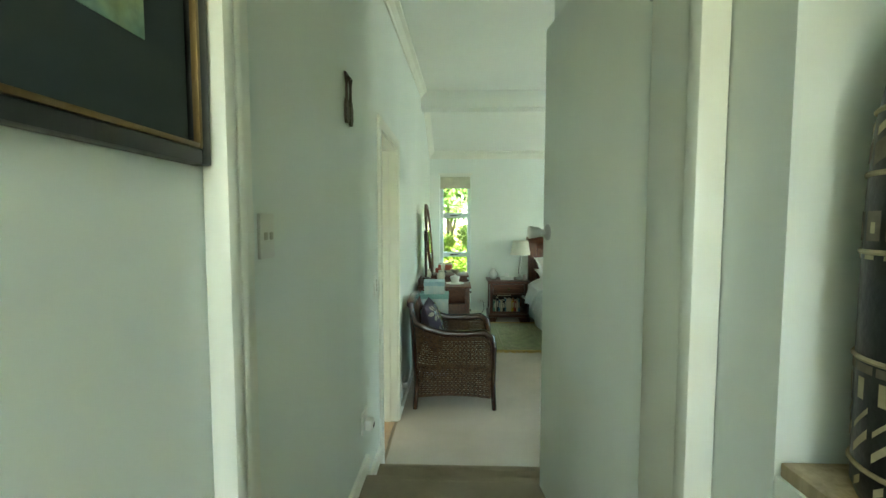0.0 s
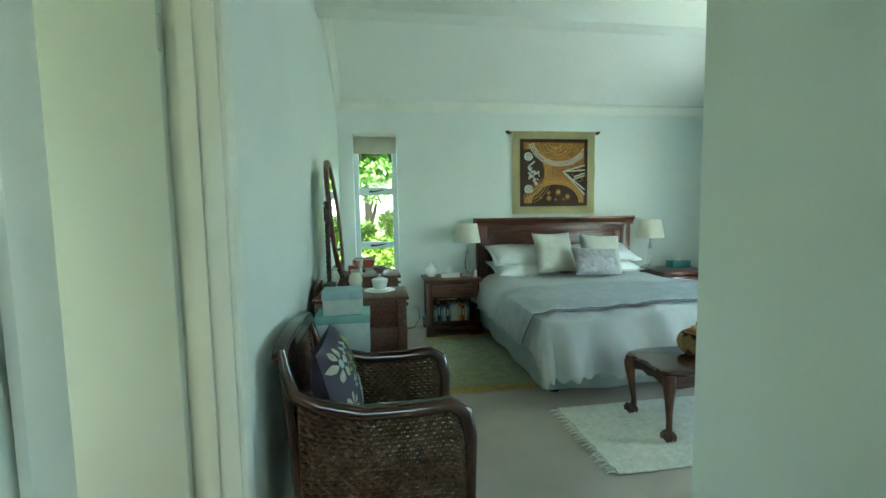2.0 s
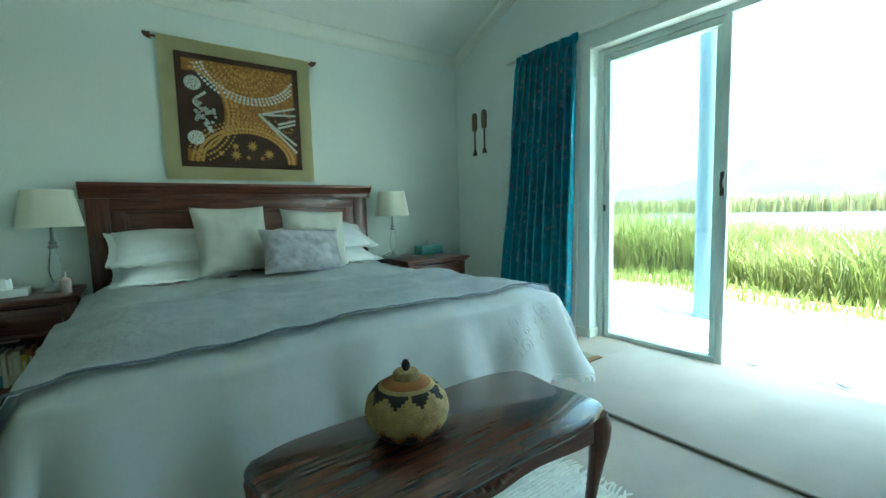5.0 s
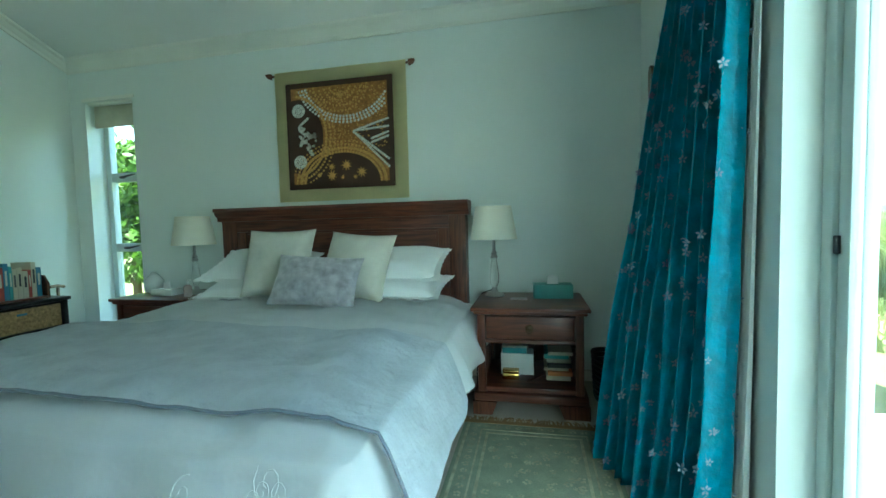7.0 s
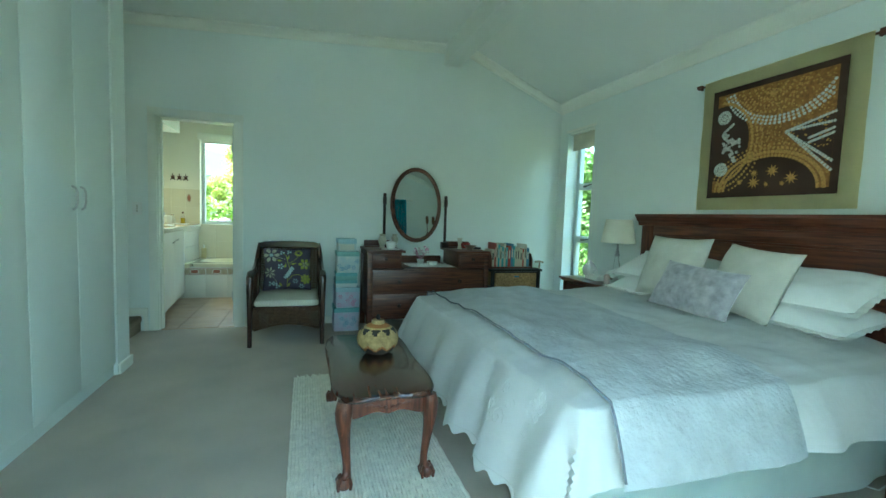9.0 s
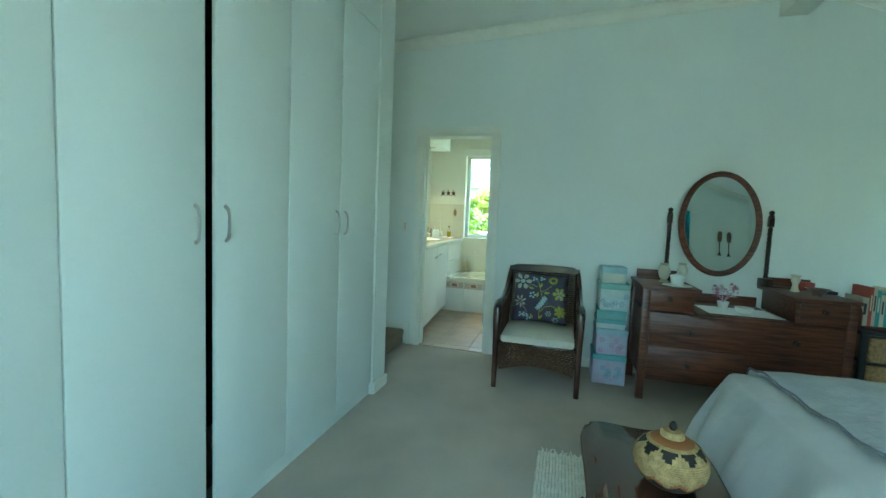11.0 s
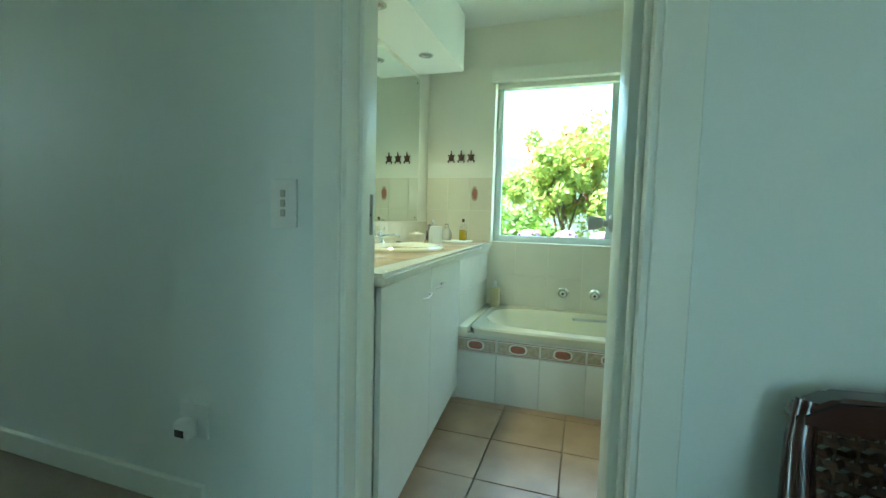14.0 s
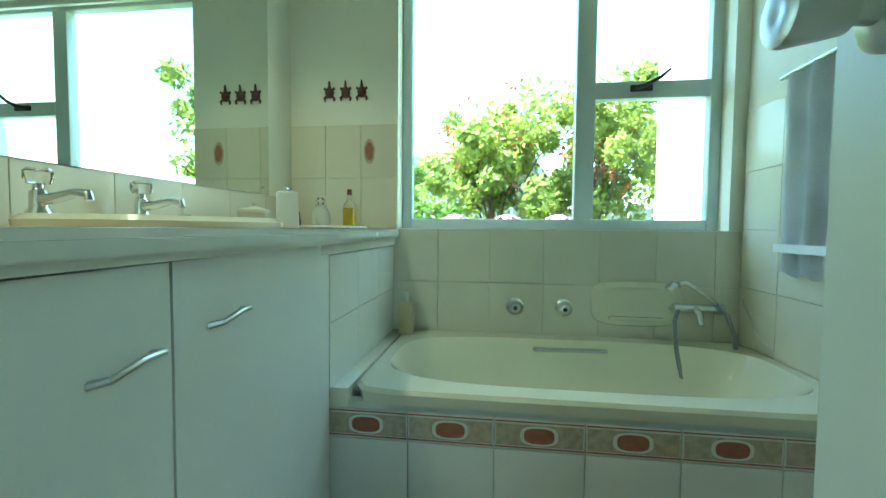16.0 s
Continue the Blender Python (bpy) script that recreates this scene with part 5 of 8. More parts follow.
for y in (DY0 + 0.03, DY1 - 0.33):
    bm = bx(0.04, 0.14, y, y + 0.30, 0.835, 0.845, 0.002)
    box(bm, 0.04, 0.052, y, y + 0.30, 0.845, 0.905, 0.004)
    part("back_tray", bm, OAKX, dr)
MY, MZ = 4.53, 1.30
for y in (MY - 0.345, MY + 0.345):
    bm = bmesh.new()
    box(bm, 0.065, 0.145, y - 0.04, y + 0.04, 0.835, 0.90, 0.008)
    n = 90
    for sgn in (0, math.pi):
        tube(bm, [(0.105 + 0.007 * math.cos(k * 0.42 + sgn), y + 0.007 * math.sin(k * 0.42 + sgn), 0.90 + 0.39 * k / n) for k in range(n + 1)], 0.010, 6)
    box(bm, 0.087, 0.123, y - 0.018, y + 0.018, 1.29, 1.36, 0.004)
    lathe(bm, [(0.018, 1.36), (0.022, 1.37), (0.012, 1.38), (0.02, 1.395), (0.015, 1.41), (0, 1.418)], (0.105, y, 0), 14)
    part("twisted_post", bm, DARKW, dr, "barley twist mirror post")
mir = part("mirror_frame", bmesh.new(), OAKX, dr, "oval wooden mirror frame")
bm = bmesh.new()
tiltm = Matrix.Translation((0.115, MY, MZ)) @ Matrix.Rotation(radians(-5), 4, "Y")
nf = 64
rg = []
for du, dv, dx in ((0.0, 0.0, -0.012), (0.0, 0.0, 0.010), (-0.012, -0.012, 0.020), (-0.038, -0.038, 0.016), (-0.045, -0.045, 0.004), (-0.045, -0.045, -0.012)):
    rg.append([bm.verts.new(tiltm @ Vector((dx, (0.285 + du) * math.cos(2 * math.pi * i / nf), (0.408 + dv) * math.sin(2 * math.pi * i / nf)))) for i in range(nf)])
for a, b in zip(rg, rg[1:] + rg[:1]):
    for i in range(nf):
        bm.faces.new((a[i], a[(i + 1) % nf], b[(i + 1) % nf], b[i]))
finish(bm, True)
bm.to_mesh(mir.data)
bm.free()
bm = bmesh.new()
bm.faces.new([bm.verts.new(tiltm @ Vector((0.006, 0.245 * math.cos(2 * math.pi * i / nf), 0.368 * math.sin(2 * math.pi * i / nf)))) for i in range(nf)])
ext = bmesh.ops.extrude_face_region(bm, geom=list(bm.faces))
bmesh.ops.translate(bm, vec=(-0.005, 0, 0), verts=[v for v in ext["geom"] if isinstance(v, bmesh.types.BMVert)])
part("mirror_glass", bm, MIRROR, mir, "bevelled oval mirror glass", smooth=False)

# trinkets on the dressing table
CER = mat("ivory_ceramic", (0.62, 0.60, 0.48), 0.3)
VASE = [(0, 0), (0.03, 0), (0.033, 0.008), (0.02, 0.02), (0.035, 0.045), (0.045, 0.08), (0.036, 0.11), (0.024, 0.13), (0.034, 0.145), (0.03, 0.145), (0.02, 0.13), (0, 0.128)]
for x_, y_, s_, lb in ((0.27, 4.14, 1.0, "ivory ceramic vase with a flared neck"), (0.12, 4.30, 0.9, "small ivory ceramic vase with a flared neck")):
    bm = bmesh.new()
    lathe(bm, [(a * s_, b * s_) for a, b in VASE], (x_, y_, 0.845 if x_ < 0.15 else 0.835))
    single("vase", bm, CER, lb, "vase")
t = thing("sugar_bowl", "white china lidded bowl on a lace mat", "bowl", pose(0.42, 4.20, 0.8385))
bm = bmesh.new()
lathe(bm, [(0, 0), (0.06, 0), (0.064, 0.006), (0.04, 0.008), (0.05, 0.05), (0.05, 0.06), (0, 0.06)])
part("bowl", bm, WHITEP, t)
bm = bmesh.new()
lathe(bm, [(0.053, 0.06), (0.05, 0.07), (0.02, 0.08), (0.006, 0.085), (0.01, 0.098), (0, 0.102)])
part("lid", bm, WHITEP, t)
bm = bmesh.new()
lathe(bm, [(0, 0), (0.10, 0), (0.10, 0.0025), (0, 0.003)], (0.42, 4.20, 0.835), 20)
single("doily", bm, LINEN, "round white lace mat on the dressing table", "doily")
bm = bmesh.new()
lathe(bm, [(0, 0), (0.03, 0), (0.03, 0.008), (0.05, 0.03), (0.07, 0.05), (0.066, 0.05), (0.045, 0.03), (0, 0.012)], (0.42, 5.06, 0.835))
single("bowl", bm, mat("stone_bowl", (0.12, 0.09, 0.08), 0.35, colour2=(0.3, 0.22, 0.18), scale=40), "small dark mottled stone bowl", "bowl")
bm = bmesh.new()
lathe(bm, [(0, 0), (0.03, 0), (0.022, 0.015), (0.016, 0.05), (0.028, 0.08), (0.022, 0.10), (0.034, 0.12), (0.03, 0.12), (0, 0.10)], (0.26, 5.0, 0.835))
single("vase", bm, CER, "small carved stone vase", "vase")
single("red_tin", bx(0.16, 0.22, 5.06, 5.14, 0.845, 0.90, 0.004), BOOKS[1], "small red tin on the dressing table", "tin")
single("photo_frame", bx(0.22, 0.30, 5.10, 5.24, 0.836, 0.856, 0.003), BOOKS[5], "dark folder lying on the dressing table", "folder")
bm = bmesh.new()
lathe(bm, [(0, 0), (0.04, 0), (0.045, 0.006), (0.06, 0.035), (0.056, 0.035), (0.03, 0.01), (0, 0.008)], (0.36, 4.66, 0.668))
single("teacup", bm, WHITEP, "white china cup in the mirror well", "cup")
bm = bmesh.new()
prism(bm, [(0.20, 4.38), (0.50, 4.40), (0.51, 4.86), (0.22, 4.84)], "z", 0.6655, 0.668)
single("runner", bm, LINEN, "white lace runner in the mirror well", "runner")
fl = thing("flower_posy", "pink and white silk flowers in a small pot", "flowers", pose(0.25, 4.56, 0.668))
bm = bmesh.new()
lathe(bm, [(0, 0), (0.03, 0), (0.04, 0.05), (0.034, 0.05), (0, 0.04)])
part("pot", bm, WHITEP, fl)
PINK = mat("pink_petals", (0.40, 0.07, 0.20), 0.8, colour2=(0.62, 0.35, 0.45), scale=60)
pale = mat("white_petals", (0.7, 0.62, 0.6), 0.8)
r = random.Random(8)
for k in range(12):
    c = Vector((r.uniform(-0.05, 0.06), r.uniform(-0.08, 0.08), r.uniform(0.09, 0.17)))
    bm = bmesh.new()
    for q in range(14):
        a, e = r.uniform(0, 6.28), r.uniform(-0.6, 1.4)
        d_ = Vector((math.cos(a) * math.cos(e), math.sin(a) * math.cos(e), math.sin(e)))
        sd_ = d_.cross(Vector((0.1, 0.2, 1))).normalized()
        o = d_.cross(sd_)
        p = c + d_ * 0.012
        bm.faces.new([bm.verts.new(p + v) for v in (-sd_ * 0.004, d_ * 0.01 - sd_ * 0.011 + o * 0.003, d_ * 0.018, d_ * 0.01 + sd_ * 0.011 + o * 0.003)])
    tube(bm, [(0, 0, 0.045), c * 0.7 + Vector((0, 0, 0.02)), c], 0.0015, 4)
    part("blossom", bm, PINK if k % 3 else pale, fl)

# ---- storage boxes ----
PAISLEY = [mat("box_" + n, c, 0.6, colour2=c2, scale=18) for n, c, c2 in (("blue", (0.33, 0.50, 0.56), (0.42, 0.56, 0.60)), ("floral", (0.45, 0.55, 0.62), (0.50, 0.40, 0.52)), ("teal", (0.16, 0.40, 0.42), (0.22, 0.45, 0.46)), ("pale", (0.46, 0.58, 0.58), (0.62, 0.66, 0.60)), ("green", (0.22, 0.42, 0.38), (0.25, 0.45, 0.42)))]
z = 0.0
for k, (h_, w_, d_, b_, l_, lb) in enumerate(((0.235, 0.30, 0.34, 1, 2, "floral cardboard storage box with a teal lid"), (0.205, 0.28, 0.32, 1, 0, "floral cardboard storage box with a blue lid"), (0.075, 0.26, 0.30, 3, 2, "flat striped cardboard box"), (0.075, 0.26, 0.31, 4, 2, "flat teal cardboard box"), (0.21, 0.26, 0.33, 3, 4, "pale blue cardboard box with a green lid"), (0.125, 0.22, 0.24, 3, 0, "small pale blue cardboard box"))):
    w_, d_ = w_ * 0.84, d_ * 0.86
    yc, xc = 3.78 + 0.006 * math.sin(k * 2), 0.22
    t = thing("storage_box", lb, "storage box", pose(xc, yc, z, 0, 0, 2 * math.sin(k * 1.7)), "stacked storage boxes")
    lid_h = min(0.045, h_ * 0.45)
    part("body", bx(-d_ / 2 + 0.004, d_ / 2 - 0.004, -w_ / 2 + 0.004, w_ / 2 - 0.004, 0, h_ - 0.004, 0.002), PAISLEY[b_], t)
    part("lid", bx(-d_ / 2, d_ / 2, -w_ / 2, w_ / 2, h_ - lid_h, h_ - 0.001, 0.002), PAISLEY[l_], t)
    if k == 5:
        part("label_panel", bx(d_ / 2 - 0.002, d_ / 2 + 0.001, -0.07, 0.07, 0.015, h_ - lid_h - 0.008), mat("silver_card", (0.6, 0.6, 0.5), 0.5), t)
    if k in (0, 1, 4):
        rr = random.Random(k)
        ink = mat("print_%d" % k, ((0.50, 0.22, 0.36) if k == 1 else (0.20, 0.36, 0.50)), 0.6)
        for q in range(7):
            bm = bmesh.new()
            yy, zz = rr.uniform(-0.1, 0.1), rr.uniform(0.03, h_ - lid_h - 0.03)
            for p in range(6):
                a = p * 1.047
                bm.faces.new([bm.verts.new((d_ / 2 - 0.0025, yy + ra * math.cos(a + b), zz + ra * math.sin(a + b))) for ra, b in ((0.002, 0), (0.018, -0.3), (0.024, 0), (0.018, 0.3))])
            part("printed_flower", bm, ink, t)
    z += h_

# ---- book cabinet ----
t = thing("basket_cabinet", "black framed cabinet with wicker drawers beside the dressing table", "cabinet")
KX, KY0, KY1 = 0.45, 5.32, 5.92
part("top", bx(0.03, KX + 0.015, KY0 - 0.015, KY1 + 0.015, 0.605, 0.63, 0.004), BLACKP, t, "black painted top")
for y in (KY0, KY1 - 0.035):
    for x_ in (0.04, KX - 0.035):
        part("post", bx(x_, x_ + 0.035, y, y + 0.035, 0, 0.605, 0.003), BLACKP, t)
WICK = mat("light_wicker", (0.42, 0.27, 0.12), 0.8, var=0.2, scale=50, fine=0.2, fine_scale=120, bump=0.6, bump_scale=90)
for z0, z1 in ((0.42, 0.585), (0.23, 0.40), (0.04, 0.21)):
    d_ = part("basket_drawer", bx(0.05, KX - 0.005, KY0 + 0.045, KY1 - 0.045, z0, z1, 0.008), WICK, t, "tan wicker basket drawer")
    part("pull", bx(KX - 0.006, KX + 0.004, (KY0 + KY1) / 2 - 0.03, (KY0 + KY1) / 2 + 0.03, z1 - 0.045, z1 - 0.03, 0.003), BOOKS[3], d_)
    part("rail", bx(0.05, KX, KY0 + 0.035, KY1 - 0.035, z1 + 0.002, z1 + 0.016), BLACKP, t)
rk = thing("book_rack", "small wooden book rack full of paperbacks", "book rack")
part("shelf", bx(0.12, 0.40, KY0 - 0.0, KY1 - 0.08, 0.635, 0.65, 0.003), MAHOG, rk)
for y in (KY0, KY1 - 0.095):
    bm = bmesh.new()
    prism(bm, [(0.12, 0.63), (0.40, 0.63), (0.40, 0.74), (0.36, 0.80), (0.12, 0.80)], "y", y, y + 0.015)
    part("end", bm, MAHOG, rk)
r = random.Random(15)
y = KY0 + 0.022
while y < KY1 - 0.125:
    w_ = r.uniform(0.018, 0.036)
    h_ = r.uniform(0.19, 0.27)
    c = r.choice([BOOKS[4], BOOKS[1], BOOKS[6], BOOKS[3], BOOKS[7], BOOKS[4], BOOKS[4]])
    b = thing("book", "paperback book standing in the rack", "book", pose(0.37, y, 0.65, 0, 0, 90), "books in the rack")
    bm = bx(0, 0.002, 0, 0.19, 0, h_)
    box(bm, w_ - 0.002, w_, 0, 0.19, 0, h_)
    box(bm, 0.002, w_ - 0.002, 0, 0.003, 0, h_)
    part("cover", bm, c, b)
    part("pages", bx(0.002, w_ - 0.002, 0.003, 0.187, 0.002, h_ - 0.004), PAPER, b)
    part("title_bar", bx(w_ * 0.3, w_ * 0.7, -0.001, 0, h_ * 0.4, h_ * 0.8), PAPER if c is not BOOKS[4] else BOOKS[5], b)
    y += w_ + 0.002
# walking stick in the corner
bm = bmesh.new()
tube(bm, [(0.08, 6.10, 0.0), (0.05, 6.14, 0.55), (0.04, 6.15, 0.66)], 0.011, 8)
tube(bm, [(0.04, 6.09, 0.67), (0.04, 6.15, 0.675), (0.04, 6.20, 0.66)], 0.012, 8)
single("walking_stick", bm, mat("stick_wood", (0.08, 0.05, 0.03), 0.5, colour2=(0.5, 0.42, 0.3), scale=14), "banded walking stick leaning in the corner", "walking stick")

# ---- wicker armchair ----
WEAVE = mat("brown_wicker", (0.16, 0.085, 0.042), 0.55, colour2=(0.045, 0.022, 0.012), scale=40, fine=0.2, fine_scale=300)
FRAMEW = mat("chair_frame", (0.05, 0.020, 0.013), 0.22, var=0.1, scale=10, coat=0.5)
CY0, CY1 = 2.93, 3.53
CM = (CY0 + CY1) / 2
ch = thing("wicker_armchair", "dark wicker armchair with a polished frame and cream seat", "armchair")


def weave(bm, f, nu, nv, amp=0.004, rad=0.0042):
    """Horizontal strands woven past upright ribs over a surface f(u, v)."""
    for j in range(nv):
        v = (j + 0.5) / nv
        pts = []
        for i in range(nu + 1):
            u = i / nu
            p, nrm = f(u, v)
            pts.append(Vector(p) + Vector(nrm) * amp * (1 if (i + j) % 2 else -1))
        tube(bm, pts, rad, 5)


def ribs(bm, f, nu):
    for i in range(nu + 1):
        tube(bm, [Vector(f(i / nu, v / 6)[0]) for v in range(7)], 0.0035, 5)


ARM = [(0.115, 0.70), (0.20, 0.655), (0.35, 0.615), (0.52, 0.615), (0.66, 0.625), (0.715, 0.59), (0.735, 0.50)]


def arm_z(x_):
    for (x0, z0), (x1, z1) in zip(ARM, ARM[1:]):
        if x_ <= x1:
            return z0 + (z1 - z0) * (x_ - x0) / (x1 - x0)
    return 0.55


for side, y in ((-1, CY0), (1, CY1)):
    bm = bmesh.new()
    pts = [(0.075, y + 0.02 * -side, 0.86), (0.085, y + 0.01 * -side, 0.80)] + [(x_, y, z_) for x_, z_ in ARM] + [(0.735, y, 0.40), (0.732, y, 0.2), (0.745, y, 0.0)]
    tube(bm, pts, [0.016, 0.02, 0.024, 0.027, 0.028, 0.030, 0.031, 0.032, 0.028, 0.024, 0.021, 0.019], 12)
    part("arm_rail", bm, FRAMEW, ch, "curved polished dark arm and front leg")
    bm = bmesh.new()
    tube(bm, [(0.075, y - side * 0.02, 0.84), (0.10, y - side * 0.01, 0.55), (0.13, y, 0.25), (0.11, y, 0.0)], [0.016, 0.018, 0.02, 0.02], 10)
    part("back_leg", bm, FRAMEW, ch)
    def side_f(u, v, y=y, side=side):
        x_ = 0.13 + 0.585 * u
        z0_ = 0.10 + 0.02 * math.sin(math.pi * u)
        return (x_, y + side * 0.012 * math.sin(math.pi * v), z0_ + (arm_z(x_) - 0.015 - z0_) * v), (0, side, 0)
    bm = bmesh.new()
    weave(bm, side_f, 36, 30, 0.006, 0.0075)
    ribs(bm, side_f, 18)
    part("side_weave", bm, WEAVE, ch, "woven brown wicker side")
    bm = bmesh.new()
    for f_ in (0.0, 1.0):
        tube(bm, [side_f(k / 20, 0.99 if f_ else 0.0)[0] for k in range(21)], 0.009, 6)
    tube(bm, [side_f(0.985, k / 12)[0] for k in range(13)], 0.009, 6)
    part("braid", bm, WEAVE, ch)


def back_f(u, v):
    y = CY0 + 0.03 + (CY1 - CY0 - 0.06) * u
    return (0.115 - 0.045 * v - 0.02 * math.sin(math.pi * u), y, 0.16 + 0.68 * v), (1, 0, 0)


bm = bmesh.new()
weave(bm, back_f, 34, 38, 0.006, 0.0075)
ribs(bm, back_f, 17)
part("back_weave", bm, WEAVE, ch)
bm = bmesh.new()
prism(bm, [(CY0 + 0.0, 0.82), (CY1 - 0.0, 0.82), (CY1 - 0.0, 0.845), (CY1 - 0.05, 0.875), (CM, 0.885), (CY0 + 0.05, 0.875), (CY0, 0.845)], "x", 0.045, 0.10)
bmesh.ops.bevel(bm, geom=list(bm.edges), offset=0.008, segments=2, affect="EDGES")
part("top_rail", bm, FRAMEW, ch, "polished dark top rail")


def front_f(u, v):
    return (0.722, CY0 + 0.03 + (CY1 - CY0 - 0.06) * u, 0.14 + 0.05 * math.sin(math.pi * u) + (0.34 - 0.14 - 0.05 * math.sin(math.pi * u)) * v), (1, 0, 0)


bm = bmesh.new()
weave(bm, front_f, 34, 12, 0.006, 0.0075)
ribs(bm, front_f, 17)
tube(bm, [front_f(k / 20, 0)[0] for k in range(21)], 0.009, 6)
part("front_weave", bm, WEAVE, ch)
part("seat_frame", bx(0.10, 0.72, CY0 + 0.02, CY1 - 0.02, 0.32, 0.345, 0.005), FRAMEW, ch)
bm = bmesh.new()
box(bm, 0.13, 0.735, CY0 + 0.03, CY1 - 0.03, 0.345, 0.405, 0.022)
single("seat_cushion", bm, mat("cream_canvas", (0.62, 0.60, 0.50), 0.85, var=0.03, bump=0.1, bump_scale=300), "cream canvas seat cushion on the wicker chair", "cushion")
CUSH = mat("plum_cloth", (0.075, 0.062, 0.095), 0.8, var=0.1, bump=0.15, bump_scale=250)
cm = Matrix.Translation((0.235, CM - 0.015, 0.615)) @ Matrix.Rotation(radians(-14), 4, "Y") @ Matrix(((0, 0, 1, 0), (1, 0, 0, 0), (0, 1, 0, 0), (0, 0, 0, 1)))
bm = bmesh.new()
pillow(bm, 0.45, 0.42, 0.15, cm, 0, 11)
cu = thing("cushion", "plum cushion printed with pale and lime flowers", "cushion")
part("cover", bm, CUSH, cu, "plum coloured cotton cover")


def on_cushion(u, v):
    f = max(0, (1 - abs(u) ** 3.2) * (1 - abs(v) ** 3.2)) ** 0.55
    return cm @ Vector((u * 0.225 * (1 - 0.07 * (1 - v * v) * u * u), v * 0.21 * (1 - 0.07 * (1 - u * u) * v * v), 0.075 * f + 0.010))


def petals(bm, u, v, n, r0, r1, width=0.5, turn=0.0):
    for k in range(n):
        a = 2 * math.pi * k / n + turn
        q = []
        for rr, da in ((r0, 0), (r0 + (r1 - r0) * 0.3, -width * 0.75), (r0 + (r1 - r0) * 0.6, -width * 0.85), (r0 + (r1 - r0) * 0.85, -width * 0.5), (r1, 0), (r0 + (r1 - r0) * 0.85, width * 0.5), (r0 + (r1 - r0) * 0.6, width * 0.85), (r0 + (r1 - r0) * 0.3, width * 0.75)):
            q.append(bm.verts.new(on_cushion(u + rr * math.cos(a + da), v + rr * math.sin(a + da))))
        bm.faces.new(q)


def leafy(bm, pts, w_=0.012):
    for (u0, v0), (u1, v1) in zip(pts, pts[1:]):
        d_ = Vector((u1 - u0, v1 - v0)).normalized()
        o = Vector((-d_.y, d_.x)) * w_
        bm.faces.new([bm.verts.new(on_cushion(a, b)) for a, b in ((u0 - o.x, v0 - o.y), (u1 - o.x, v1 - o.y), (u1 + o.x, v1 + o.y), (u0 + o.x, v0 + o.y))])


CREAMF, LIME, ICE = mat("cream_print", (0.48, 0.47, 0.36), 0.85, var=0.1, scale=40), mat("lime_print", (0.38, 0.40, 0.07), 0.85, var=0.1, scale=40), mat("ice_print", (0.42, 0.56, 0.58), 0.85, var=0.1, scale=40)


def printed(name, material, draw, *args):
    b = bmesh.new()
    draw(b, *args)
    return part(name, b, material, cu)


def leaflet(b, a, c, an):
    b.faces.new([b.verts.new(on_cushion(a + q * math.cos(an + d_), c + q * math.sin(an + d_))) for q, d_ in ((0, 0), (0.13, -0.4), (0.26, 0), (0.13, 0.4))])


printed("printed_flower", CREAMF, petals, -0.66, 0.62, 6, 0.10, 0.36, 0.42)
printed("printed_flower", ICE, petals, -0.66, 0.62, 8, 0.0, 0.10, 0.5)
printed("printed_flower", LIME, petals, 0.46, 0.72, 14, 0.06, 0.18, 0.25)
printed("printed_flower", LIME, petals, 0.72, 0.18, 6, 0.05, 0.27, 0.5)
printed("printed_flower", CREAMF, petals, 0.76, 0.16, 5, 0.02, 0.15, 0.5)
printed("printed_flower", LIME, petals, 0.78, -0.52, 7, 0.0, 0.25, 0.5)
printed("printed_flower", ICE, petals, -0.26, 0.08, 5, 0.03, 0.14, 0.5)
printed("printed_flower", ICE, petals, 0.34, -0.62, 6, 0.02, 0.13, 0.3)
printed("printed_flower", ICE, petals, 0.60, -0.86, 6, 0.02, 0.13, 0.4)
printed("printed_flower", CREAMF, petals, -0.72, -0.20, 7, 0.03, 0.26, 0.3, 0.4)
for k in range(9):
    printed("printed_flower", ICE, petals, -0.06 + 0.03 * k + 0.05 * (k % 2), -0.42 + 0.052 * k, 4, 0, 0.09, 0.7)
for a, b, an in ((0.0, 0.36, 1.3), (-0.20, 0.32, 2.9), (0.12, 0.18, 0.1), (-0.10, -0.02, 1.4), (-0.2, -0.9, 2.0), (0.0, -0.9, 1.0)):
    printed("printed_leaf", LIME, leaflet, a, b, an)
for a, b in ((-0.22, 0.75), (0.06, 0.78), (-0.66, -0.72), (-0.5, -0.72), (-0.38, -0.86)):
    printed("printed_flower", ICE, petals, a, b, 3, 0, 0.12, 0.8)
printed("printed_stem", LIME, leafy, [(0.0, -0.86), (0.02, -0.4), (0.10, 0.0), (0.02, 0.28), (-0.06, 0.6), (-0.2, 0.75)], 0.012)
printed("printed_stem", LIME, leafy, [(0.06, -0.55), (0.2, -0.36), (0.42, -0.30), (0.66, -0.38)], 0.012)
printed("printed_stem", LIME, leafy, [(0.06, 0.22), (0.26, 0.34), (0.42, 0.52), (0.46, 0.66)], 0.010)
printed("printed_stem", CREAMF, leafy, [(-0.3, -0.9), (-0.5, -0.5), (-0.66, -0.3)], 0.010)
printed("printed_stem", CREAMF, leafy, [(-0.6, 0.4), (-0.3, 0.5), (-0.1, 0.4)], 0.008)

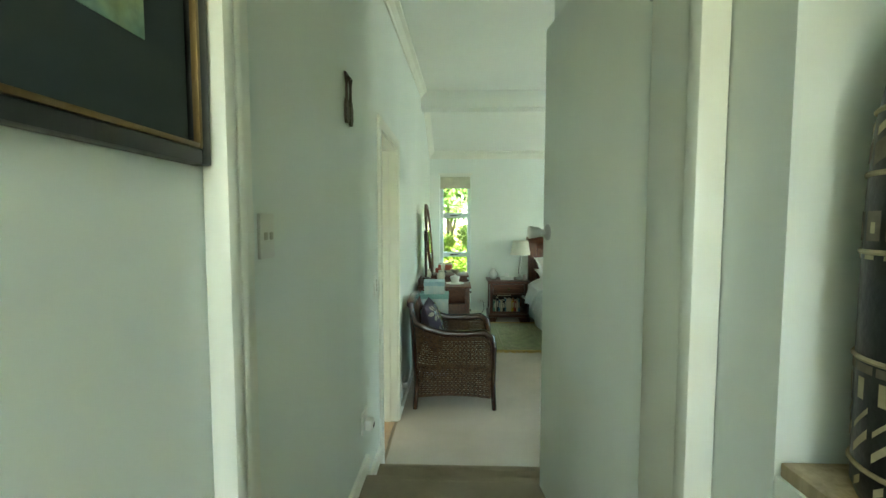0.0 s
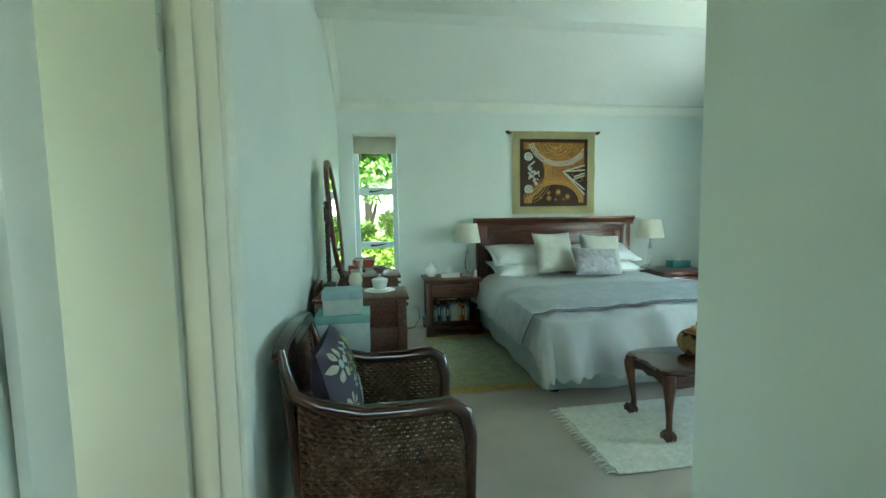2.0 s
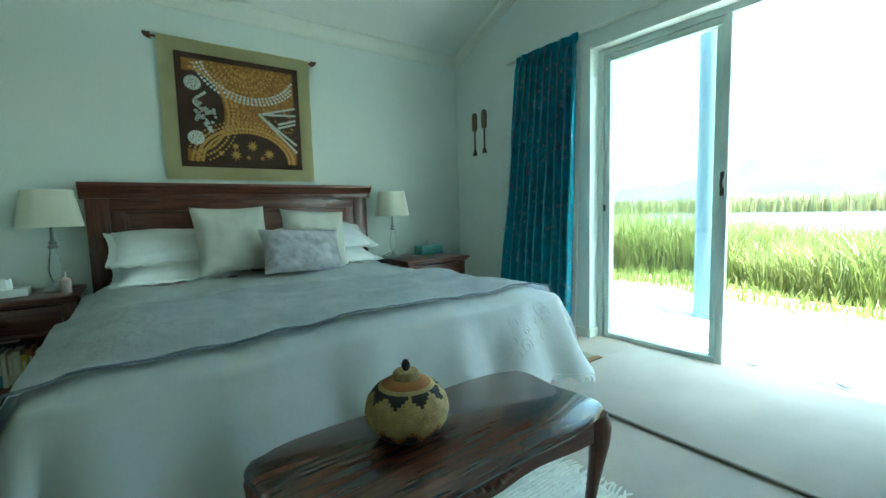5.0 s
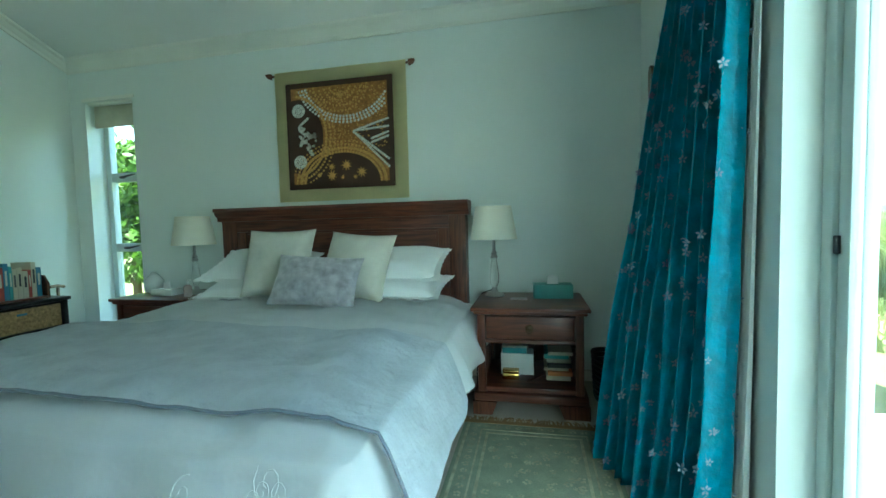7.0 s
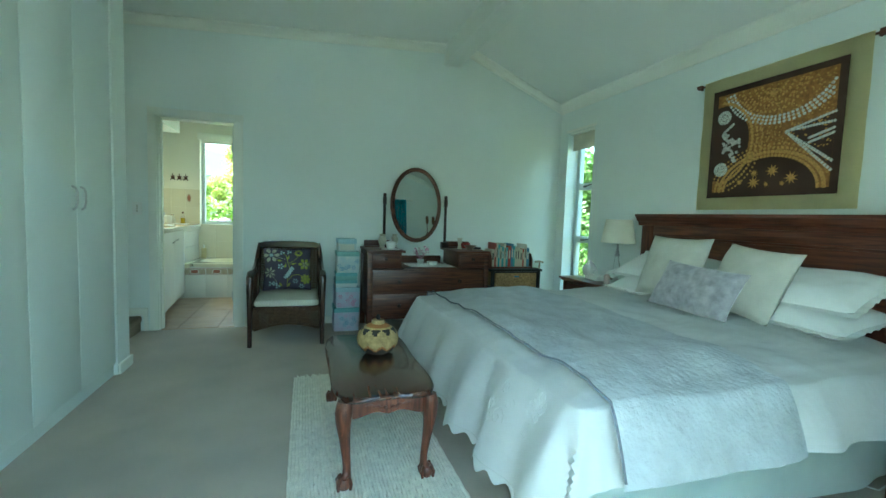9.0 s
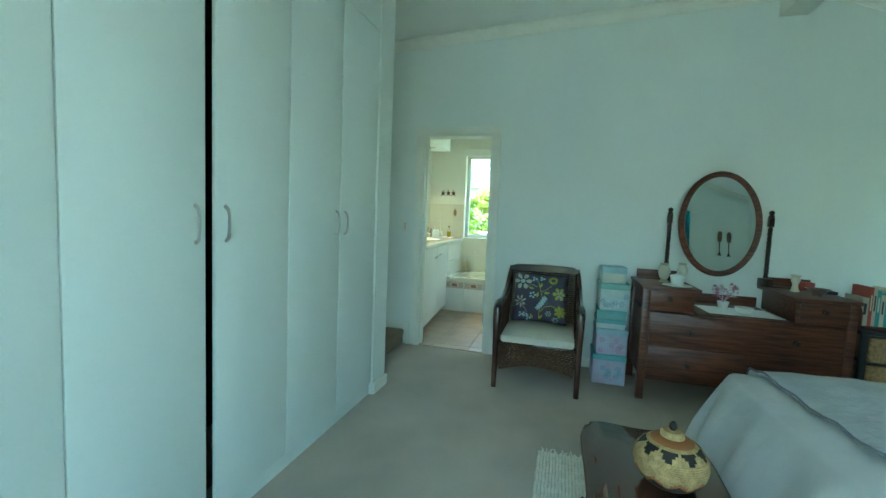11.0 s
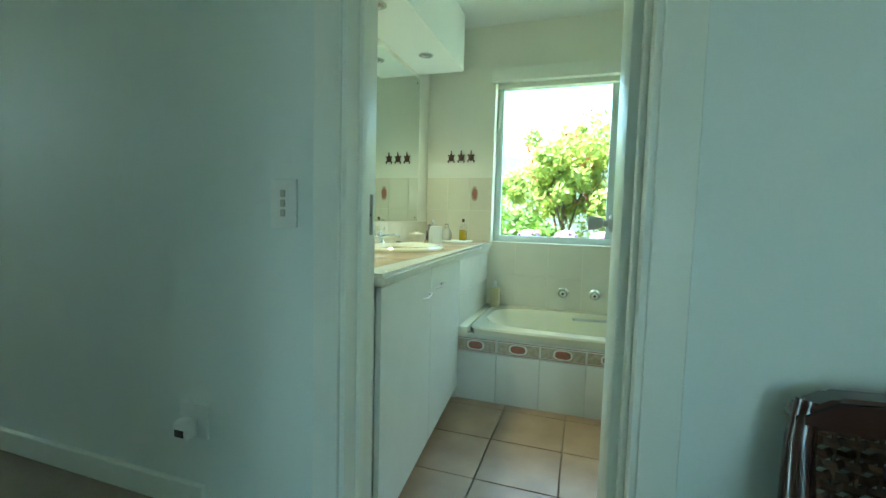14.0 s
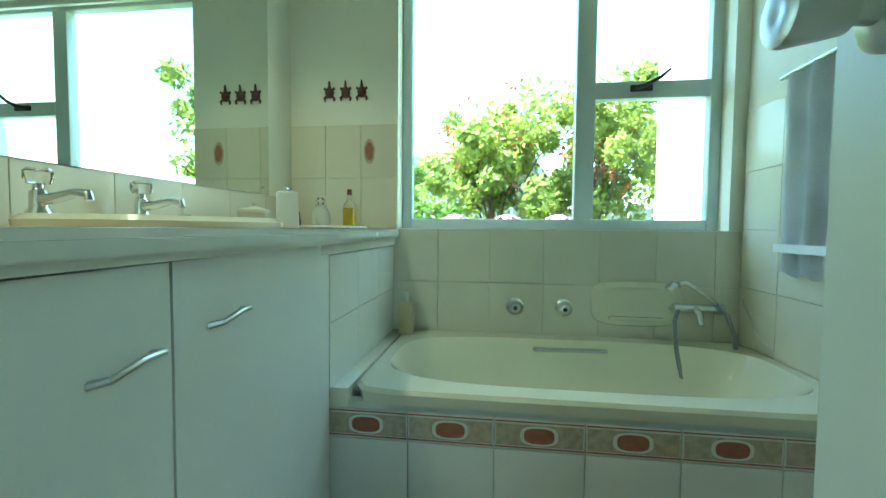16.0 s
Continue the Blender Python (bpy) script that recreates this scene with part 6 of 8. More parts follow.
# ---- curtains ----
TEAL = mat("teal_silk", (0.022, 0.40, 0.56), 0.42, var=0.16, scale=14, sheen=0.3, bump=0.5, bump_scale=35, bdist=0.01)
EMB = mat("embroidery", (0.44, 0.60, 0.66), 0.55, colour2=(0.26, 0.25, 0.42), scale=7)


def curtain(label, ya, yb, top, bot, x_top, x_bot, seed, folds=9, sweep=0.0):
    """A gathered curtain hanging from ya to yb along the east wall, its foot spread between bot's y values."""
    t = thing("curtain", label, "curtain", group="teal curtains")
    nu, nv = 220, 44
    def f(u, v):
        y = (ya + (yb - ya) * u) * v + (bot[0] + (bot[1] - bot[0]) * u) * (1 - v)
        am = (0.026 + 0.040 * (1 - v) ** 0.7)
        ph = 2 * math.pi * folds * (u + 0.03 * noise.noise((u * 4, v * 1.3, seed)))
        x_ = x_top * v + (x_bot[0] + (x_bot[1] - x_bot[0]) * u) * (1 - v) + am * math.sin(ph) + 0.03 * (1 - v) * noise.noise((u * 3, v * 2, seed + 3)) + 0.012 * noise.noise((u * 12, v * 5, seed))
        y += 0.012 * math.cos(ph * 2) + sweep * math.sin(math.pi * v) * (1 - v)
        z = top * v + 0.012 * (1 + math.sin(u * 20)) * (1 - v)
        if v > 0.955:
            x_ = x_top + 0.012 * math.sin(2 * math.pi * folds * 2.5 * u)
        return Vector((min(x_, XE - 0.012), y, z))
    bm = bmesh.new()
    g = [[bm.verts.new(f(i / nu, j / nv)) for i in range(nu + 1)] for j in range(nv + 1)]
    for j in range(nv):
        for i in range(nu):
            bm.faces.new((g[j][i], g[j][i + 1], g[j + 1][i + 1], g[j + 1][i]))
    bmesh.ops.solidify(bm, geom=list(bm.faces), thickness=0.003)
    part("drape", bm, TEAL, t, "teal silk drape with embroidered sprigs")
    r = random.Random(seed)
    bm = bmesh.new()
    for k in range(560):
        u, v = r.uniform(0.005, 0.99), r.uniform(0.01, 0.93)
        o = f(u, v)
        tu = (f(u + 0.004, v) - o).normalized()
        tv = (f(u, v + 0.004) - o).normalized()
        nr = tu.cross(tv).normalized()
        o += nr * 0.005
        sz = r.uniform(0.9, 1.5)
        for q in range(5):
            a = q * 1.257 + r.uniform(0, 0.5)
            bm.faces.new([bm.verts.new(o + (tu * math.cos(a + da) + tv * math.sin(a + da)) * rr * sz) for rr, da in ((0.002, 0), (0.009, -0.4), (0.015, 0), (0.009, 0.4))])
        a, prev = r.uniform(0, 6.28), None
        bend = r.choice((-0.4, 0.4))
        p = o.copy()
        for q in range(4):
            nx = p + (tu * 0.5 * math.cos(a) + tv * math.sin(a)) * 0.011
            bm.faces.new([bm.verts.new(c) for c in (p, nx, nx + tv * 0.004, p + tv * 0.004)])
            p, a = nx, a + bend
    part("embroidery", bm, EMB, t, "pale embroidered sprigs")
    return t


curtain("long teal silk curtain gathered beside the glass doors", 5.46, 4.84, 2.33, (5.38, 4.86), XE - 0.055, (XE - 0.40, XE - 0.13), 3, 9)
curtain("long teal silk curtain drawn back at the side window", 2.68, 2.25, 2.33, (2.90, 2.27), XE - 0.07, (XE - 0.22, XE - 0.12), 6, 8)
t = thing("curtain_lining", "cream curtain lining hanging behind the teal silk", "curtain lining")
bm = bmesh.new()
n = 24
for i in range(n):
    f0, f1 = i / n, (i + 1) / n
    bm.faces.new([bm.verts.new(c) for c in ((XE - 0.03 - 0.012 * math.sin(f0 * 20), 4.92 + 0.02 - f0 * 0.06, 0.02), (XE - 0.03 - 0.012 * math.sin(f1 * 20), 4.92 + 0.02 - f1 * 0.06, 0.02), (XE - 0.025, 4.86 - f1 * 0.04, 2.28), (XE - 0.025, 4.86 - f0 * 0.04, 2.28))])
part("lining", bm, LINEN, t)
single("curtain_track", bx(XE - 0.035, XE - 0.001, 2.27, 5.62, 2.315, 2.335, 0.003), TRIM, "slim white curtain track over the glass doors", "curtain track")

# ---- wardrobe ----
CUPB = mat("wardrobe_paint", (0.74, 0.81, 0.78), 0.42, var=0.012, scale=1.2, bump=0.02, bump_scale=30)
WD = [1.215 + 0.471 * k for k in range(8)]
setting("wardrobe_filler_east", bx(WD[-1] + 0.001, XE - 0.001, 2.0, YC, 0.08, 2.95), CUPB, "white wardrobe filler panel", "panel")
setting("wardrobe_plinth", bx(1.214, XE - 0.001, 1.99, YC - 0.015, 0.0, 0.08), CUPB, "white wardrobe plinth", "plinth")
# black sheet gives the door gap its shade by colour
setting("wardrobe_interior", bx(1.215, XE - 0.01, 1.44, 1.46, 0.0, 2.95), BLACKP, "black sheet standing for the shade inside the wardrobe", "wardrobe back")
for k in range(7):
    x0, x1 = WD[k] + 0.0025, WD[k + 1] - 0.0025
    if k in (2, 3):
        x0, x1 = (x0, x1 - 0.034) if k == 2 else (x0 + 0.008, x1)
    w = thing("wardrobe_door", "tall white painted flush wardrobe door", "wardrobe door", pose(x0, YC, 0), "built-in wardrobe doors")
    wd = x1 - x0
    part("lower_door", bx(0, wd, -0.018, 0, 0.085, 2.46, 0.002), CUPB, w)
    part("upper_door", bx(0, wd, -0.018, 0, 2.466, 2.93, 0.002), CUPB, w)
    xs = wd - 0.045 if k % 2 == 0 else 0.045
    bm = bmesh.new()
    tube(bm, [(xs, 0, 1.275), (xs + (0.004), 0.018, 1.265), (xs + 0.012 * (1 if k % 2 == 0 else -1) * 0 + 0.008, 0.028, 1.24), (xs + 0.008, 0.028, 1.19), (xs + 0.002, 0.018, 1.155), (xs - 0.004, 0, 1.145)], [0.008, 0.006, 0.0055, 0.0055, 0.006, 0.008], 8)
    part("handle", bm, STEEL, w, "brushed steel bow handle")

# ---- bathroom fittings ----
TILE_C = mat("cream_tile", (0.74, 0.71, 0.57), 0.18, var=0.03, scale=3, island=0.05)
TILE_W = mat("white_tile", (0.78, 0.78, 0.72), 0.18, var=0.02, scale=3, island=0.04)
ACRYL = mat("cream_acrylic", (0.78, 0.76, 0.59), 0.12, var=0.01, coat=0.5)
COUNTER = mat("counter_tile", (0.56, 0.44, 0.30), 0.22, colour2=(0.48, 0.36, 0.24), scale=4, island=0.06)
CAB = mat("cabinet_white", (0.81, 0.83, 0.80), 0.35, var=0.01)
NOSE = mat("counter_edge", (0.74, 0.74, 0.66), 0.25)

CT, CF = 0.952, 1.94
van = thing("vanity_unit", "white bathroom vanity unit with flush doors", "vanity unit")
part("plinth", bx(-1.62, -0.303, 1.36, 1.80, -0.012, 0.08), CAB, van)
bm = bmesh.new()
prism(bm, [(-1.62, 1.36), (-0.305, 1.36), (-0.305, 1.980), (-1.62, 1.864)], "z", 0.08, 0.873)
part("carcass", bm, CAB, van)
def van_y(x):
    """The slightly splayed front of the vanity."""
    return 1.888 + (x + 1.615) * 0.0895


for x0, x1, hx, hz in ((-1.615, -0.928, -1.06, 0.815), (-0.922, -0.308, -0.84, 0.80)):
    bm = bmesh.new()
    prism(bm, [(x0, van_y(x0) - 0.02), (x1, van_y(x1) - 0.02), (x1, van_y(x1)), (x0, van_y(x0))], "z", 0.085, 0.906)
    dd = part("door", bm, CAB, van)
    bm = bmesh.new()
    hy = van_y(hx)
    tube(bm, [(hx - 0.045, hy - 0.004, hz - 0.010), (hx - 0.04, hy + 0.018, hz - 0.004), (hx, hy + 0.029, hz), (hx + 0.04, hy + 0.024, hz - 0.012), (hx + 0.048, hy + 0.002, hz - 0.017)], [0.006, 0.005, 0.005, 0.005, 0.006], 8)
    part("handle", bm, STEEL, dd, "chrome bow handle")
wt = thing("vanity_worktop", "tiled bathroom worktop with a rounded white edge", "worktop")
part("slab", bx(-2.438, -0.303, 1.352, 1.894, 0.875, CT - 0.009), NOSE, wt)
bm = bmesh.new()
prism(bm, [(-2.438, 1.895), (-0.303, 1.895), (-0.303, 2.017), (-2.438, 1.91)], "z", 0.910, CT + 0.001)
bmesh.ops.bevel(bm, geom=[e for e in bm.edges if abs(e.verts[0].co.z - e.verts[1].co.z) < 0.001], offset=0.012, segments=2, affect="EDGES")
part("edge", bm, NOSE, wt, "rounded white front edge")
for k in range(7):
    for j in range(2):
        x0 = -2.43 + k * 0.325
        part("tile", bx(x0 + 0.002, min(x0 + 0.323, -0.305), 1.354 + j * 0.274, 1.354 + j * 0.274 + 0.271, CT - 0.009, CT, 0.001), COUNTER, wt)

# basin
bas = thing("basin", "cream oval inset basin", "basin", pose(-1.32, 1.62, CT))
bm = bmesh.new()
rings = []
for su, sv, z in ((0.29, 0.235, 0.0), (0.292, 0.237, 0.014), (0.28, 0.225, 0.024), (0.25, 0.19, 0.022), (0.235, 0.175, 0.008), (0.20, 0.145, -0.05)):
    rings.append([bm.verts.new((su * math.cos(2 * math.pi * i / 40), sv * math.sin(2 * math.pi * i / 40) - (0.02 if su < 0.26 else 0) * -1, z)) for i in range(40)])
for a, b in zip(rings, rings[1:]):
    for i in range(40):
        bm.faces.new((a[i], a[(i + 1) % 40], b[(i + 1) % 40], b[i]))
bm.faces.new(rings[-1])
part("bowl", bm, ACRYL, bas)
for x_ in (-1.44, -1.18):
    t = thing("basin_tap", "chrome pillar tap with a clear faceted head", "tap", pose(x_, 1.43, CT), "basin taps")
    bm = bmesh.new()
    lathe(bm, [(0, 0.02), (0.024, 0.02), (0.024, 0.03), (0.017, 0.04), (0.016, 0.075), (0.01, 0.08), (0.01, 0.09), (0, 0.09)], seg=18)
    tube(bm, [(0, 0, 0.055), (0, 0.04, 0.06), (0, 0.085, 0.07), (0, 0.12, 0.068), (0, 0.122, 0.055)], [0.014, 0.012, 0.010, 0.010, 0.009], 10)
    part("spout", bm, CHROME, t)
    bm = bmesh.new()
    lathe(bm, [(0, 0.09), (0.02, 0.09), (0.025, 0.10), (0.025, 0.118), (0.018, 0.124), (0, 0.124)], seg=8)
    part("tap_head", bm, glass_mat("tap_acrylic"), t, "clear faceted acrylic head")
single("basin_plug", bx(-1.47, -1.44, 1.53, 1.56, CT + 0.026, CT + 0.034, 0.004), BLACKP, "black rubber basin plug on the rim", "plug")

# mirror above the splashback
mm = thing("bathroom_mirror", "wide frameless wall mirror above the worktop", "mirror")
part("mirror_glass", bx(-2.21, -0.30, BS + 0.004, BS + 0.010, 1.10, 2.18), MIRROR, mm, smooth=False)
for x_ in (-2.16, -0.40):
    for z_ in (1.13, 2.14):
        bm = bmesh.new()
        cyl(bm, (x_, BS + 0.010, z_), 0.007, 0.004, 12, axis="y")
        part("screw_cap", bm, CHROME, mm)

# bath
tub = thing("bathtub", "cream acrylic bathtub set behind a tiled front", "bathtub")
TX0, TX1, TY0, TY1, TZ = -2.425, -1.64, 1.905, 3.465, 0.46
bm = bmesh.new()
n = 64
cxm, cym = (TX0 + TX1) / 2, (TY0 + TY1) / 2 + 0.02
def ring(sx, sy, z, ex):
    out = []
    for i in range(n):
        a = 2 * math.pi * i / n
        c, s_ = math.cos(a), math.sin(a)
        k = (abs(c) ** ex + abs(s_) ** ex) ** (-1 / ex)
        out.append(bm.verts.new((cxm + sx * k * c, cym + sy * k * s_, z)))
    return out
hx, hy = (TX1 - TX0) / 2, (TY1 - TY0) / 2 - 0.02
rr_ = [ring(hx, hy + 0.0, TZ - 0.045, 14), ring(hx + 0.004, hy + 0.004, TZ - 0.012, 14), ring(hx - 0.006, hy - 0.006, TZ, 14), ring(hx - 0.085, hy - 0.05, TZ, 3.6), ring(hx - 0.105, hy - 0.075, TZ - 0.03, 3.6), ring(hx - 0.17, hy - 0.25, 0.10, 2.8), ring(hx - 0.25, hy - 0.36, 0.07, 2.8)]
for a, b in zip(rr_, rr_[1:]):
    for i in range(n):
        bm.faces.new((a[i], a[(i + 1) % n], b[(i + 1) % n], b[i]))
bm.faces.new(rr_[-1])
part("shell", bm, ACRYL, tub)
bm = bmesh.new()
tube(bm, [(-2.33, 2.56, 0.415), (-2.27, 2.57, 0.43), (-2.27, 2.86, 0.435), (-2.33, 2.87, 0.42)], 0.010, 8)
part("grab_handle", bm, STEEL, tub, "brushed steel grab handle")
part("front_backing", bx(TX1 - 0.05, TX1 - 0.012, 1.86, TY1, -0.012, TZ - 0.045), NOSE, tub)
part("filler", bx(TX0 - 0.01, TX1 - 0.01, 1.86, TY0 + 0.03, 0.0, TZ - 0.004, 0.004), ACRYL, tub)

# border tile with an oval medallion
MARB = mat("border_marble", (0.56, 0.50, 0.38), 0.25, colour2=(0.40, 0.33, 0.24), scale=45)
ROSE = mat("rose_medallion", (0.38, 0.15, 0.09), 0.3, colour2=(0.28, 0.11, 0.07), scale=40)
y = 1.865
k = 0
TW = 0.262
while y < TY1 - 0.05:
    y1 = min(y + TW, TY1)
    bt = part("border_tile", bx(TX1 - 0.012, TX1, y + 0.0015, y1 - 0.0015, 0.305, 0.395, 0.001), TILE_W, tub)
    bm = bx(TX1, TX1 + 0.001, y + 0.006, y1 - 0.006, 0.318, 0.382)
    part("marbled_band", bm, MARB, bt)
    bm = bmesh.new()
    for zz in (0.311, 0.388):
        box(bm, TX1, TX1 + 0.0012, y + 0.003, y1 - 0.003, zz, zz + 0.004)
    part("pink_line", bm, ROSE, bt)
    yc = y + TW / 2
    for s_, dx, m_ in ((1.0, 0.0018, TILE_W), (0.8, 0.0026, ROSE)):
        bm = bmesh.new()
        ring_ = []
        for i in range(24):
            a = 2 * math.pi * i / 24
            c, s2 = math.cos(a), math.sin(a)
            kk = (abs(c) ** 3 + abs(s2) ** 3) ** (-1 / 3)
            ring_.append(bm.verts.new((TX1 + dx, yc + 0.055 * s_ * kk * c, 0.35 + 0.029 * s_ * kk * s2)))
        bm.faces.new(ring_)
        ext = bmesh.ops.extrude_face_region(bm, geom=list(bm.faces))
        bmesh.ops.translate(bm, vec=(-0.0016, 0, 0), verts=[v for v in ext["geom"] if isinstance(v, bmesh.types.BMVert)])
        part("medallion", bm, m_, bt)
    part("front_tile", bx(TX1 - 0.012, TX1, y + 0.0015, y1 - 0.0015, -0.010, 0.302, 0.001), TILE_W, tub)
    y += TW

# taps, soap tray, shower over the bath
for y_ in (2.475, 2.70):
    t = thing("bath_tap", "round chrome bath tap on the tiled wall", "tap", pose(BX + 0.012, y_, 0.59, 0, 90, 0), "bath taps")
    bm = bmesh.new()
    lathe(bm, [(0, 0), (0.042, 0), (0.042, 0.006), (0.03, 0.016), (0.022, 0.03), (0.022, 0.05), (0.012, 0.056), (0, 0.056)], seg=24)
    part("knob", bm, CHROME, t)
    bm = bmesh.new()
    lathe(bm, [(0, 0.0565), (0.010, 0.0565), (0.008, 0.058), (0, 0.058)], seg=12)
    part("index", bm, BLACKP, t)
t = thing("soap_tray", "cream ceramic recessed soap tray", "soap tray")
bm = bmesh.new()
for k_, (sy, sz, dx) in enumerate(((0.20, 0.105, 0.012), (0.195, 0.10, 0.024), (0.165, 0.075, 0.026), (0.15, 0.06, 0.014))):
    rg_ = []
    for i in range(36):
        a = 2 * math.pi * i / 36
        c, s_ = math.cos(a), math.sin(a)
        kk = (abs(c) ** 4 + abs(s_) ** 4) ** -0.25
        rg_.append(bm.verts.new((BX + dx, 3.02 + sy * kk * c, 0.62 + sz * kk * s_)))
    if k_:
        for i in range(36):
            bm.faces.new((prev_[i], prev_[(i + 1) % 36], rg_[(i + 1) % 36], rg_[i]))
    prev_ = rg_
bm.faces.new(prev_)
part("tray", bm, ACRYL, t)
part("lip", bx(BX + 0.012, BX + 0.05, 2.9, 3.14, 0.545, 0.56, 0.006), ACRYL, t)
sh = thing("hand_shower", "chrome bath mixer with a hand shower and hose", "shower mixer", pose(BX + 0.012, 3.26, 0.61))
bm = bmesh.new()
tube(bm, [(0.03, -0.09, 0.0), (0.03, 0.09, 0.0)], 0.020, 12)
for y_ in (-0.09, 0.09):
    lathe(bm, [(0, -0.03), (0.024, -0.03), (0.024, 0.0), (0, 0.02)], m=Matrix.Translation((0.03, y_, 0)) @ Matrix.Rotation(math.pi / 2, 4, "X"), seg=14)
tube(bm, [(0.03, 0, 0), (0.08, 0, -0.02), (0.10, 0, -0.06)], [0.018, 0.016, 0.013], 10)
part("mixer_body", bm, CHROME, sh)
bm = bmesh.new()
tube(bm, [(0.04, 0.09, 0.02), (0.06, 0.03, 0.07), (0.07, -0.06, 0.12), (0.08, -0.09, 0.11)], [0.009, 0.010, 0.012, 0.014], 10)
lathe(bm, [(0, 0), (0.028, 0.0), (0.024, 0.02), (0, 0.03)], m=Matrix.Translation((0.10, -0.12, 0.10)) @ Matrix.Rotation(radians(50), 4, "X"), seg=16)
part("shower_head", bm, CHROME, sh)
bm = bmesh.new()
tube(bm, [(0.04, -0.07, 0.0), (0.08, -0.10, -0.05), (0.12, -0.105, -0.16), (0.15, -0.095, -0.27), (0.16, -0.045, -0.35), (0.165, 0.02, -0.37), (0.16, 0.085, -0.34), (0.15, 0.125, -0.24), (0.12, 0.125, -0.10), (0.08, 0.11, -0.01), (0.05, 0.09, 0.02)], 0.0095, 8)
part("hose", bm, mat("hose_steel", (0.30, 0.31, 0.31), 0.35, metal=0.8), sh, "ribbed steel shower hose")
bm = bmesh.new()
tube(bm, [(BX + 0.05, 3.45, 0.66), (BX + 0.15, 3.46, 0.52), (BX + 0.3, 3.463, 0.48)], 0.002, 5)
single("plug_chain", bm, STEEL, "thin plug chain hanging over the bath", "chain")

# towel on the north wall
t = thing("hand_towel", "white cotton towel hung on the bathroom wall", "towel")
bm = bmesh.new()
n, mrows = 26, 14
g = [[bm.verts.new((-2.11 + 0.42 * i / n, BN - 0.045 - 0.012 * math.sin(i * 0.9) - 0.01 * noise.noise((i * 0.3, j * 0.3, 2)), 0.80 + 0.72 * j / mrows + (0.01 * math.sin(i) if j == 0 else 0))) for i in range(n + 1)] for j in range(mrows + 1)]
for j in range(mrows):
    for i in range(n):
        bm.faces.new((g[j][i], g[j][i + 1], g[j + 1][i + 1], g[j + 1][i]))
bmesh.ops.solidify(bm, geom=list(bm.faces), thickness=0.012)
part("cloth", bm, mat("terry", (0.78, 0.80, 0.80), 0.95, bump=0.8, bump_scale=300, sheen=0.4), t)
part("woven_band", bx(-2.105, -1.695, BN - 0.074, BN - 0.070, 0.88, 0.91), LINEN, t)
bm = bmesh.new()
tube(bm, [(-2.15, BN - 0.045, 1.52), (-1.65, BN - 0.045, 1.52)], 0.008, 8)
for x_ in (-2.13, -1.67):
    tube(bm, [(x_, BN, 1.52), (x_, BN - 0.045, 1.52)], 0.009, 8)
part("towel_rail", bm, CHROME, t)

# turtles, medallion tile, bottles
TURT = mat("carved_turtle", (0.055, 0.022, 0.014), 0.5, colour2=(0.12, 0.06, 0.04), scale=80)
for y_ in (1.555, 1.638, 1.72):
    t = thing("turtle_ornament", "small dark carved turtle hung on the wall", "wall ornament", pose(BX + 0.003, y_, 1.62), "turtle ornaments")
    bm = bmesh.new()
    lathe(bm, [(0.022, 0), (0.021, 0.008), (0.012, 0.015), (0, 0.017)], m=Matrix.Rotation(math.pi / 2, 4, "Y") @ Matrix.Diagonal((1.25, 1.0, 1, 1)), seg=16)
    part("shell", bm, TURT, t)
    bm = bmesh.new()
    tube(bm, [(0.005, 0, 0.02), (0.008, 0, 0.055)], [0.008, 0.004], 8)
    part("head", bm, TURT, t)
    for sy in (-1, 1):
        for z0, z1 in ((0.012, 0.024), (-0.016, -0.042)):
            bm = bmesh.new()
            tube(bm, [(0.004, sy * 0.012, z0), (0.005, sy * 0.026, (z0 + z1) / 2), (0.004, sy * 0.022, z1)], [0.007, 0.006, 0.004], 6)
            part("flipper", bm, TURT, t)

CREAMB = mat("cream_bottle", (0.62, 0.54, 0.30), 0.3)
t = thing("shampoo_bottle", "amber plastic bottle with a cap on the bath rim", "bottle", pose(-2.33, 1.97, TZ))
part("body", bx(-0.025, 0.025, -0.035, 0.035, 0, 0.15, 0.012), CREAMB, t)
bm = bmesh.new()
cyl(bm, (0, 0, 0.15), 0.013, 0.045, 12)
part("cap", bm, WHITEP, t)
t = thing("soap_dispenser", "clear soap dispenser with a steel pump", "soap dispenser", pose(-2.02, 1.56, CT))
bm = bmesh.new()
lathe(bm, [(0, 0), (0.03, 0), (0.032, 0.01), (0.03, 0.09), (0.015, 0.11), (0, 0.11)], seg=18)
part("body", bm, WHITEP, t)
bm = bmesh.new()
cyl(bm, (0, 0, 0.11), 0.009, 0.045, 10)
box(bm, -0.006, 0.04, -0.006, 0.006, 0.15, 0.16, 0.002)
part("pump", bm, STEEL, t)
t = thing("ceramic_tumbler", "white square ceramic tumbler printed with a grey bird", "tumbler", pose(-1.80, 1.66, CT, 0, 0, 30))
part("body", bx(-0.05, 0.05, -0.035, 0.035, 0, 0.125, 0.008), WHITEP, t)
bm = bmesh.new()
for a, b, c, d_ in ((-0.018, 0.0, 0.05, 0.056), (-0.004, 0.02, 0.056, 0.075), (0.0, 0.004, 0.025, 0.05), (-0.012, 0.018, 0.022, 0.025)):
    box(bm, a, b, 0.0352, 0.0358, c, d_)
part("printed_bird", bm, mat("grey_print", (0.3, 0.32, 0.32), 0.6), t)
t = thing("trinket_pot", "small cream lidded pot with a ribbon", "pot", pose(-1.86, 1.50, CT))
bm = bmesh.new()
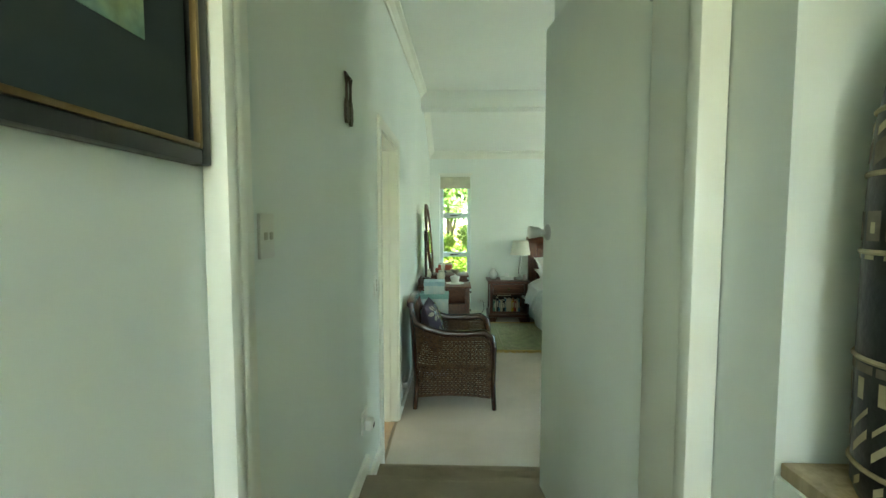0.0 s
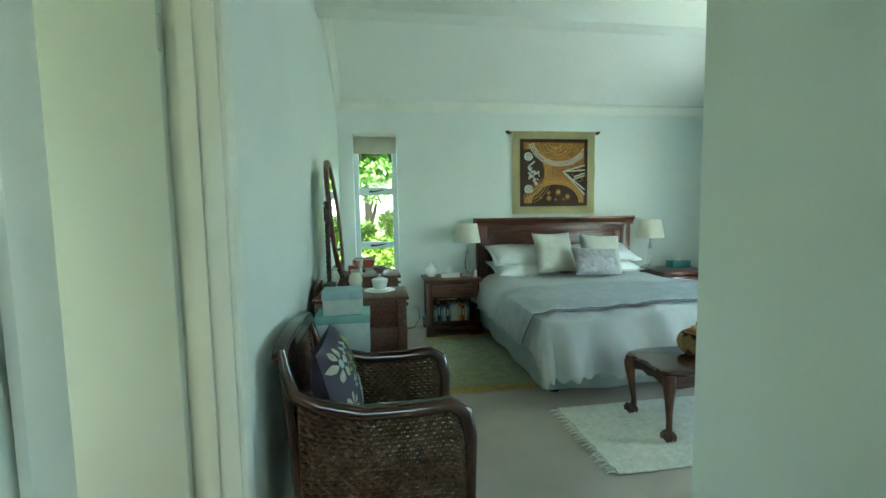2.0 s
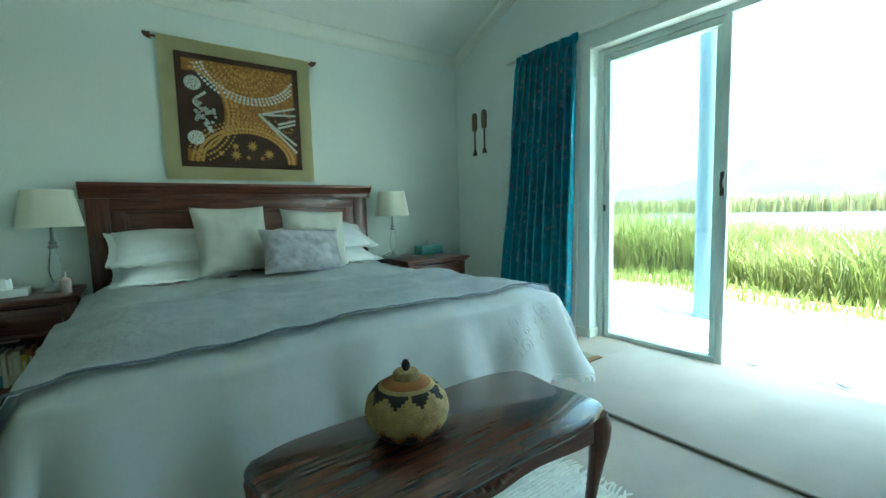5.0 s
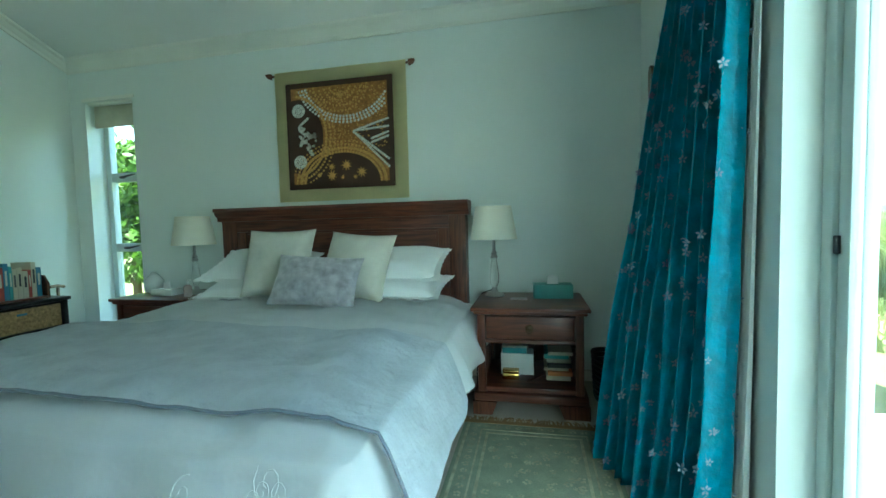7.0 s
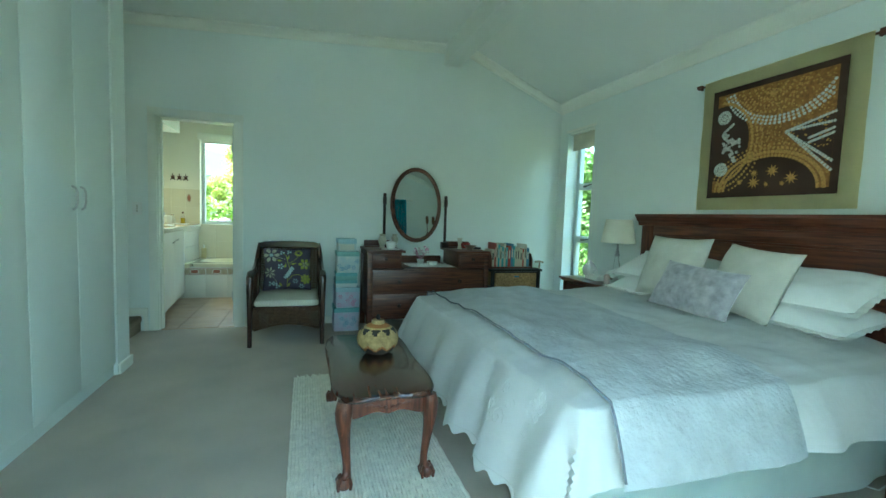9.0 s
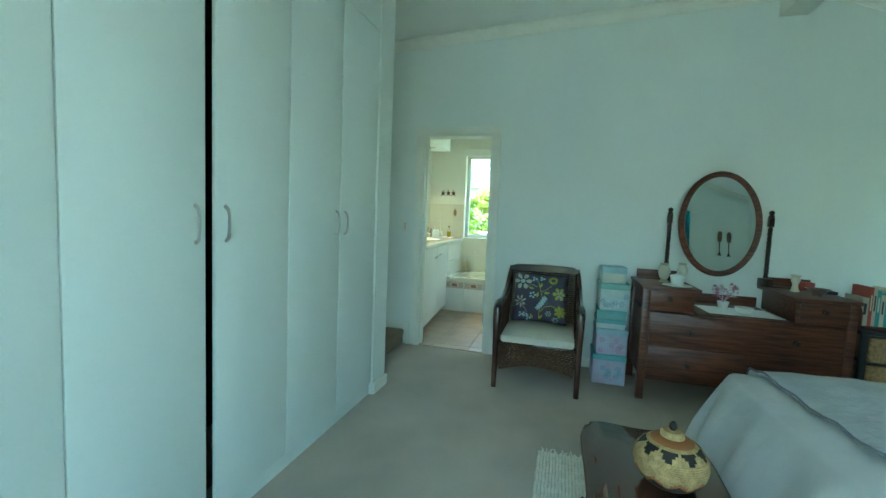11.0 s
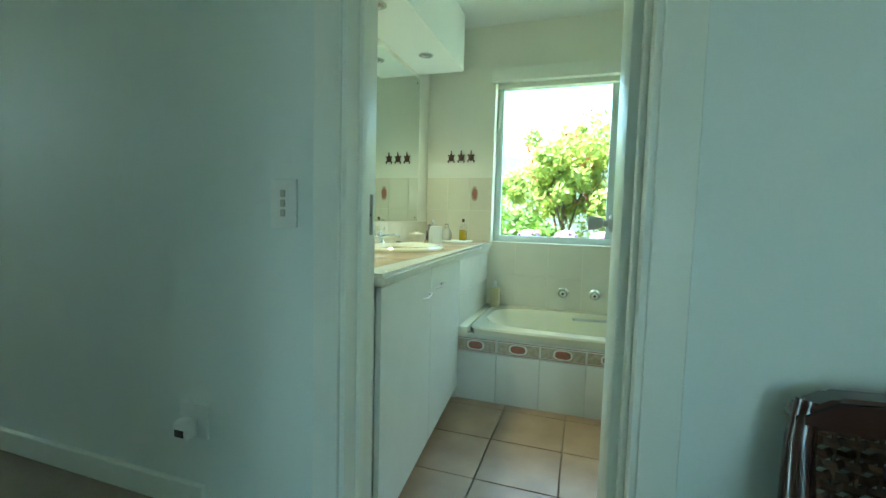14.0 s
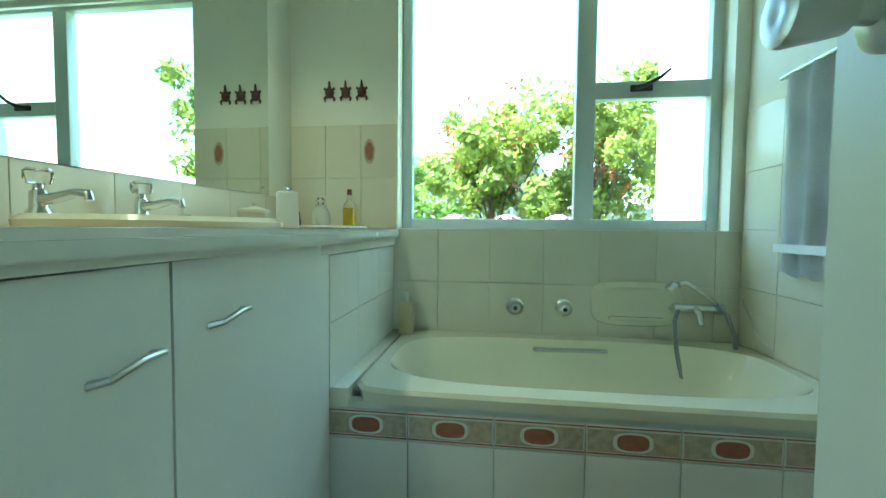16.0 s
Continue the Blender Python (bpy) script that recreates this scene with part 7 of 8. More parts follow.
lathe(bm, [(0, 0), (0.045, 0), (0.055, 0.03), (0.055, 0.055), (0, 0.055)], seg=20)
part("body", bm, CER, t)
bm = bmesh.new()
lathe(bm, [(0.058, 0.055), (0.056, 0.066), (0.02, 0.075), (0.006, 0.08), (0.008, 0.09), (0, 0.092)], seg=20)
part("lid", bm, CER, t)
t = thing("oil_bottle", "glass bottle half full of golden bath oil", "bottle", pose(-2.26, 1.72, CT + 0.012))
bm = bmesh.new()
box(bm, -0.025, 0.025, -0.025, 0.025, 0, 0.08, 0.006)
part("oil", bm, mat("golden_oil", (0.42, 0.30, 0.02), 0.15), t)
bm = bmesh.new()
lathe(bm, [(0.026, 0.081), (0.026, 0.095), (0.01, 0.115), (0.01, 0.14), (0, 0.14)], seg=16)
part("neck", bm, glass_mat("clear_glass"), t)
bm = bmesh.new()
cyl(bm, (0, 0, 0.14), 0.011, 0.025, 12)
part("cork", bm, OAKX, t)
t = thing("cotton_jar", "round glass jar of cotton balls with a stopper", "jar", pose(-2.22, 1.60, CT + 0.012))
bm = bmesh.new()
lathe(bm, [(0, 0), (0.034, 0), (0.042, 0.02), (0.038, 0.06), (0.024, 0.085), (0.026, 0.092), (0, 0.092)], seg=20)
part("jar", bm, mat("milky_glass", (0.60, 0.60, 0.52), 0.15), t)
bm = bmesh.new()
lathe(bm, [(0, 0.092), (0.012, 0.094), (0.02, 0.11), (0.012, 0.125), (0, 0.128)], seg=16)
part("stopper", bm, glass_mat("stopper_glass"), t)
single("soap_dish", bx(-2.34, -2.10, 1.54, 1.78, CT, CT + 0.012, 0.006), WHITEP, "shallow white dish holding bottles", "dish")
bm = bmesh.new()
lathe(bm, [(0, 0), (0.026, 0), (0.03, 0.03), (0.024, 0.075), (0.012, 0.09), (0.016, 0.12), (0, 0.13)], (-2.33, 1.42, CT))
single("perfume_bottle", bm, mat("dark_glass", (0.05, 0.05, 0.06), 0.1, colour2=(0.4, 0.38, 0.36), scale=40), "dark patterned perfume bottle in the corner", "bottle")
# shaving mirror and shell dish near the door
t = thing("shaving_mirror", "round white framed swivel mirror on a chrome stand", "mirror", pose(-0.76, 1.54, CT, 0, 0, 24))
bm = bmesh.new()
pts = [(0.092 * math.cos(a), 0.0, 0.155 + 0.092 * math.sin(a)) for a in [i * math.pi / 18 for i in range(36)]]
tube(bm, pts, 0.011, 8, True)
part("rim", bm, WHITEP, t)
bm = bmesh.new()
cyl(bm, (0, -0.004, 0.155), 0.088, 0.008, 32, axis="y")
part("glass", bm, MIRROR, t, smooth=False)
bm = bmesh.new()
tube(bm, [(-0.105, 0, 0.155), (-0.11, -0.03, 0.01), (-0.06, 0.05, 0.006), (0.06, 0.05, 0.006), (0.11, -0.03, 0.01), (0.105, 0, 0.155)], 0.005, 6)
part("stand", bm, CHROME, t)
bm = bmesh.new()
nn = 40
ringa = [bm.verts.new((-0.80 + (0.085 + 0.012 * math.cos(8 * a)) * math.cos(a), 1.66 + 0.6 * (0.085 + 0.012 * math.cos(8 * a)) * math.sin(a), CT + 0.026 + 0.004 * math.sin(5 * a))) for a in [2 * math.pi * i / nn for i in range(nn)]]
ringb = [bm.verts.new((-0.80 + 0.04 * math.cos(a), 1.66 + 0.025 * math.sin(a), CT + 0.004)) for a in [2 * math.pi * i / nn for i in range(nn)]]
for i in range(nn):
    bm.faces.new((ringa[i], ringa[(i + 1) % nn], ringb[(i + 1) % nn], ringb[i]))
bm.faces.new(ringb)
bmesh.ops.solidify(bm, geom=list(bm.faces), thickness=0.006)
single("shell_dish", bm, CER, "cream scalloped soap dish on the worktop", "soap dish")

# downlights
for x_ in (-1.85, -1.15, -0.5):
    t = thing("downlight", "recessed round chrome downlight in the bulkhead", "downlight", pose(x_, BS + 0.19, 2.22), "downlights")
    bm = bmesh.new()
    lathe(bm, [(0.045, 0.0), (0.048, -0.006), (0.032, -0.008), (0.028, 0.0)], seg=24)
    part("trim_ring", bm, CHROME, t)
    bm = bmesh.new()
    lathe(bm, [(0, -0.002), (0.028, -0.002), (0.028, 0.002), (0, 0.002)], seg=20)
    part("lamp_face", bm, mat("lamp_face", (0.25, 0.22, 0.18), 0.3), t)
    spot = new("downlight_lamp", bpy.data.lights.new("downlight_lamp", "SPOT"))
    spot.data.energy, spot.data.color, spot.data.spot_size, spot.data.spot_blend, spot.data.shadow_soft_size = 1.1, (1.0, 0.88, 0.66), radians(110), 0.8, 0.03
    spot.matrix_world = look((x_, BS + 0.19, 2.205), (x_, BS + 0.25, 0.9))
single("door_hook_towel", bx(-0.21, -0.175, 3.0, 3.012, 0.9, 1.0, 0.002), LINEN, "small white cloth behind the door", "cloth")

# tiled surfaces, piece by piece
def tile_wall(parent_name, label, tiles, material, depth_axis, face, sign, th=0.008):
    host = thing(parent_name, label, "tiling", kind="structure")
    for a0, a1, z0, z1 in tiles:
        if depth_axis == "x":
            b = bx(face, face + sign * th, a0 + 0.001, a1 - 0.001, z0 + 0.001, z1 - 0.001, 0.0012)
        else:
            b = bx(a0 + 0.001, a1 - 0.001, face, face + sign * th, z0 + 0.001, z1 - 0.001, 0.0012)
        part("tile", b, material, host, smooth=False)
    return host


ts = []
for i in range(9):
    y0, y1 = 1.352 + i * 0.2505, min(1.352 + (i + 1) * 0.2505, 3.468)
    for z0, z1 in ((0.455, 0.70), (0.70, 0.953)):
        if y1 > 1.92 or z0 > 0.6:
            ts.append((y0, y1, z0, z1))
tile_wall("tiling_bath", "cream glazed tiles round the bath", ts, TILE_C, "x", BX + 0.001, 1)
tile_wall("tiling_corner", "cream glazed tiles beside the mirror", [(1.352 + i * 0.182, 1.352 + (i + 1) * 0.182, z0, z1) for i in range(3) for z0, z1 in ((0.953, 1.20), (1.20, 1.46))], TILE_C, "x", BX + 0.001, 1)
tile_wall("tiling_splash", "white glazed splashback tiles under the mirror", [(-2.43 + i * 0.25, min(-2.43 + (i + 1) * 0.25, -0.305), CT, 1.098) for i in range(9)], TILE_C, "y", BS + 0.001, 1)
tile_wall("tiling_north", "cream glazed tiles on the wall with the towel", [(-2.43 + i * 0.25, -2.43 + (i + 1) * 0.25, z0, z1) for i in range(4) for z0, z1 in ((0.46, 0.71), (0.71, 0.96), (0.96, 1.21), (1.21, 1.47))], TILE_C, "y", BN - 0.001, -1)
tile_wall("tiling_vanity_end", "white glazed tiles closing the end of the vanity", [(-2.43 + i * 0.265, -2.43 + (i + 1) * 0.265, z0, z1) for i in range(3) for z0, z1 in ((0.455, 0.66), (0.66, 0.872))], TILE_W, "y", 1.875, 1)
setting("vanity_end_wall", bx(-2.43, -1.625, 1.36, 1.873, 0.0, 0.872), NOSE, "short wall under the worktop by the bath", "wall")
tm = thing("medallion_tile", "oval rose patterned medallion on the tile", "tile ornament", pose(BX + 0.010, 1.76, 1.33))
for s_, dx, m_ in ((1.0, 0.0, MARB), (0.72, 0.0015, ROSE)):
    bm = bmesh.new()
    bm.faces.new([bm.verts.new((dx, 0.028 * s_ * math.cos(2 * math.pi * i / 24), 0.062 * s_ * math.sin(2 * math.pi * i / 24))) for i in range(24)])
    ext = bmesh.ops.extrude_face_region(bm, geom=list(bm.faces))
    bmesh.ops.translate(bm, vec=(0.0015, 0, 0), verts=[v for v in ext["geom"] if isinstance(v, bmesh.types.BMVert)])
    part("oval", bm, m_, tm)
FT = mat("terracotta_tile", (0.46, 0.32, 0.20), 0.30, colour2=(0.36, 0.24, 0.15), scale=5, island=0.08, bump=0.03, bump_scale=20)
ft = thing("floor_tiles", "sandy terracotta floor tiles with dark joints", "floor tiles", kind="structure")
for i in range(-3, 6):
    for j in range(-3, 5):
        x0, x1 = -1.565 + i * 0.356, -1.565 + (i + 1) * 0.356
        y0, y1 = 2.195 + j * 0.356, 2.195 + (j + 1) * 0.356
        x0, x1, y0, y1 = max(x0, BX), min(x1, -0.02), max(y0, BS), min(y1, BN)
        if x1 > -0.14:
            if y1 < 2.08 or y0 > 2.70:
                x1 = min(x1, -0.14)
            y0, y1 = (max(y0, 2.066), min(y1, 2.704)) if x0 > -0.15 else (y0, y1)
        if x1 - x0 > 0.03 and y1 - y0 > 0.03:
            part("tile", bx(x0 + 0.003, x1 - 0.003, y0 + 0.003, y1 - 0.003, -0.012, -0.001, 0.0015), FT, ft, smooth=False)

setting("return_wall", bx(-0.30, -0.162, 1.352, 1.968, 0.0, 2.45), WALL, "short painted return wall beside the bathroom door", "wall")
tile_wall("tiling_return", "white glazed tiles on the short wall beside the vanity", [(-0.301, -0.163, z0, z0 + 0.45) for z0 in (0.14, 0.59, 1.04, 1.49)], TILE_W, "y", 1.969, 1)

# ---- hall ----
GILT = mat("gilt_edge", (0.20, 0.13, 0.05), 0.4, metal=0.6)
pt = thing("framed_print", "dark framed landscape print with a grey mount on the hall wall", "picture", pose(0.0, 0, 0))
part("frame_bar", bx(0.001, 0.03, 0.315, 0.34, 1.60, 2.32, 0.004), BLACKP, pt, "black frame bar with a gilt edge")
part("frame_bar", bx(0.001, 0.03, -0.75, 0.315, 1.60, 1.625, 0.004), BLACKP, pt)
part("frame_bar", bx(0.001, 0.03, -0.75, 0.315, 2.295, 2.32, 0.004), BLACKP, pt)
part("frame_bar", bx(0.001, 0.03, -0.775, -0.75, 1.60, 2.32, 0.004), BLACKP, pt)
part("gilt_slip", bx(0.02, 0.031, 0.306, 0.314, 1.626, 2.294, 0.001), GILT, pt)
part("gilt_slip", bx(0.02, 0.031, -0.749, 0.306, 1.626, 1.634, 0.001), GILT, pt)
part("mount", bx(0.004, 0.012, -0.748, 0.305, 1.635, 2.292), mat("mount_card", (0.035, 0.05, 0.05), 0.8), pt)
part("print", bx(0.012, 0.013, -0.5, 0.215, 1.76, 2.16), mat("print_paint", (0.10, 0.26, 0.28), 0.5, colour2=(0.32, 0.34, 0.13), scale=7, fine=0.35, fine_scale=26), pt, "blue and green painted landscape")
part("backing", bx(0.001, 0.004, -0.748, 0.31, 1.63, 2.292), BLACKP, pt)

TARN = mat("tarnished", (0.05, 0.035, 0.025), 0.45, var=0.3, scale=60, bump=0.4, bump_scale=120)
for y_ in (1.325, 1.385):
    bo = thing("carved_paddle", "small dark carved paddle with a loop grip hung on the wall", "wall ornament", pose(0.002, y_, 2.0), "carved paddles by the steps")
    bm = bmesh.new()
    prism(bm, [(-0.010, -0.005), (-0.022, -0.035), (-0.024, -0.075), (-0.014, -0.098), (0.0, -0.103), (0.014, -0.098), (0.024, -0.075), (0.022, -0.035), (0.010, -0.005)], "x", 0.0, 0.012)
    part("blade", bm, TARN, bo)
    bm = bmesh.new()
    tube(bm, [(0.006, 0, -0.01), (0.006, 0, 0.05)], 0.006, 8)
    part("shaft", bm, TARN, bo)
    bm = bmesh.new()
    tube(bm, [(0.006, 0, 0.048), (0.006, 0.022, 0.092), (0.006, -0.022, 0.092)], 0.005, 6, True)
    part("grip", bm, TARN, bo)
# shelf recess with the carved figure
single("recess_shelf", bx(0.972, 1.615, -0.415, 0.295, 1.095, 1.12, 0.004), wood("pale_shelf", (0.40, 0.30, 0.17), (0.55, 0.43, 0.27), 0.5), "pale wooden shelf in the hall recess", "shelf")
setting("recess_lower_wall", bx(0.968, 1.615, -0.418, 0.298, HALL, 1.095), WALL, "wall below the recess shelf", "wall")
ST1 = mat("black_carving", (0.012, 0.011, 0.010), 0.35, var=0.2, scale=30, bump=0.2, bump_scale=80)
ST2 = mat("pale_inlay", (0.42, 0.35, 0.22), 0.7, var=0.1, scale=40)
ST3 = mat("grey_inlay", (0.16, 0.13, 0.10), 0.7, var=0.15, scale=40)
SX, SY, SZ = 1.085, 0.18, 1.12
st = thing("carved_gourd", "tall black carved vessel with pale geometric bands", "carved vessel", pose(SX, SY, SZ))
spro = [(0, 0), (0.075, 0.0), (0.082, 0.02), (0.084, 0.15), (0.084, 0.30), (0.083, 0.42), (0.078, 0.52), (0.066, 0.60), (0.046, 0.67), (0.025, 0.71), (0, 0.72)]
bm = bmesh.new()
lathe(bm, spro, seg=40)
part("body", bm, ST1, st)
def srad(z):
    for (r0, z0), (r1, z1) in zip(spro[1:], spro[2:]):
        if z <= z1:
            return r0 + (r1 - r0) * (z - z0) / (z1 - z0)
    return 0.01
for z in (0.05, 0.20, 0.345, 0.45, 0.535):
    bm = bmesh.new()
    tube(bm, [((srad(z) + 0.0005) * math.cos(a), (srad(z) + 0.0005) * math.sin(a), z) for a in [2 * math.pi * i / 40 for i in range(40)]], 0.004, 6, True)
    part("pale_ring", bm, ST2, st)
bm, bm3 = bmesh.new(), bmesh.new()
def patch(b, a0, a1, z0, z1, skew=0):
    n = 4
    for i in range(n):
        b0, b1 = a0 + (a1 - a0) * i / n, a0 + (a1 - a0) * (i + 1) / n
        s0, s1 = skew * i / n, skew * (i + 1) / n
        b.faces.new([b.verts.new(((srad(z) + 0.0015) * math.cos(a), (srad(z) + 0.0015) * math.sin(a), z)) for a, z in ((b0, z0 + s0), (b1, z0 + s1), (b1, z1 + s1), (b0, z1 + s0))])
for k in range(16):
    a = k * math.pi / 8
    patch(bm, a, a + 0.30, 0.065, 0.078, 0.03)
    patch(bm, a, a + 0.30, 0.10, 0.108, 0.03)
    patch(bm, a + 0.06, a + 0.20, 0.145, 0.175)
    patch(bm3, a, a + 0.34, 0.182, 0.194)
    patch(bm3, a, a + 0.30, 0.36, 0.40)
    patch(bm3, a, a + 0.30, 0.46, 0.49, 0.01)
    patch(bm, a + 0.1, a + 0.2, 0.37, 0.385)
    patch(bm, a, a + 0.22, 0.335, 0.341)
    patch(bm, a + 0.02, a + 0.26, 0.50, 0.512, 0.01)
    patch(bm, a + 0.06, a + 0.2, 0.02, 0.032, 0.01)
tagged(part("pale_carving", bm, ST2, st, "pale carved zigzags"), kind="stuff")
tagged(part("grey_carving", bm3, ST3, st), kind="stuff")
single("cable_clip", bx(0.925, 0.945, 1.60, 1.85, MID, MID + 0.03, 0.004), OAKX, "thin wooden strip at the foot of the wall", "strip")

# ---- outdoors ----
GRASS = mat("meadow_ground", (0.06, 0.08, 0.02), 0.95, colour2=(0.11, 0.10, 0.04), scale=0.6, fine=0.3, fine_scale=8)
tagged(mesh_ob("ground", bx(-900, 900, -900, 900, -1.0, -0.16), GRASS, False), "grassy ground round the house", "ground", kind="structure")
SLATE = mat("patio_tile", (0.35, 0.36, 0.40), 0.6, var=0.08, scale=3, island=0.10, bump=0.1, bump_scale=40)
setting("patio_slab", bx(XE + WT, 7.25, -2.5, 6.3, -0.3, -0.086), mat("patio_joint", (0.28, 0.28, 0.28), 0.9), "concrete patio bed", "patio")
pav = thing("patio_paving", "pale grey square patio tiles laid diagonally", "paving", kind="structure")
tile_mesh = None
s_ = 0.33
for i in range(-16, 17):
    for j in range(-16, 17):
        x_ = 6.05 + (i + j) * s_ / math.sqrt(2)
        y_ = 3.6 + (i - j) * s_ / math.sqrt(2)
        if XE + WT + 0.24 < x_ < 7.0 and -0.5 < y_ < 6.1:
            if tile_mesh is None:
                o = part("tile", bx(-s_ / 2 + 0.004, s_ / 2 - 0.004, -s_ / 2 + 0.004, s_ / 2 - 0.004, -0.012, 0.012, 0.003), SLATE, pav, smooth=False)
                tile_mesh = o.data
            else:
                o = new("tile", tile_mesh)
                o.parent = pav
            o.matrix_local = pose(x_, y_, -0.085, 0, 0, 45)
GRAVEL = mat("pale_gravel", (0.30, 0.27, 0.20), 0.95, colour2=(0.17, 0.18, 0.08), scale=3, fine=0.4, fine_scale=60)
bm = bmesh.new()
pts = [(7.2, -6)] + [(8.1 + 0.25 * noise.noise((k * 0.5, 0, 0)), -6 + k * 0.4) for k in range(41)] + [(7.2, 10)]
prism(bm, pts, "z", -0.17, -0.14)
setting("gravel_path", bm, GRAVEL, "pale strip of gravel and litter along the patio", "path")
# veranda
COLM = mat("column_paint", (0.13, 0.19, 0.25), 0.5, var=0.03)
c = thing("veranda_column", "round blue grey veranda column", "column", pose(6.25, 4.58, -0.09))
bm = bmesh.new()
cyl(bm, (0, 0, 0), 0.105, 2.75, 32)
part("shaft", bm, COLM, c)
bm = bmesh.new()
lathe(bm, [(0.125, 0), (0.125, 0.03), (0.107, 0.05), (0.105, 0.0)], seg=32)
part("base", bm, COLM, c)
bm = bmesh.new()
curve = [(6.35 + 0.35 * math.cos((k / 16 - 0.5) * 2.6), -3 + 9.6 * k / 16) for k in range(17)]
prism(bm, [(x_ - 0.32, y_) for x_, y_ in curve] + [(x_ + 0.12, y_) for x_, y_ in curve[::-1]], "z", 2.66, 2.92)
setting("veranda_roof", bm, CEIL, "cream curved veranda beam carried by the column", "roof")

# unseen overhang, added to keep sun and sky off the door reveal
setting("eave", bx(XE + WT + 0.003, XE + WT + 0.5, 1.2, 6.6, 2.78, 2.86), CEIL, "cream overhang added out of view to shade the door reveal", "roof")
# reeds: many thin blades
def blades(name, label, region, count, h0, h1, w, material, seed, lean=0.25, tall=0.0):
    r = np.random.default_rng(seed)
    pts = region(r, count)
    n = len(pts)
    h = r.uniform(h0, h1, n)
    if tall > 0:
        h *= 0.62 + tall / (1 + np.exp(-(pts[:, 1] - 6.0 - 0.3 * (pts[:, 0] - 8)) / 1.2)) + 0.16 * np.sin(pts[:, 1] * 1.7 + pts[:, 0])
    a = r.uniform(0, 2 * math.pi, n)
    la = r.uniform(0, 2 * math.pi, n)
    ln = r.uniform(0.02, lean, n) * h
    dx, dy = np.cos(a) * w / 2, np.sin(a) * w / 2
    lx, ly = np.cos(la) * ln, np.sin(la) * ln
    V = np.zeros((n, 5, 3))
    V[:, 0] = np.stack([pts[:, 0] - dx, pts[:, 1] - dy, pts[:, 2]], 1)
    V[:, 1] = np.stack([pts[:, 0] + dx, pts[:, 1] + dy, pts[:, 2]], 1)
    V[:, 2] = np.stack([pts[:, 0] + dx * 0.8 + lx * 0.3, pts[:, 1] + dy * 0.8 + ly * 0.3, pts[:, 2] + h * 0.6], 1)
    V[:, 3] = np.stack([pts[:, 0] - dx * 0.8 + lx * 0.3, pts[:, 1] - dy * 0.8 + ly * 0.3, pts[:, 2] + h * 0.6], 1)
    V[:, 4] = np.stack([pts[:, 0] + lx, pts[:, 1] + ly, pts[:, 2] + h], 1)
    F = []
    for i in range(n):
        b = i * 5
        F.append((b, b + 1, b + 2, b + 3))
        F.append((b + 3, b + 2, b + 4))
    me = bpy.data.meshes.new(name)
    me.from_pydata(V.reshape(-1, 3).tolist(), [], F)
    me.materials.append(material)
    return tagged(new(name, me), label, "reeds" if "reed" in name else "grass", kind="stuff")


def leaf_mat(name, c1, c2):
    m = mat(name, c1, 0.55, colour2=c2, scale=1.2, island=0.35)
    nt = m.node_tree
    b = nt.nodes["Principled BSDF"]
    tl, mx = nt.nodes.new("ShaderNodeBsdfTranslucent"), nt.nodes.new("ShaderNodeMixShader")
    src = b.inputs["Base Color"].links[0].from_socket
    nt.links.new(src, tl.inputs[0])
    mx.inputs[0].default_value = 0.45
    nt.links.new(b.outputs[0], mx.inputs[1])
    nt.links.new(tl.outputs[0], mx.inputs[2])
    nt.links.new(mx.outputs[0], nt.nodes["Material Output"].inputs[0])
    return m


REED = leaf_mat("reed_green", (0.115, 0.15, 0.032), (0.155, 0.165, 0.055))


def reed_band(x0, x1, y0, y1, z):
    def f(r, c):
        k = r.uniform(0, 1, c) ** 1.4
        x_ = x0 + (x1 - x0) * k
        y_ = r.uniform(y0, y1, c) * (1 + 0.5 * k) + 2 * k
        return np.stack([x_ + 0.5 * np.sin(y_ * 1.3), y_, np.full(c, z)], 1)
    return f


blades("reeds", "tall green reeds beyond the patio", reed_band(8.6, 15, -6, 16, -0.17), 46000, 0.6, 1.25, 0.016, REED, 1, 0.8, 0.42)
blades("reeds_dry", "yellowing reeds mixed among the green", reed_band(8.8, 15, -6, 16, -0.17), 7000, 0.7, 1.3, 0.012, leaf_mat("reed_dry", (0.13, 0.11, 0.04), (0.09, 0.09, 0.03)), 2, 0.7, 0.42)
blades("grass_edge", "short grass at the edge of the patio", reed_band(7.35, 9.0, -5, 13, -0.16), 9000, 0.06, 0.22, 0.02, REED, 3, 0.6)
WATER = mat("lake_water", (0.10, 0.14, 0.16), 0.12, var=0.05, scale=0.3, bump=0.15, bump_scale=1.5)
setting("lake", bx(16, 62, -60, 90, -0.30, -0.155), WATER, "calm pale lake water", "water")
blades("far_reeds", "distant pale reed beds across the lake", reed_band(60, 72, -40, 70, -0.17), 9000, 1.2, 2.4, 0.18, leaf_mat("far_reed", (0.15, 0.135, 0.07), (0.11, 0.13, 0.05)), 4)


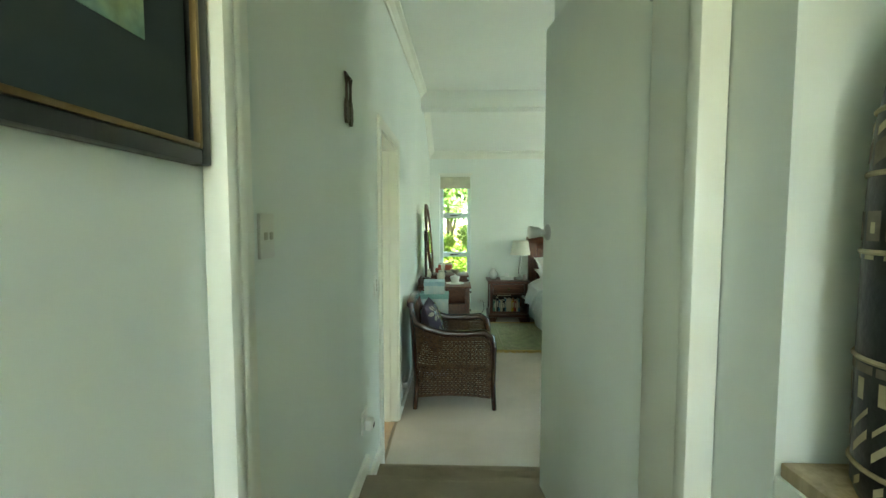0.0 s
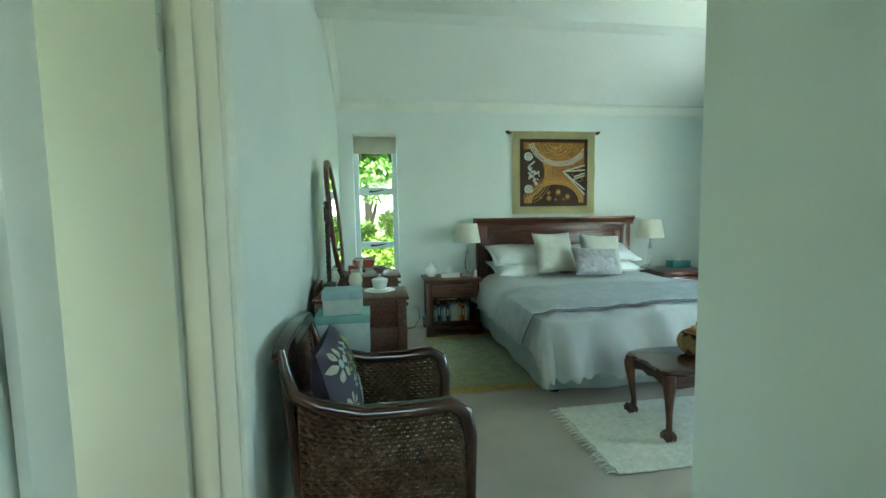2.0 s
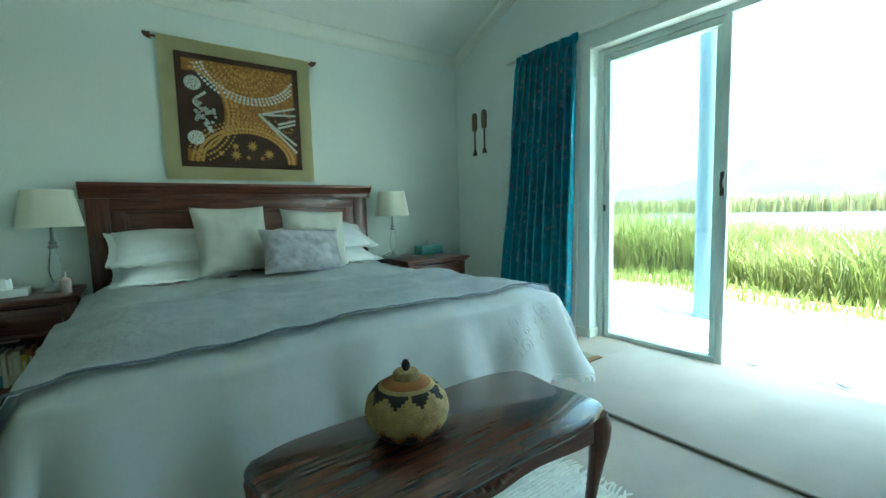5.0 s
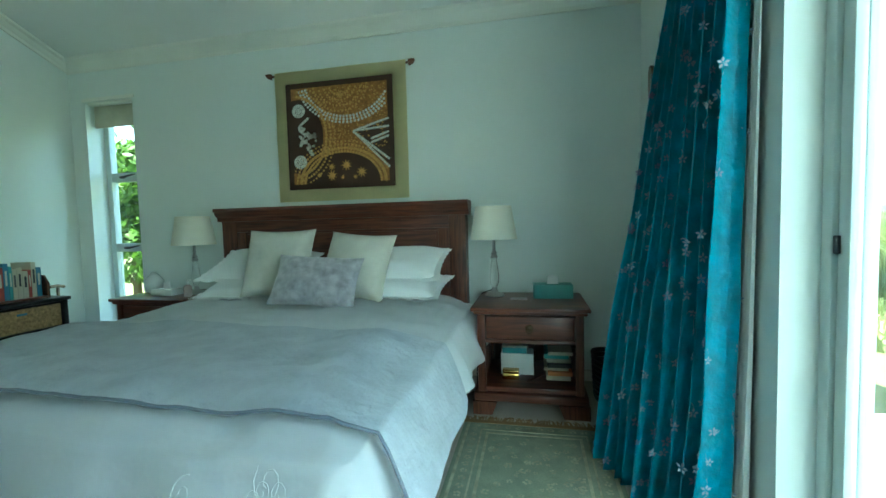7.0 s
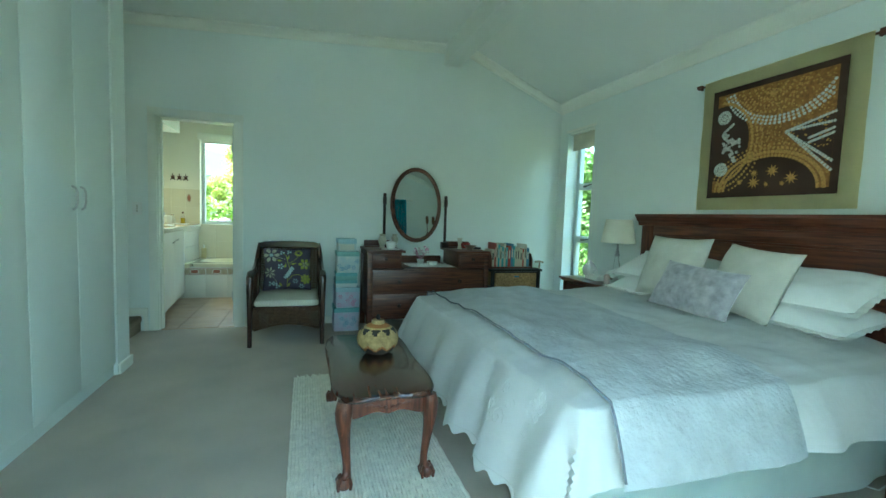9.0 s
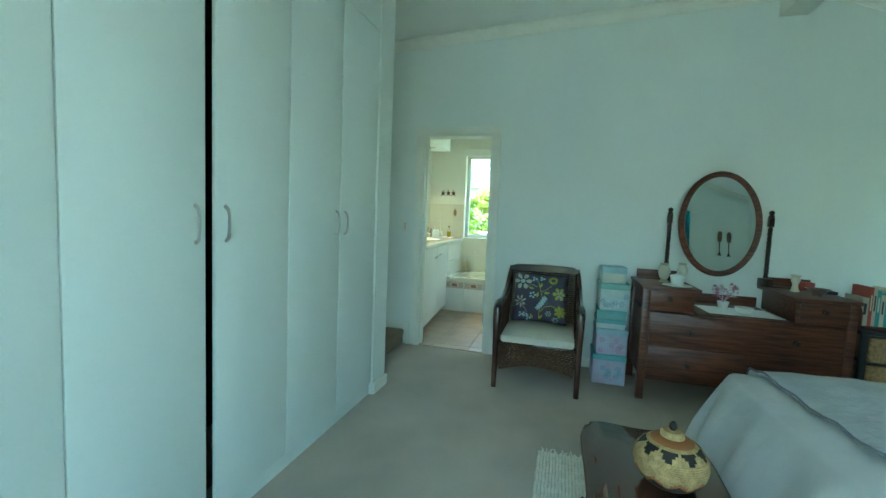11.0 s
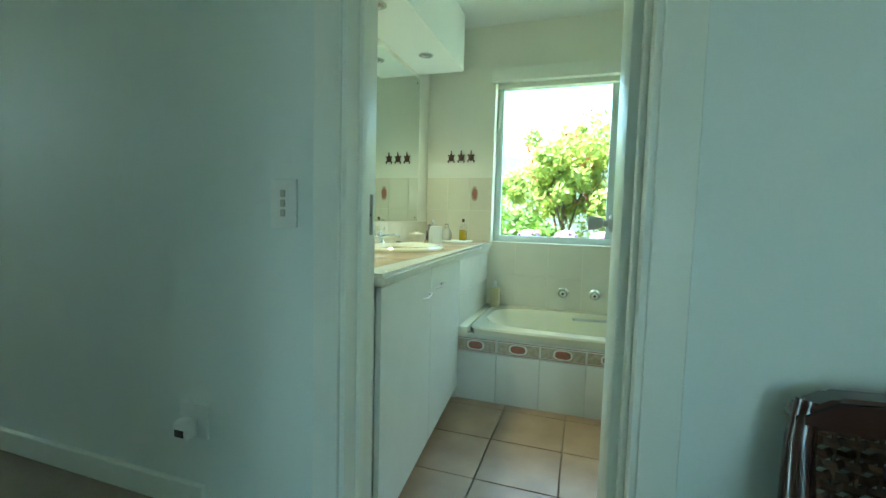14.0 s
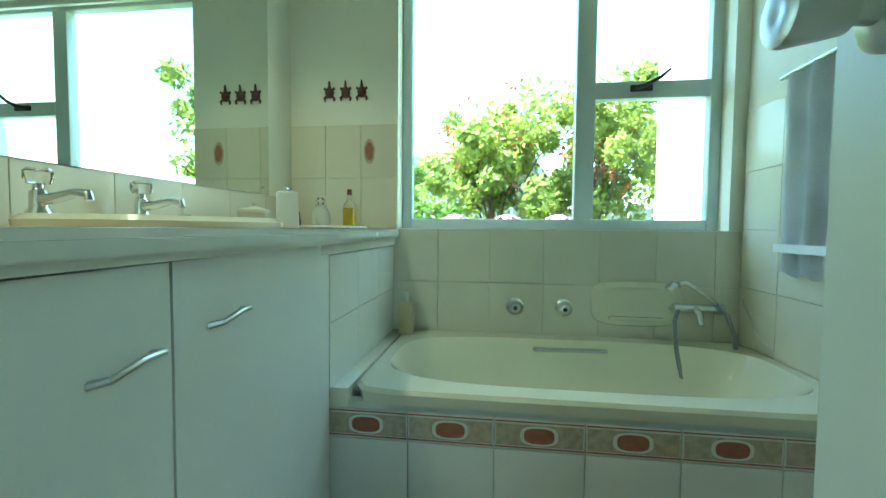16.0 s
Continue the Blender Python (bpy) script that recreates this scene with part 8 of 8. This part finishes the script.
def leaves(name, centre, radii, count, size, material, parent, seed, clumps=48):
    r = np.random.default_rng(seed)
    c0 = np.array(centre)
    cl = r.normal(0, 0.42, (clumps, 3)) * np.array(radii) + c0
    cr = r.uniform(0.12, 0.36, clumps)[:, None] * np.array(radii)
    which = r.integers(0, clumps, count)
    d_ = r.normal(0, 1, (count, 3))
    d_ /= np.linalg.norm(d_, axis=1)[:, None]
    p = cl[which] + d_ * cr[which] * (r.uniform(0.3, 1, (count, 1)) ** 0.5)
    t1 = r.normal(0, 1, (count, 3))
    t1 /= np.linalg.norm(t1, axis=1)[:, None]
    t2 = np.cross(t1, d_)
    t2 /= np.linalg.norm(t2, axis=1)[:, None] + 1e-9
    sz = r.uniform(0.6, 1.3, (count, 1)) * size
    V = np.stack([p - t1 * sz, p + t2 * sz * 0.42, p + t1 * sz, p - t2 * sz * 0.42], 1)
    me = bpy.data.meshes.new(name)
    me.from_pydata(V.reshape(-1, 3).tolist(), [], [(4 * i, 4 * i + 1, 4 * i + 2, 4 * i + 3) for i in range(count)])
    me.materials.append(material)
    o = new(name, me)
    o.parent = parent
    return o, cl


BARK = mat("bark", (0.12, 0.09, 0.06), 0.9, var=0.2, scale=20, bump=0.6, bump_scale=30)


def tree(label, at, height, radii, count, size, material, seed, trunk=0.09, category="tree", nm="tree", flowers=None):
    t = thing(nm, label, category)
    x_, y_, z_ = at
    c = (x_, y_, z_ + height)
    o, cl = leaves("crown", c, radii, count, size, material, t, seed)
    bm = bmesh.new()
    tube(bm, [(x_, y_, z_), (x_ + 0.05, y_ - 0.04, z_ + height * 0.4), (x_, y_, z_ + height)], [trunk, trunk * 0.7, trunk * 0.3], 8)
    part("trunk", bm, BARK, t)
    for k in range(0, len(cl), 4):
        bm = bmesh.new()
        q = cl[k]
        tube(bm, [(x_, y_, z_ + height * (0.25 + 0.02 * k)), ((x_ + q[0]) / 2, (y_ + q[1]) / 2, (z_ + height * 0.4 + q[2]) / 2 + 0.1), tuple(q)], [trunk * 0.4, trunk * 0.25, trunk * 0.08], 6)
        part("limb", bm, BARK, t)
    if flowers:
        leaves("blossoms", (c[0], c[1], c[2] + 0.2), tuple(v * 0.9 for v in radii), 700, size * 0.8, flowers, t, seed + 50)
    return t


BRIGHT = leaf_mat("bright_leaf", (0.13, 0.21, 0.025), (0.09, 0.16, 0.02))
DEEP = leaf_mat("deep_leaf", (0.05, 0.12, 0.015), (0.085, 0.155, 0.02))
OLIVE = leaf_mat("olive_leaf", (0.29, 0.34, 0.08), (0.20, 0.25, 0.05))
CORAL = mat("coral_flower", (0.42, 0.12, 0.06), 0.7)
# north of the house, outside the narrow window
tree("leafy garden tree outside the narrow window", (0.2, 10.0, -0.17), 2.9, (1.9, 1.2, 1.35), 20000, 0.075, DEEP, 11, 0.12)
tree("leafy shrub outside the narrow window", (0.9, 9.6, -0.17), 1.0, (1.6, 0.9, 0.85), 13000, 0.055, BRIGHT, 12, 0.05, "shrub", "shrub")
tree("leafy garden tree outside the narrow window", (-2.2, 11.5, -0.17), 2.6, (1.8, 1.4, 1.9), 9000, 0.09, DEEP, 13, 0.12)
tree("far shrub across the lawn", (2.6, 15.0, -0.17), 0.8, (2.6, 1.2, 0.7), 5000, 0.09, OLIVE, 14, 0.05, "shrub", "shrub")
tree("leafy shrub beside the narrow window", (-2.0, 8.7, -0.17), 1.7, (1.7, 1.0, 1.5), 18000, 0.06, DEEP, 15, 0.07, "shrub", "shrub")
# west garden, seen through the bathroom window
tree("feathery shrub with coral flowers outside the bathroom window", (-6.2, 2.3, -0.17), 2.05, (1.05, 0.95, 1.05), 15000, 0.05, OLIVE, 21, 0.05, "shrub", "shrub", CORAL)
tree("feathery shrub with coral flowers outside the bathroom window", (-6.0, 3.6, -0.17), 2.0, (0.95, 0.8, 1.0), 9500, 0.05, OLIVE, 22, 0.05, "shrub", "shrub", CORAL)
tree("dense bright green shrub under the bathroom window", (-5.0, 1.35, -0.17), 1.0, (0.8, 0.95, 0.62), 12000, 0.05, BRIGHT, 23, 0.05, "shrub", "shrub")
tree("dense bright green shrub by the garden wall", (-5.2, 0.0, -0.17), 0.9, (0.9, 0.9, 0.6), 6000, 0.055, BRIGHT, 24, 0.05, "shrub", "shrub")
tree("tall pale garden tree behind the shrubs", (-10.5, 6.5, -0.17), 3.0, (1.8, 1.8, 1.5), 7000, 0.10, OLIVE, 25, 0.12)
MAUVE = mat("mauve_petals", (0.20, 0.10, 0.26), 0.7, colour2=(0.28, 0.16, 0.32), scale=30)
hb = [(-3.10, 2.12), (-3.12, 2.45), (-3.10, 2.76)]
for k, (x_, y_) in enumerate(hb):
    t = thing("hydrangea", "mauve hydrangea head on a leafy stem below the window", "hydrangea", pose(x_, y_, -0.17), "hydrangeas")
    bm = bmesh.new()
    r = random.Random(k)
    for q in range(230):
        a, e = r.uniform(0, 6.28), r.uniform(-0.3, 1.57)
        d_ = Vector((math.cos(a) * math.cos(e), math.sin(a) * math.cos(e), math.sin(e) * 0.75))
        p = Vector((0, 0, 1.13)) + d_ * 0.115
        s1 = d_.cross(Vector((r.uniform(-1, 1), r.uniform(-1, 1), 0.5))).normalized()
        s2 = d_.cross(s1)
        bm.faces.new([bm.verts.new(p + v) for v in (s1 * 0.014, s2 * 0.014, -s1 * 0.014, -s2 * 0.014)])
    part("flower_head", bm, MAUVE, t)
    bm = bmesh.new()
    tube(bm, [(0, 0, 0), (0.02, 0.02, 0.6), (0, 0, 1.10)], 0.010, 6)
    part("stem", bm, BARK, t)
    bm = bmesh.new()
    for q in range(46):
        a = r.uniform(0, 6.28)
        z_ = r.uniform(0.25, 1.05)
        d_ = Vector((math.cos(a), math.sin(a), 0.2))
        o = Vector((-math.sin(a), math.cos(a), 0))
        b0 = Vector((0, 0, z_))
        bm.faces.new([bm.verts.new(b0 + v) for v in (d_ * 0.03, d_ * 0.11 + o * 0.05, d_ * 0.20, d_ * 0.11 - o * 0.05)])
    part("leaves", bm, DEEP, t)
# neighbouring house and own wing
PLAS = mat("white_render", (0.50, 0.55, 0.54), 0.8, var=0.03, scale=1.0)
setting("wing_wall", bx(-3.62, BX - WT - 0.002, 3.50, 6.0, -0.2, 3.4), PLAS, "white rendered wall of the next room", "wall")
ROOF = mat("grey_roof", (0.22, 0.26, 0.29), 0.7, var=0.05)
h = thing("neighbour_house", "neighbouring house with a grey pitched roof and white walls", "house", pose(-22, 0.5, -0.17))
part("wall", bx(-4, 3, -9, 3.2, 0, 3.1), PLAS, h)
bm = bmesh.new()
prism(bm, [(-9.6, 3.0), (3.8, 3.0), (3.8, 3.2), (-3.0, 4.5), (-9.6, 3.2)], "x", -4.5, 3.5)
part("roof", bm, ROOF, h)
bm = bmesh.new()
prism(bm, [(1.2, 3.2), (3.6, 3.2), (2.4, 5.0)], "x", -2, 3.3)
dm = part("dormer", bm, PLAS, h)
bm = bmesh.new()
prism(bm, [(0.9, 3.25), (2.4, 5.3), (3.9, 3.25), (3.6, 3.25), (2.4, 4.95), (1.2, 3.25)], "x", -2, 3.6)
part("dormer_roof", bm, ROOF, dm)
part("dormer_window", bx(3.3, 3.32, 1.95, 2.85, 3.4, 4.3), mat("blue_glass", (0.10, 0.20, 0.28), 0.1), dm)
part("chimney", bx(-1, -0.4, 6.0, 6.5, 0, 5.2), PLAS, h)
fence = thing("paling_fence", "pale grey paling fence behind the shrubs", "fence")
pale_w = mat("grey_paling", (0.26, 0.28, 0.27), 0.85, var=0.1, scale=6)
for k in range(60):
    part("paling", bx(-8.52, -8.5, -1.0 + k * 0.14, -0.89 + k * 0.14, -0.17, 1.35 + 0.02 * math.sin(k * 3)), pale_w, fence)
for z_ in (0.3, 1.0):
    part("rail", bx(-8.56, -8.52, -1.0, 7.4, z_, z_ + 0.07), pale_w, fence)

# mountains and far bank; the mountains' distance haze is painted as emission
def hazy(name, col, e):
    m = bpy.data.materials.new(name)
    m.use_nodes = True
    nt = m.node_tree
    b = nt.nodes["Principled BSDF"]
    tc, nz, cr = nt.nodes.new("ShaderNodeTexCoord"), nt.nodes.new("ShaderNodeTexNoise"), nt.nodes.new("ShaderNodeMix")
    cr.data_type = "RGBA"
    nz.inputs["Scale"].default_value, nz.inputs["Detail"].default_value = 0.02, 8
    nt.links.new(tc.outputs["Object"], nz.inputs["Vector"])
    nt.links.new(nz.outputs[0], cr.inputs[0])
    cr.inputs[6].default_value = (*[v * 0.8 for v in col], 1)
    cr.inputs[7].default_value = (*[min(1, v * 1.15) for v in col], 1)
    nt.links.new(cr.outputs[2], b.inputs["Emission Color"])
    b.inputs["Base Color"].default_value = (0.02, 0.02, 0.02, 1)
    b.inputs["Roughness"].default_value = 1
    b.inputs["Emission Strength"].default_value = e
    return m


def ridge(name, dist, zf, material, label, a0=-50, a1=70, depth=200):
    bm = bmesh.new()
    prev = None
    n = 160
    for k in range(n + 1):
        a = radians(a0 + (a1 - a0) * k / n)
        hgt = zf(a0 + (a1 - a0) * k / n) + 0.012 * noise.noise((k * 0.35, 0, dist)) + 0.006 * noise.noise((k * 1.1, 0, dist))
        row = []
        for q in range(7):
            f = q / 6
            rr = dist + depth * f + depth * 0.12 * noise.noise((k * 0.25, f * 3, dist * 0.1))
            row.append(bm.verts.new((rr * math.cos(a), rr * math.sin(a), -1 + dist * max(0, hgt) * f ** 0.8 * 1.0)))
        if prev:
            for q in range(6):
                bm.faces.new((prev[q], row[q], row[q + 1], prev[q + 1]))
        prev = row
    return tagged(mesh_ob(name, bm, material), label, "mountain", kind="structure")


ridge("backdrop_mountains", 1500, lambda d: 0.085 * math.exp(-((d - 14) / 9) ** 2) + 0.075 * math.exp(-((d + 4) / 9) ** 2) + 0.02 * math.exp(-((d - 29) / 5) ** 2) + 0.022, hazy("mountain_haze_glow", (0.42, 0.60, 0.66), 0.025), "mountain range beyond the lake, its haze painted as a blue glow")
ridge("backdrop_bank", 110, lambda d: 0.022 + 0.018 * math.exp(-((d - 19) / 6) ** 2) + 0.014 * math.exp(-((d + 8) / 5) ** 2), leaf_mat("far_bush", (0.11, 0.13, 0.06), (0.07, 0.10, 0.04)), "low bushy far bank of the lake", depth=20)
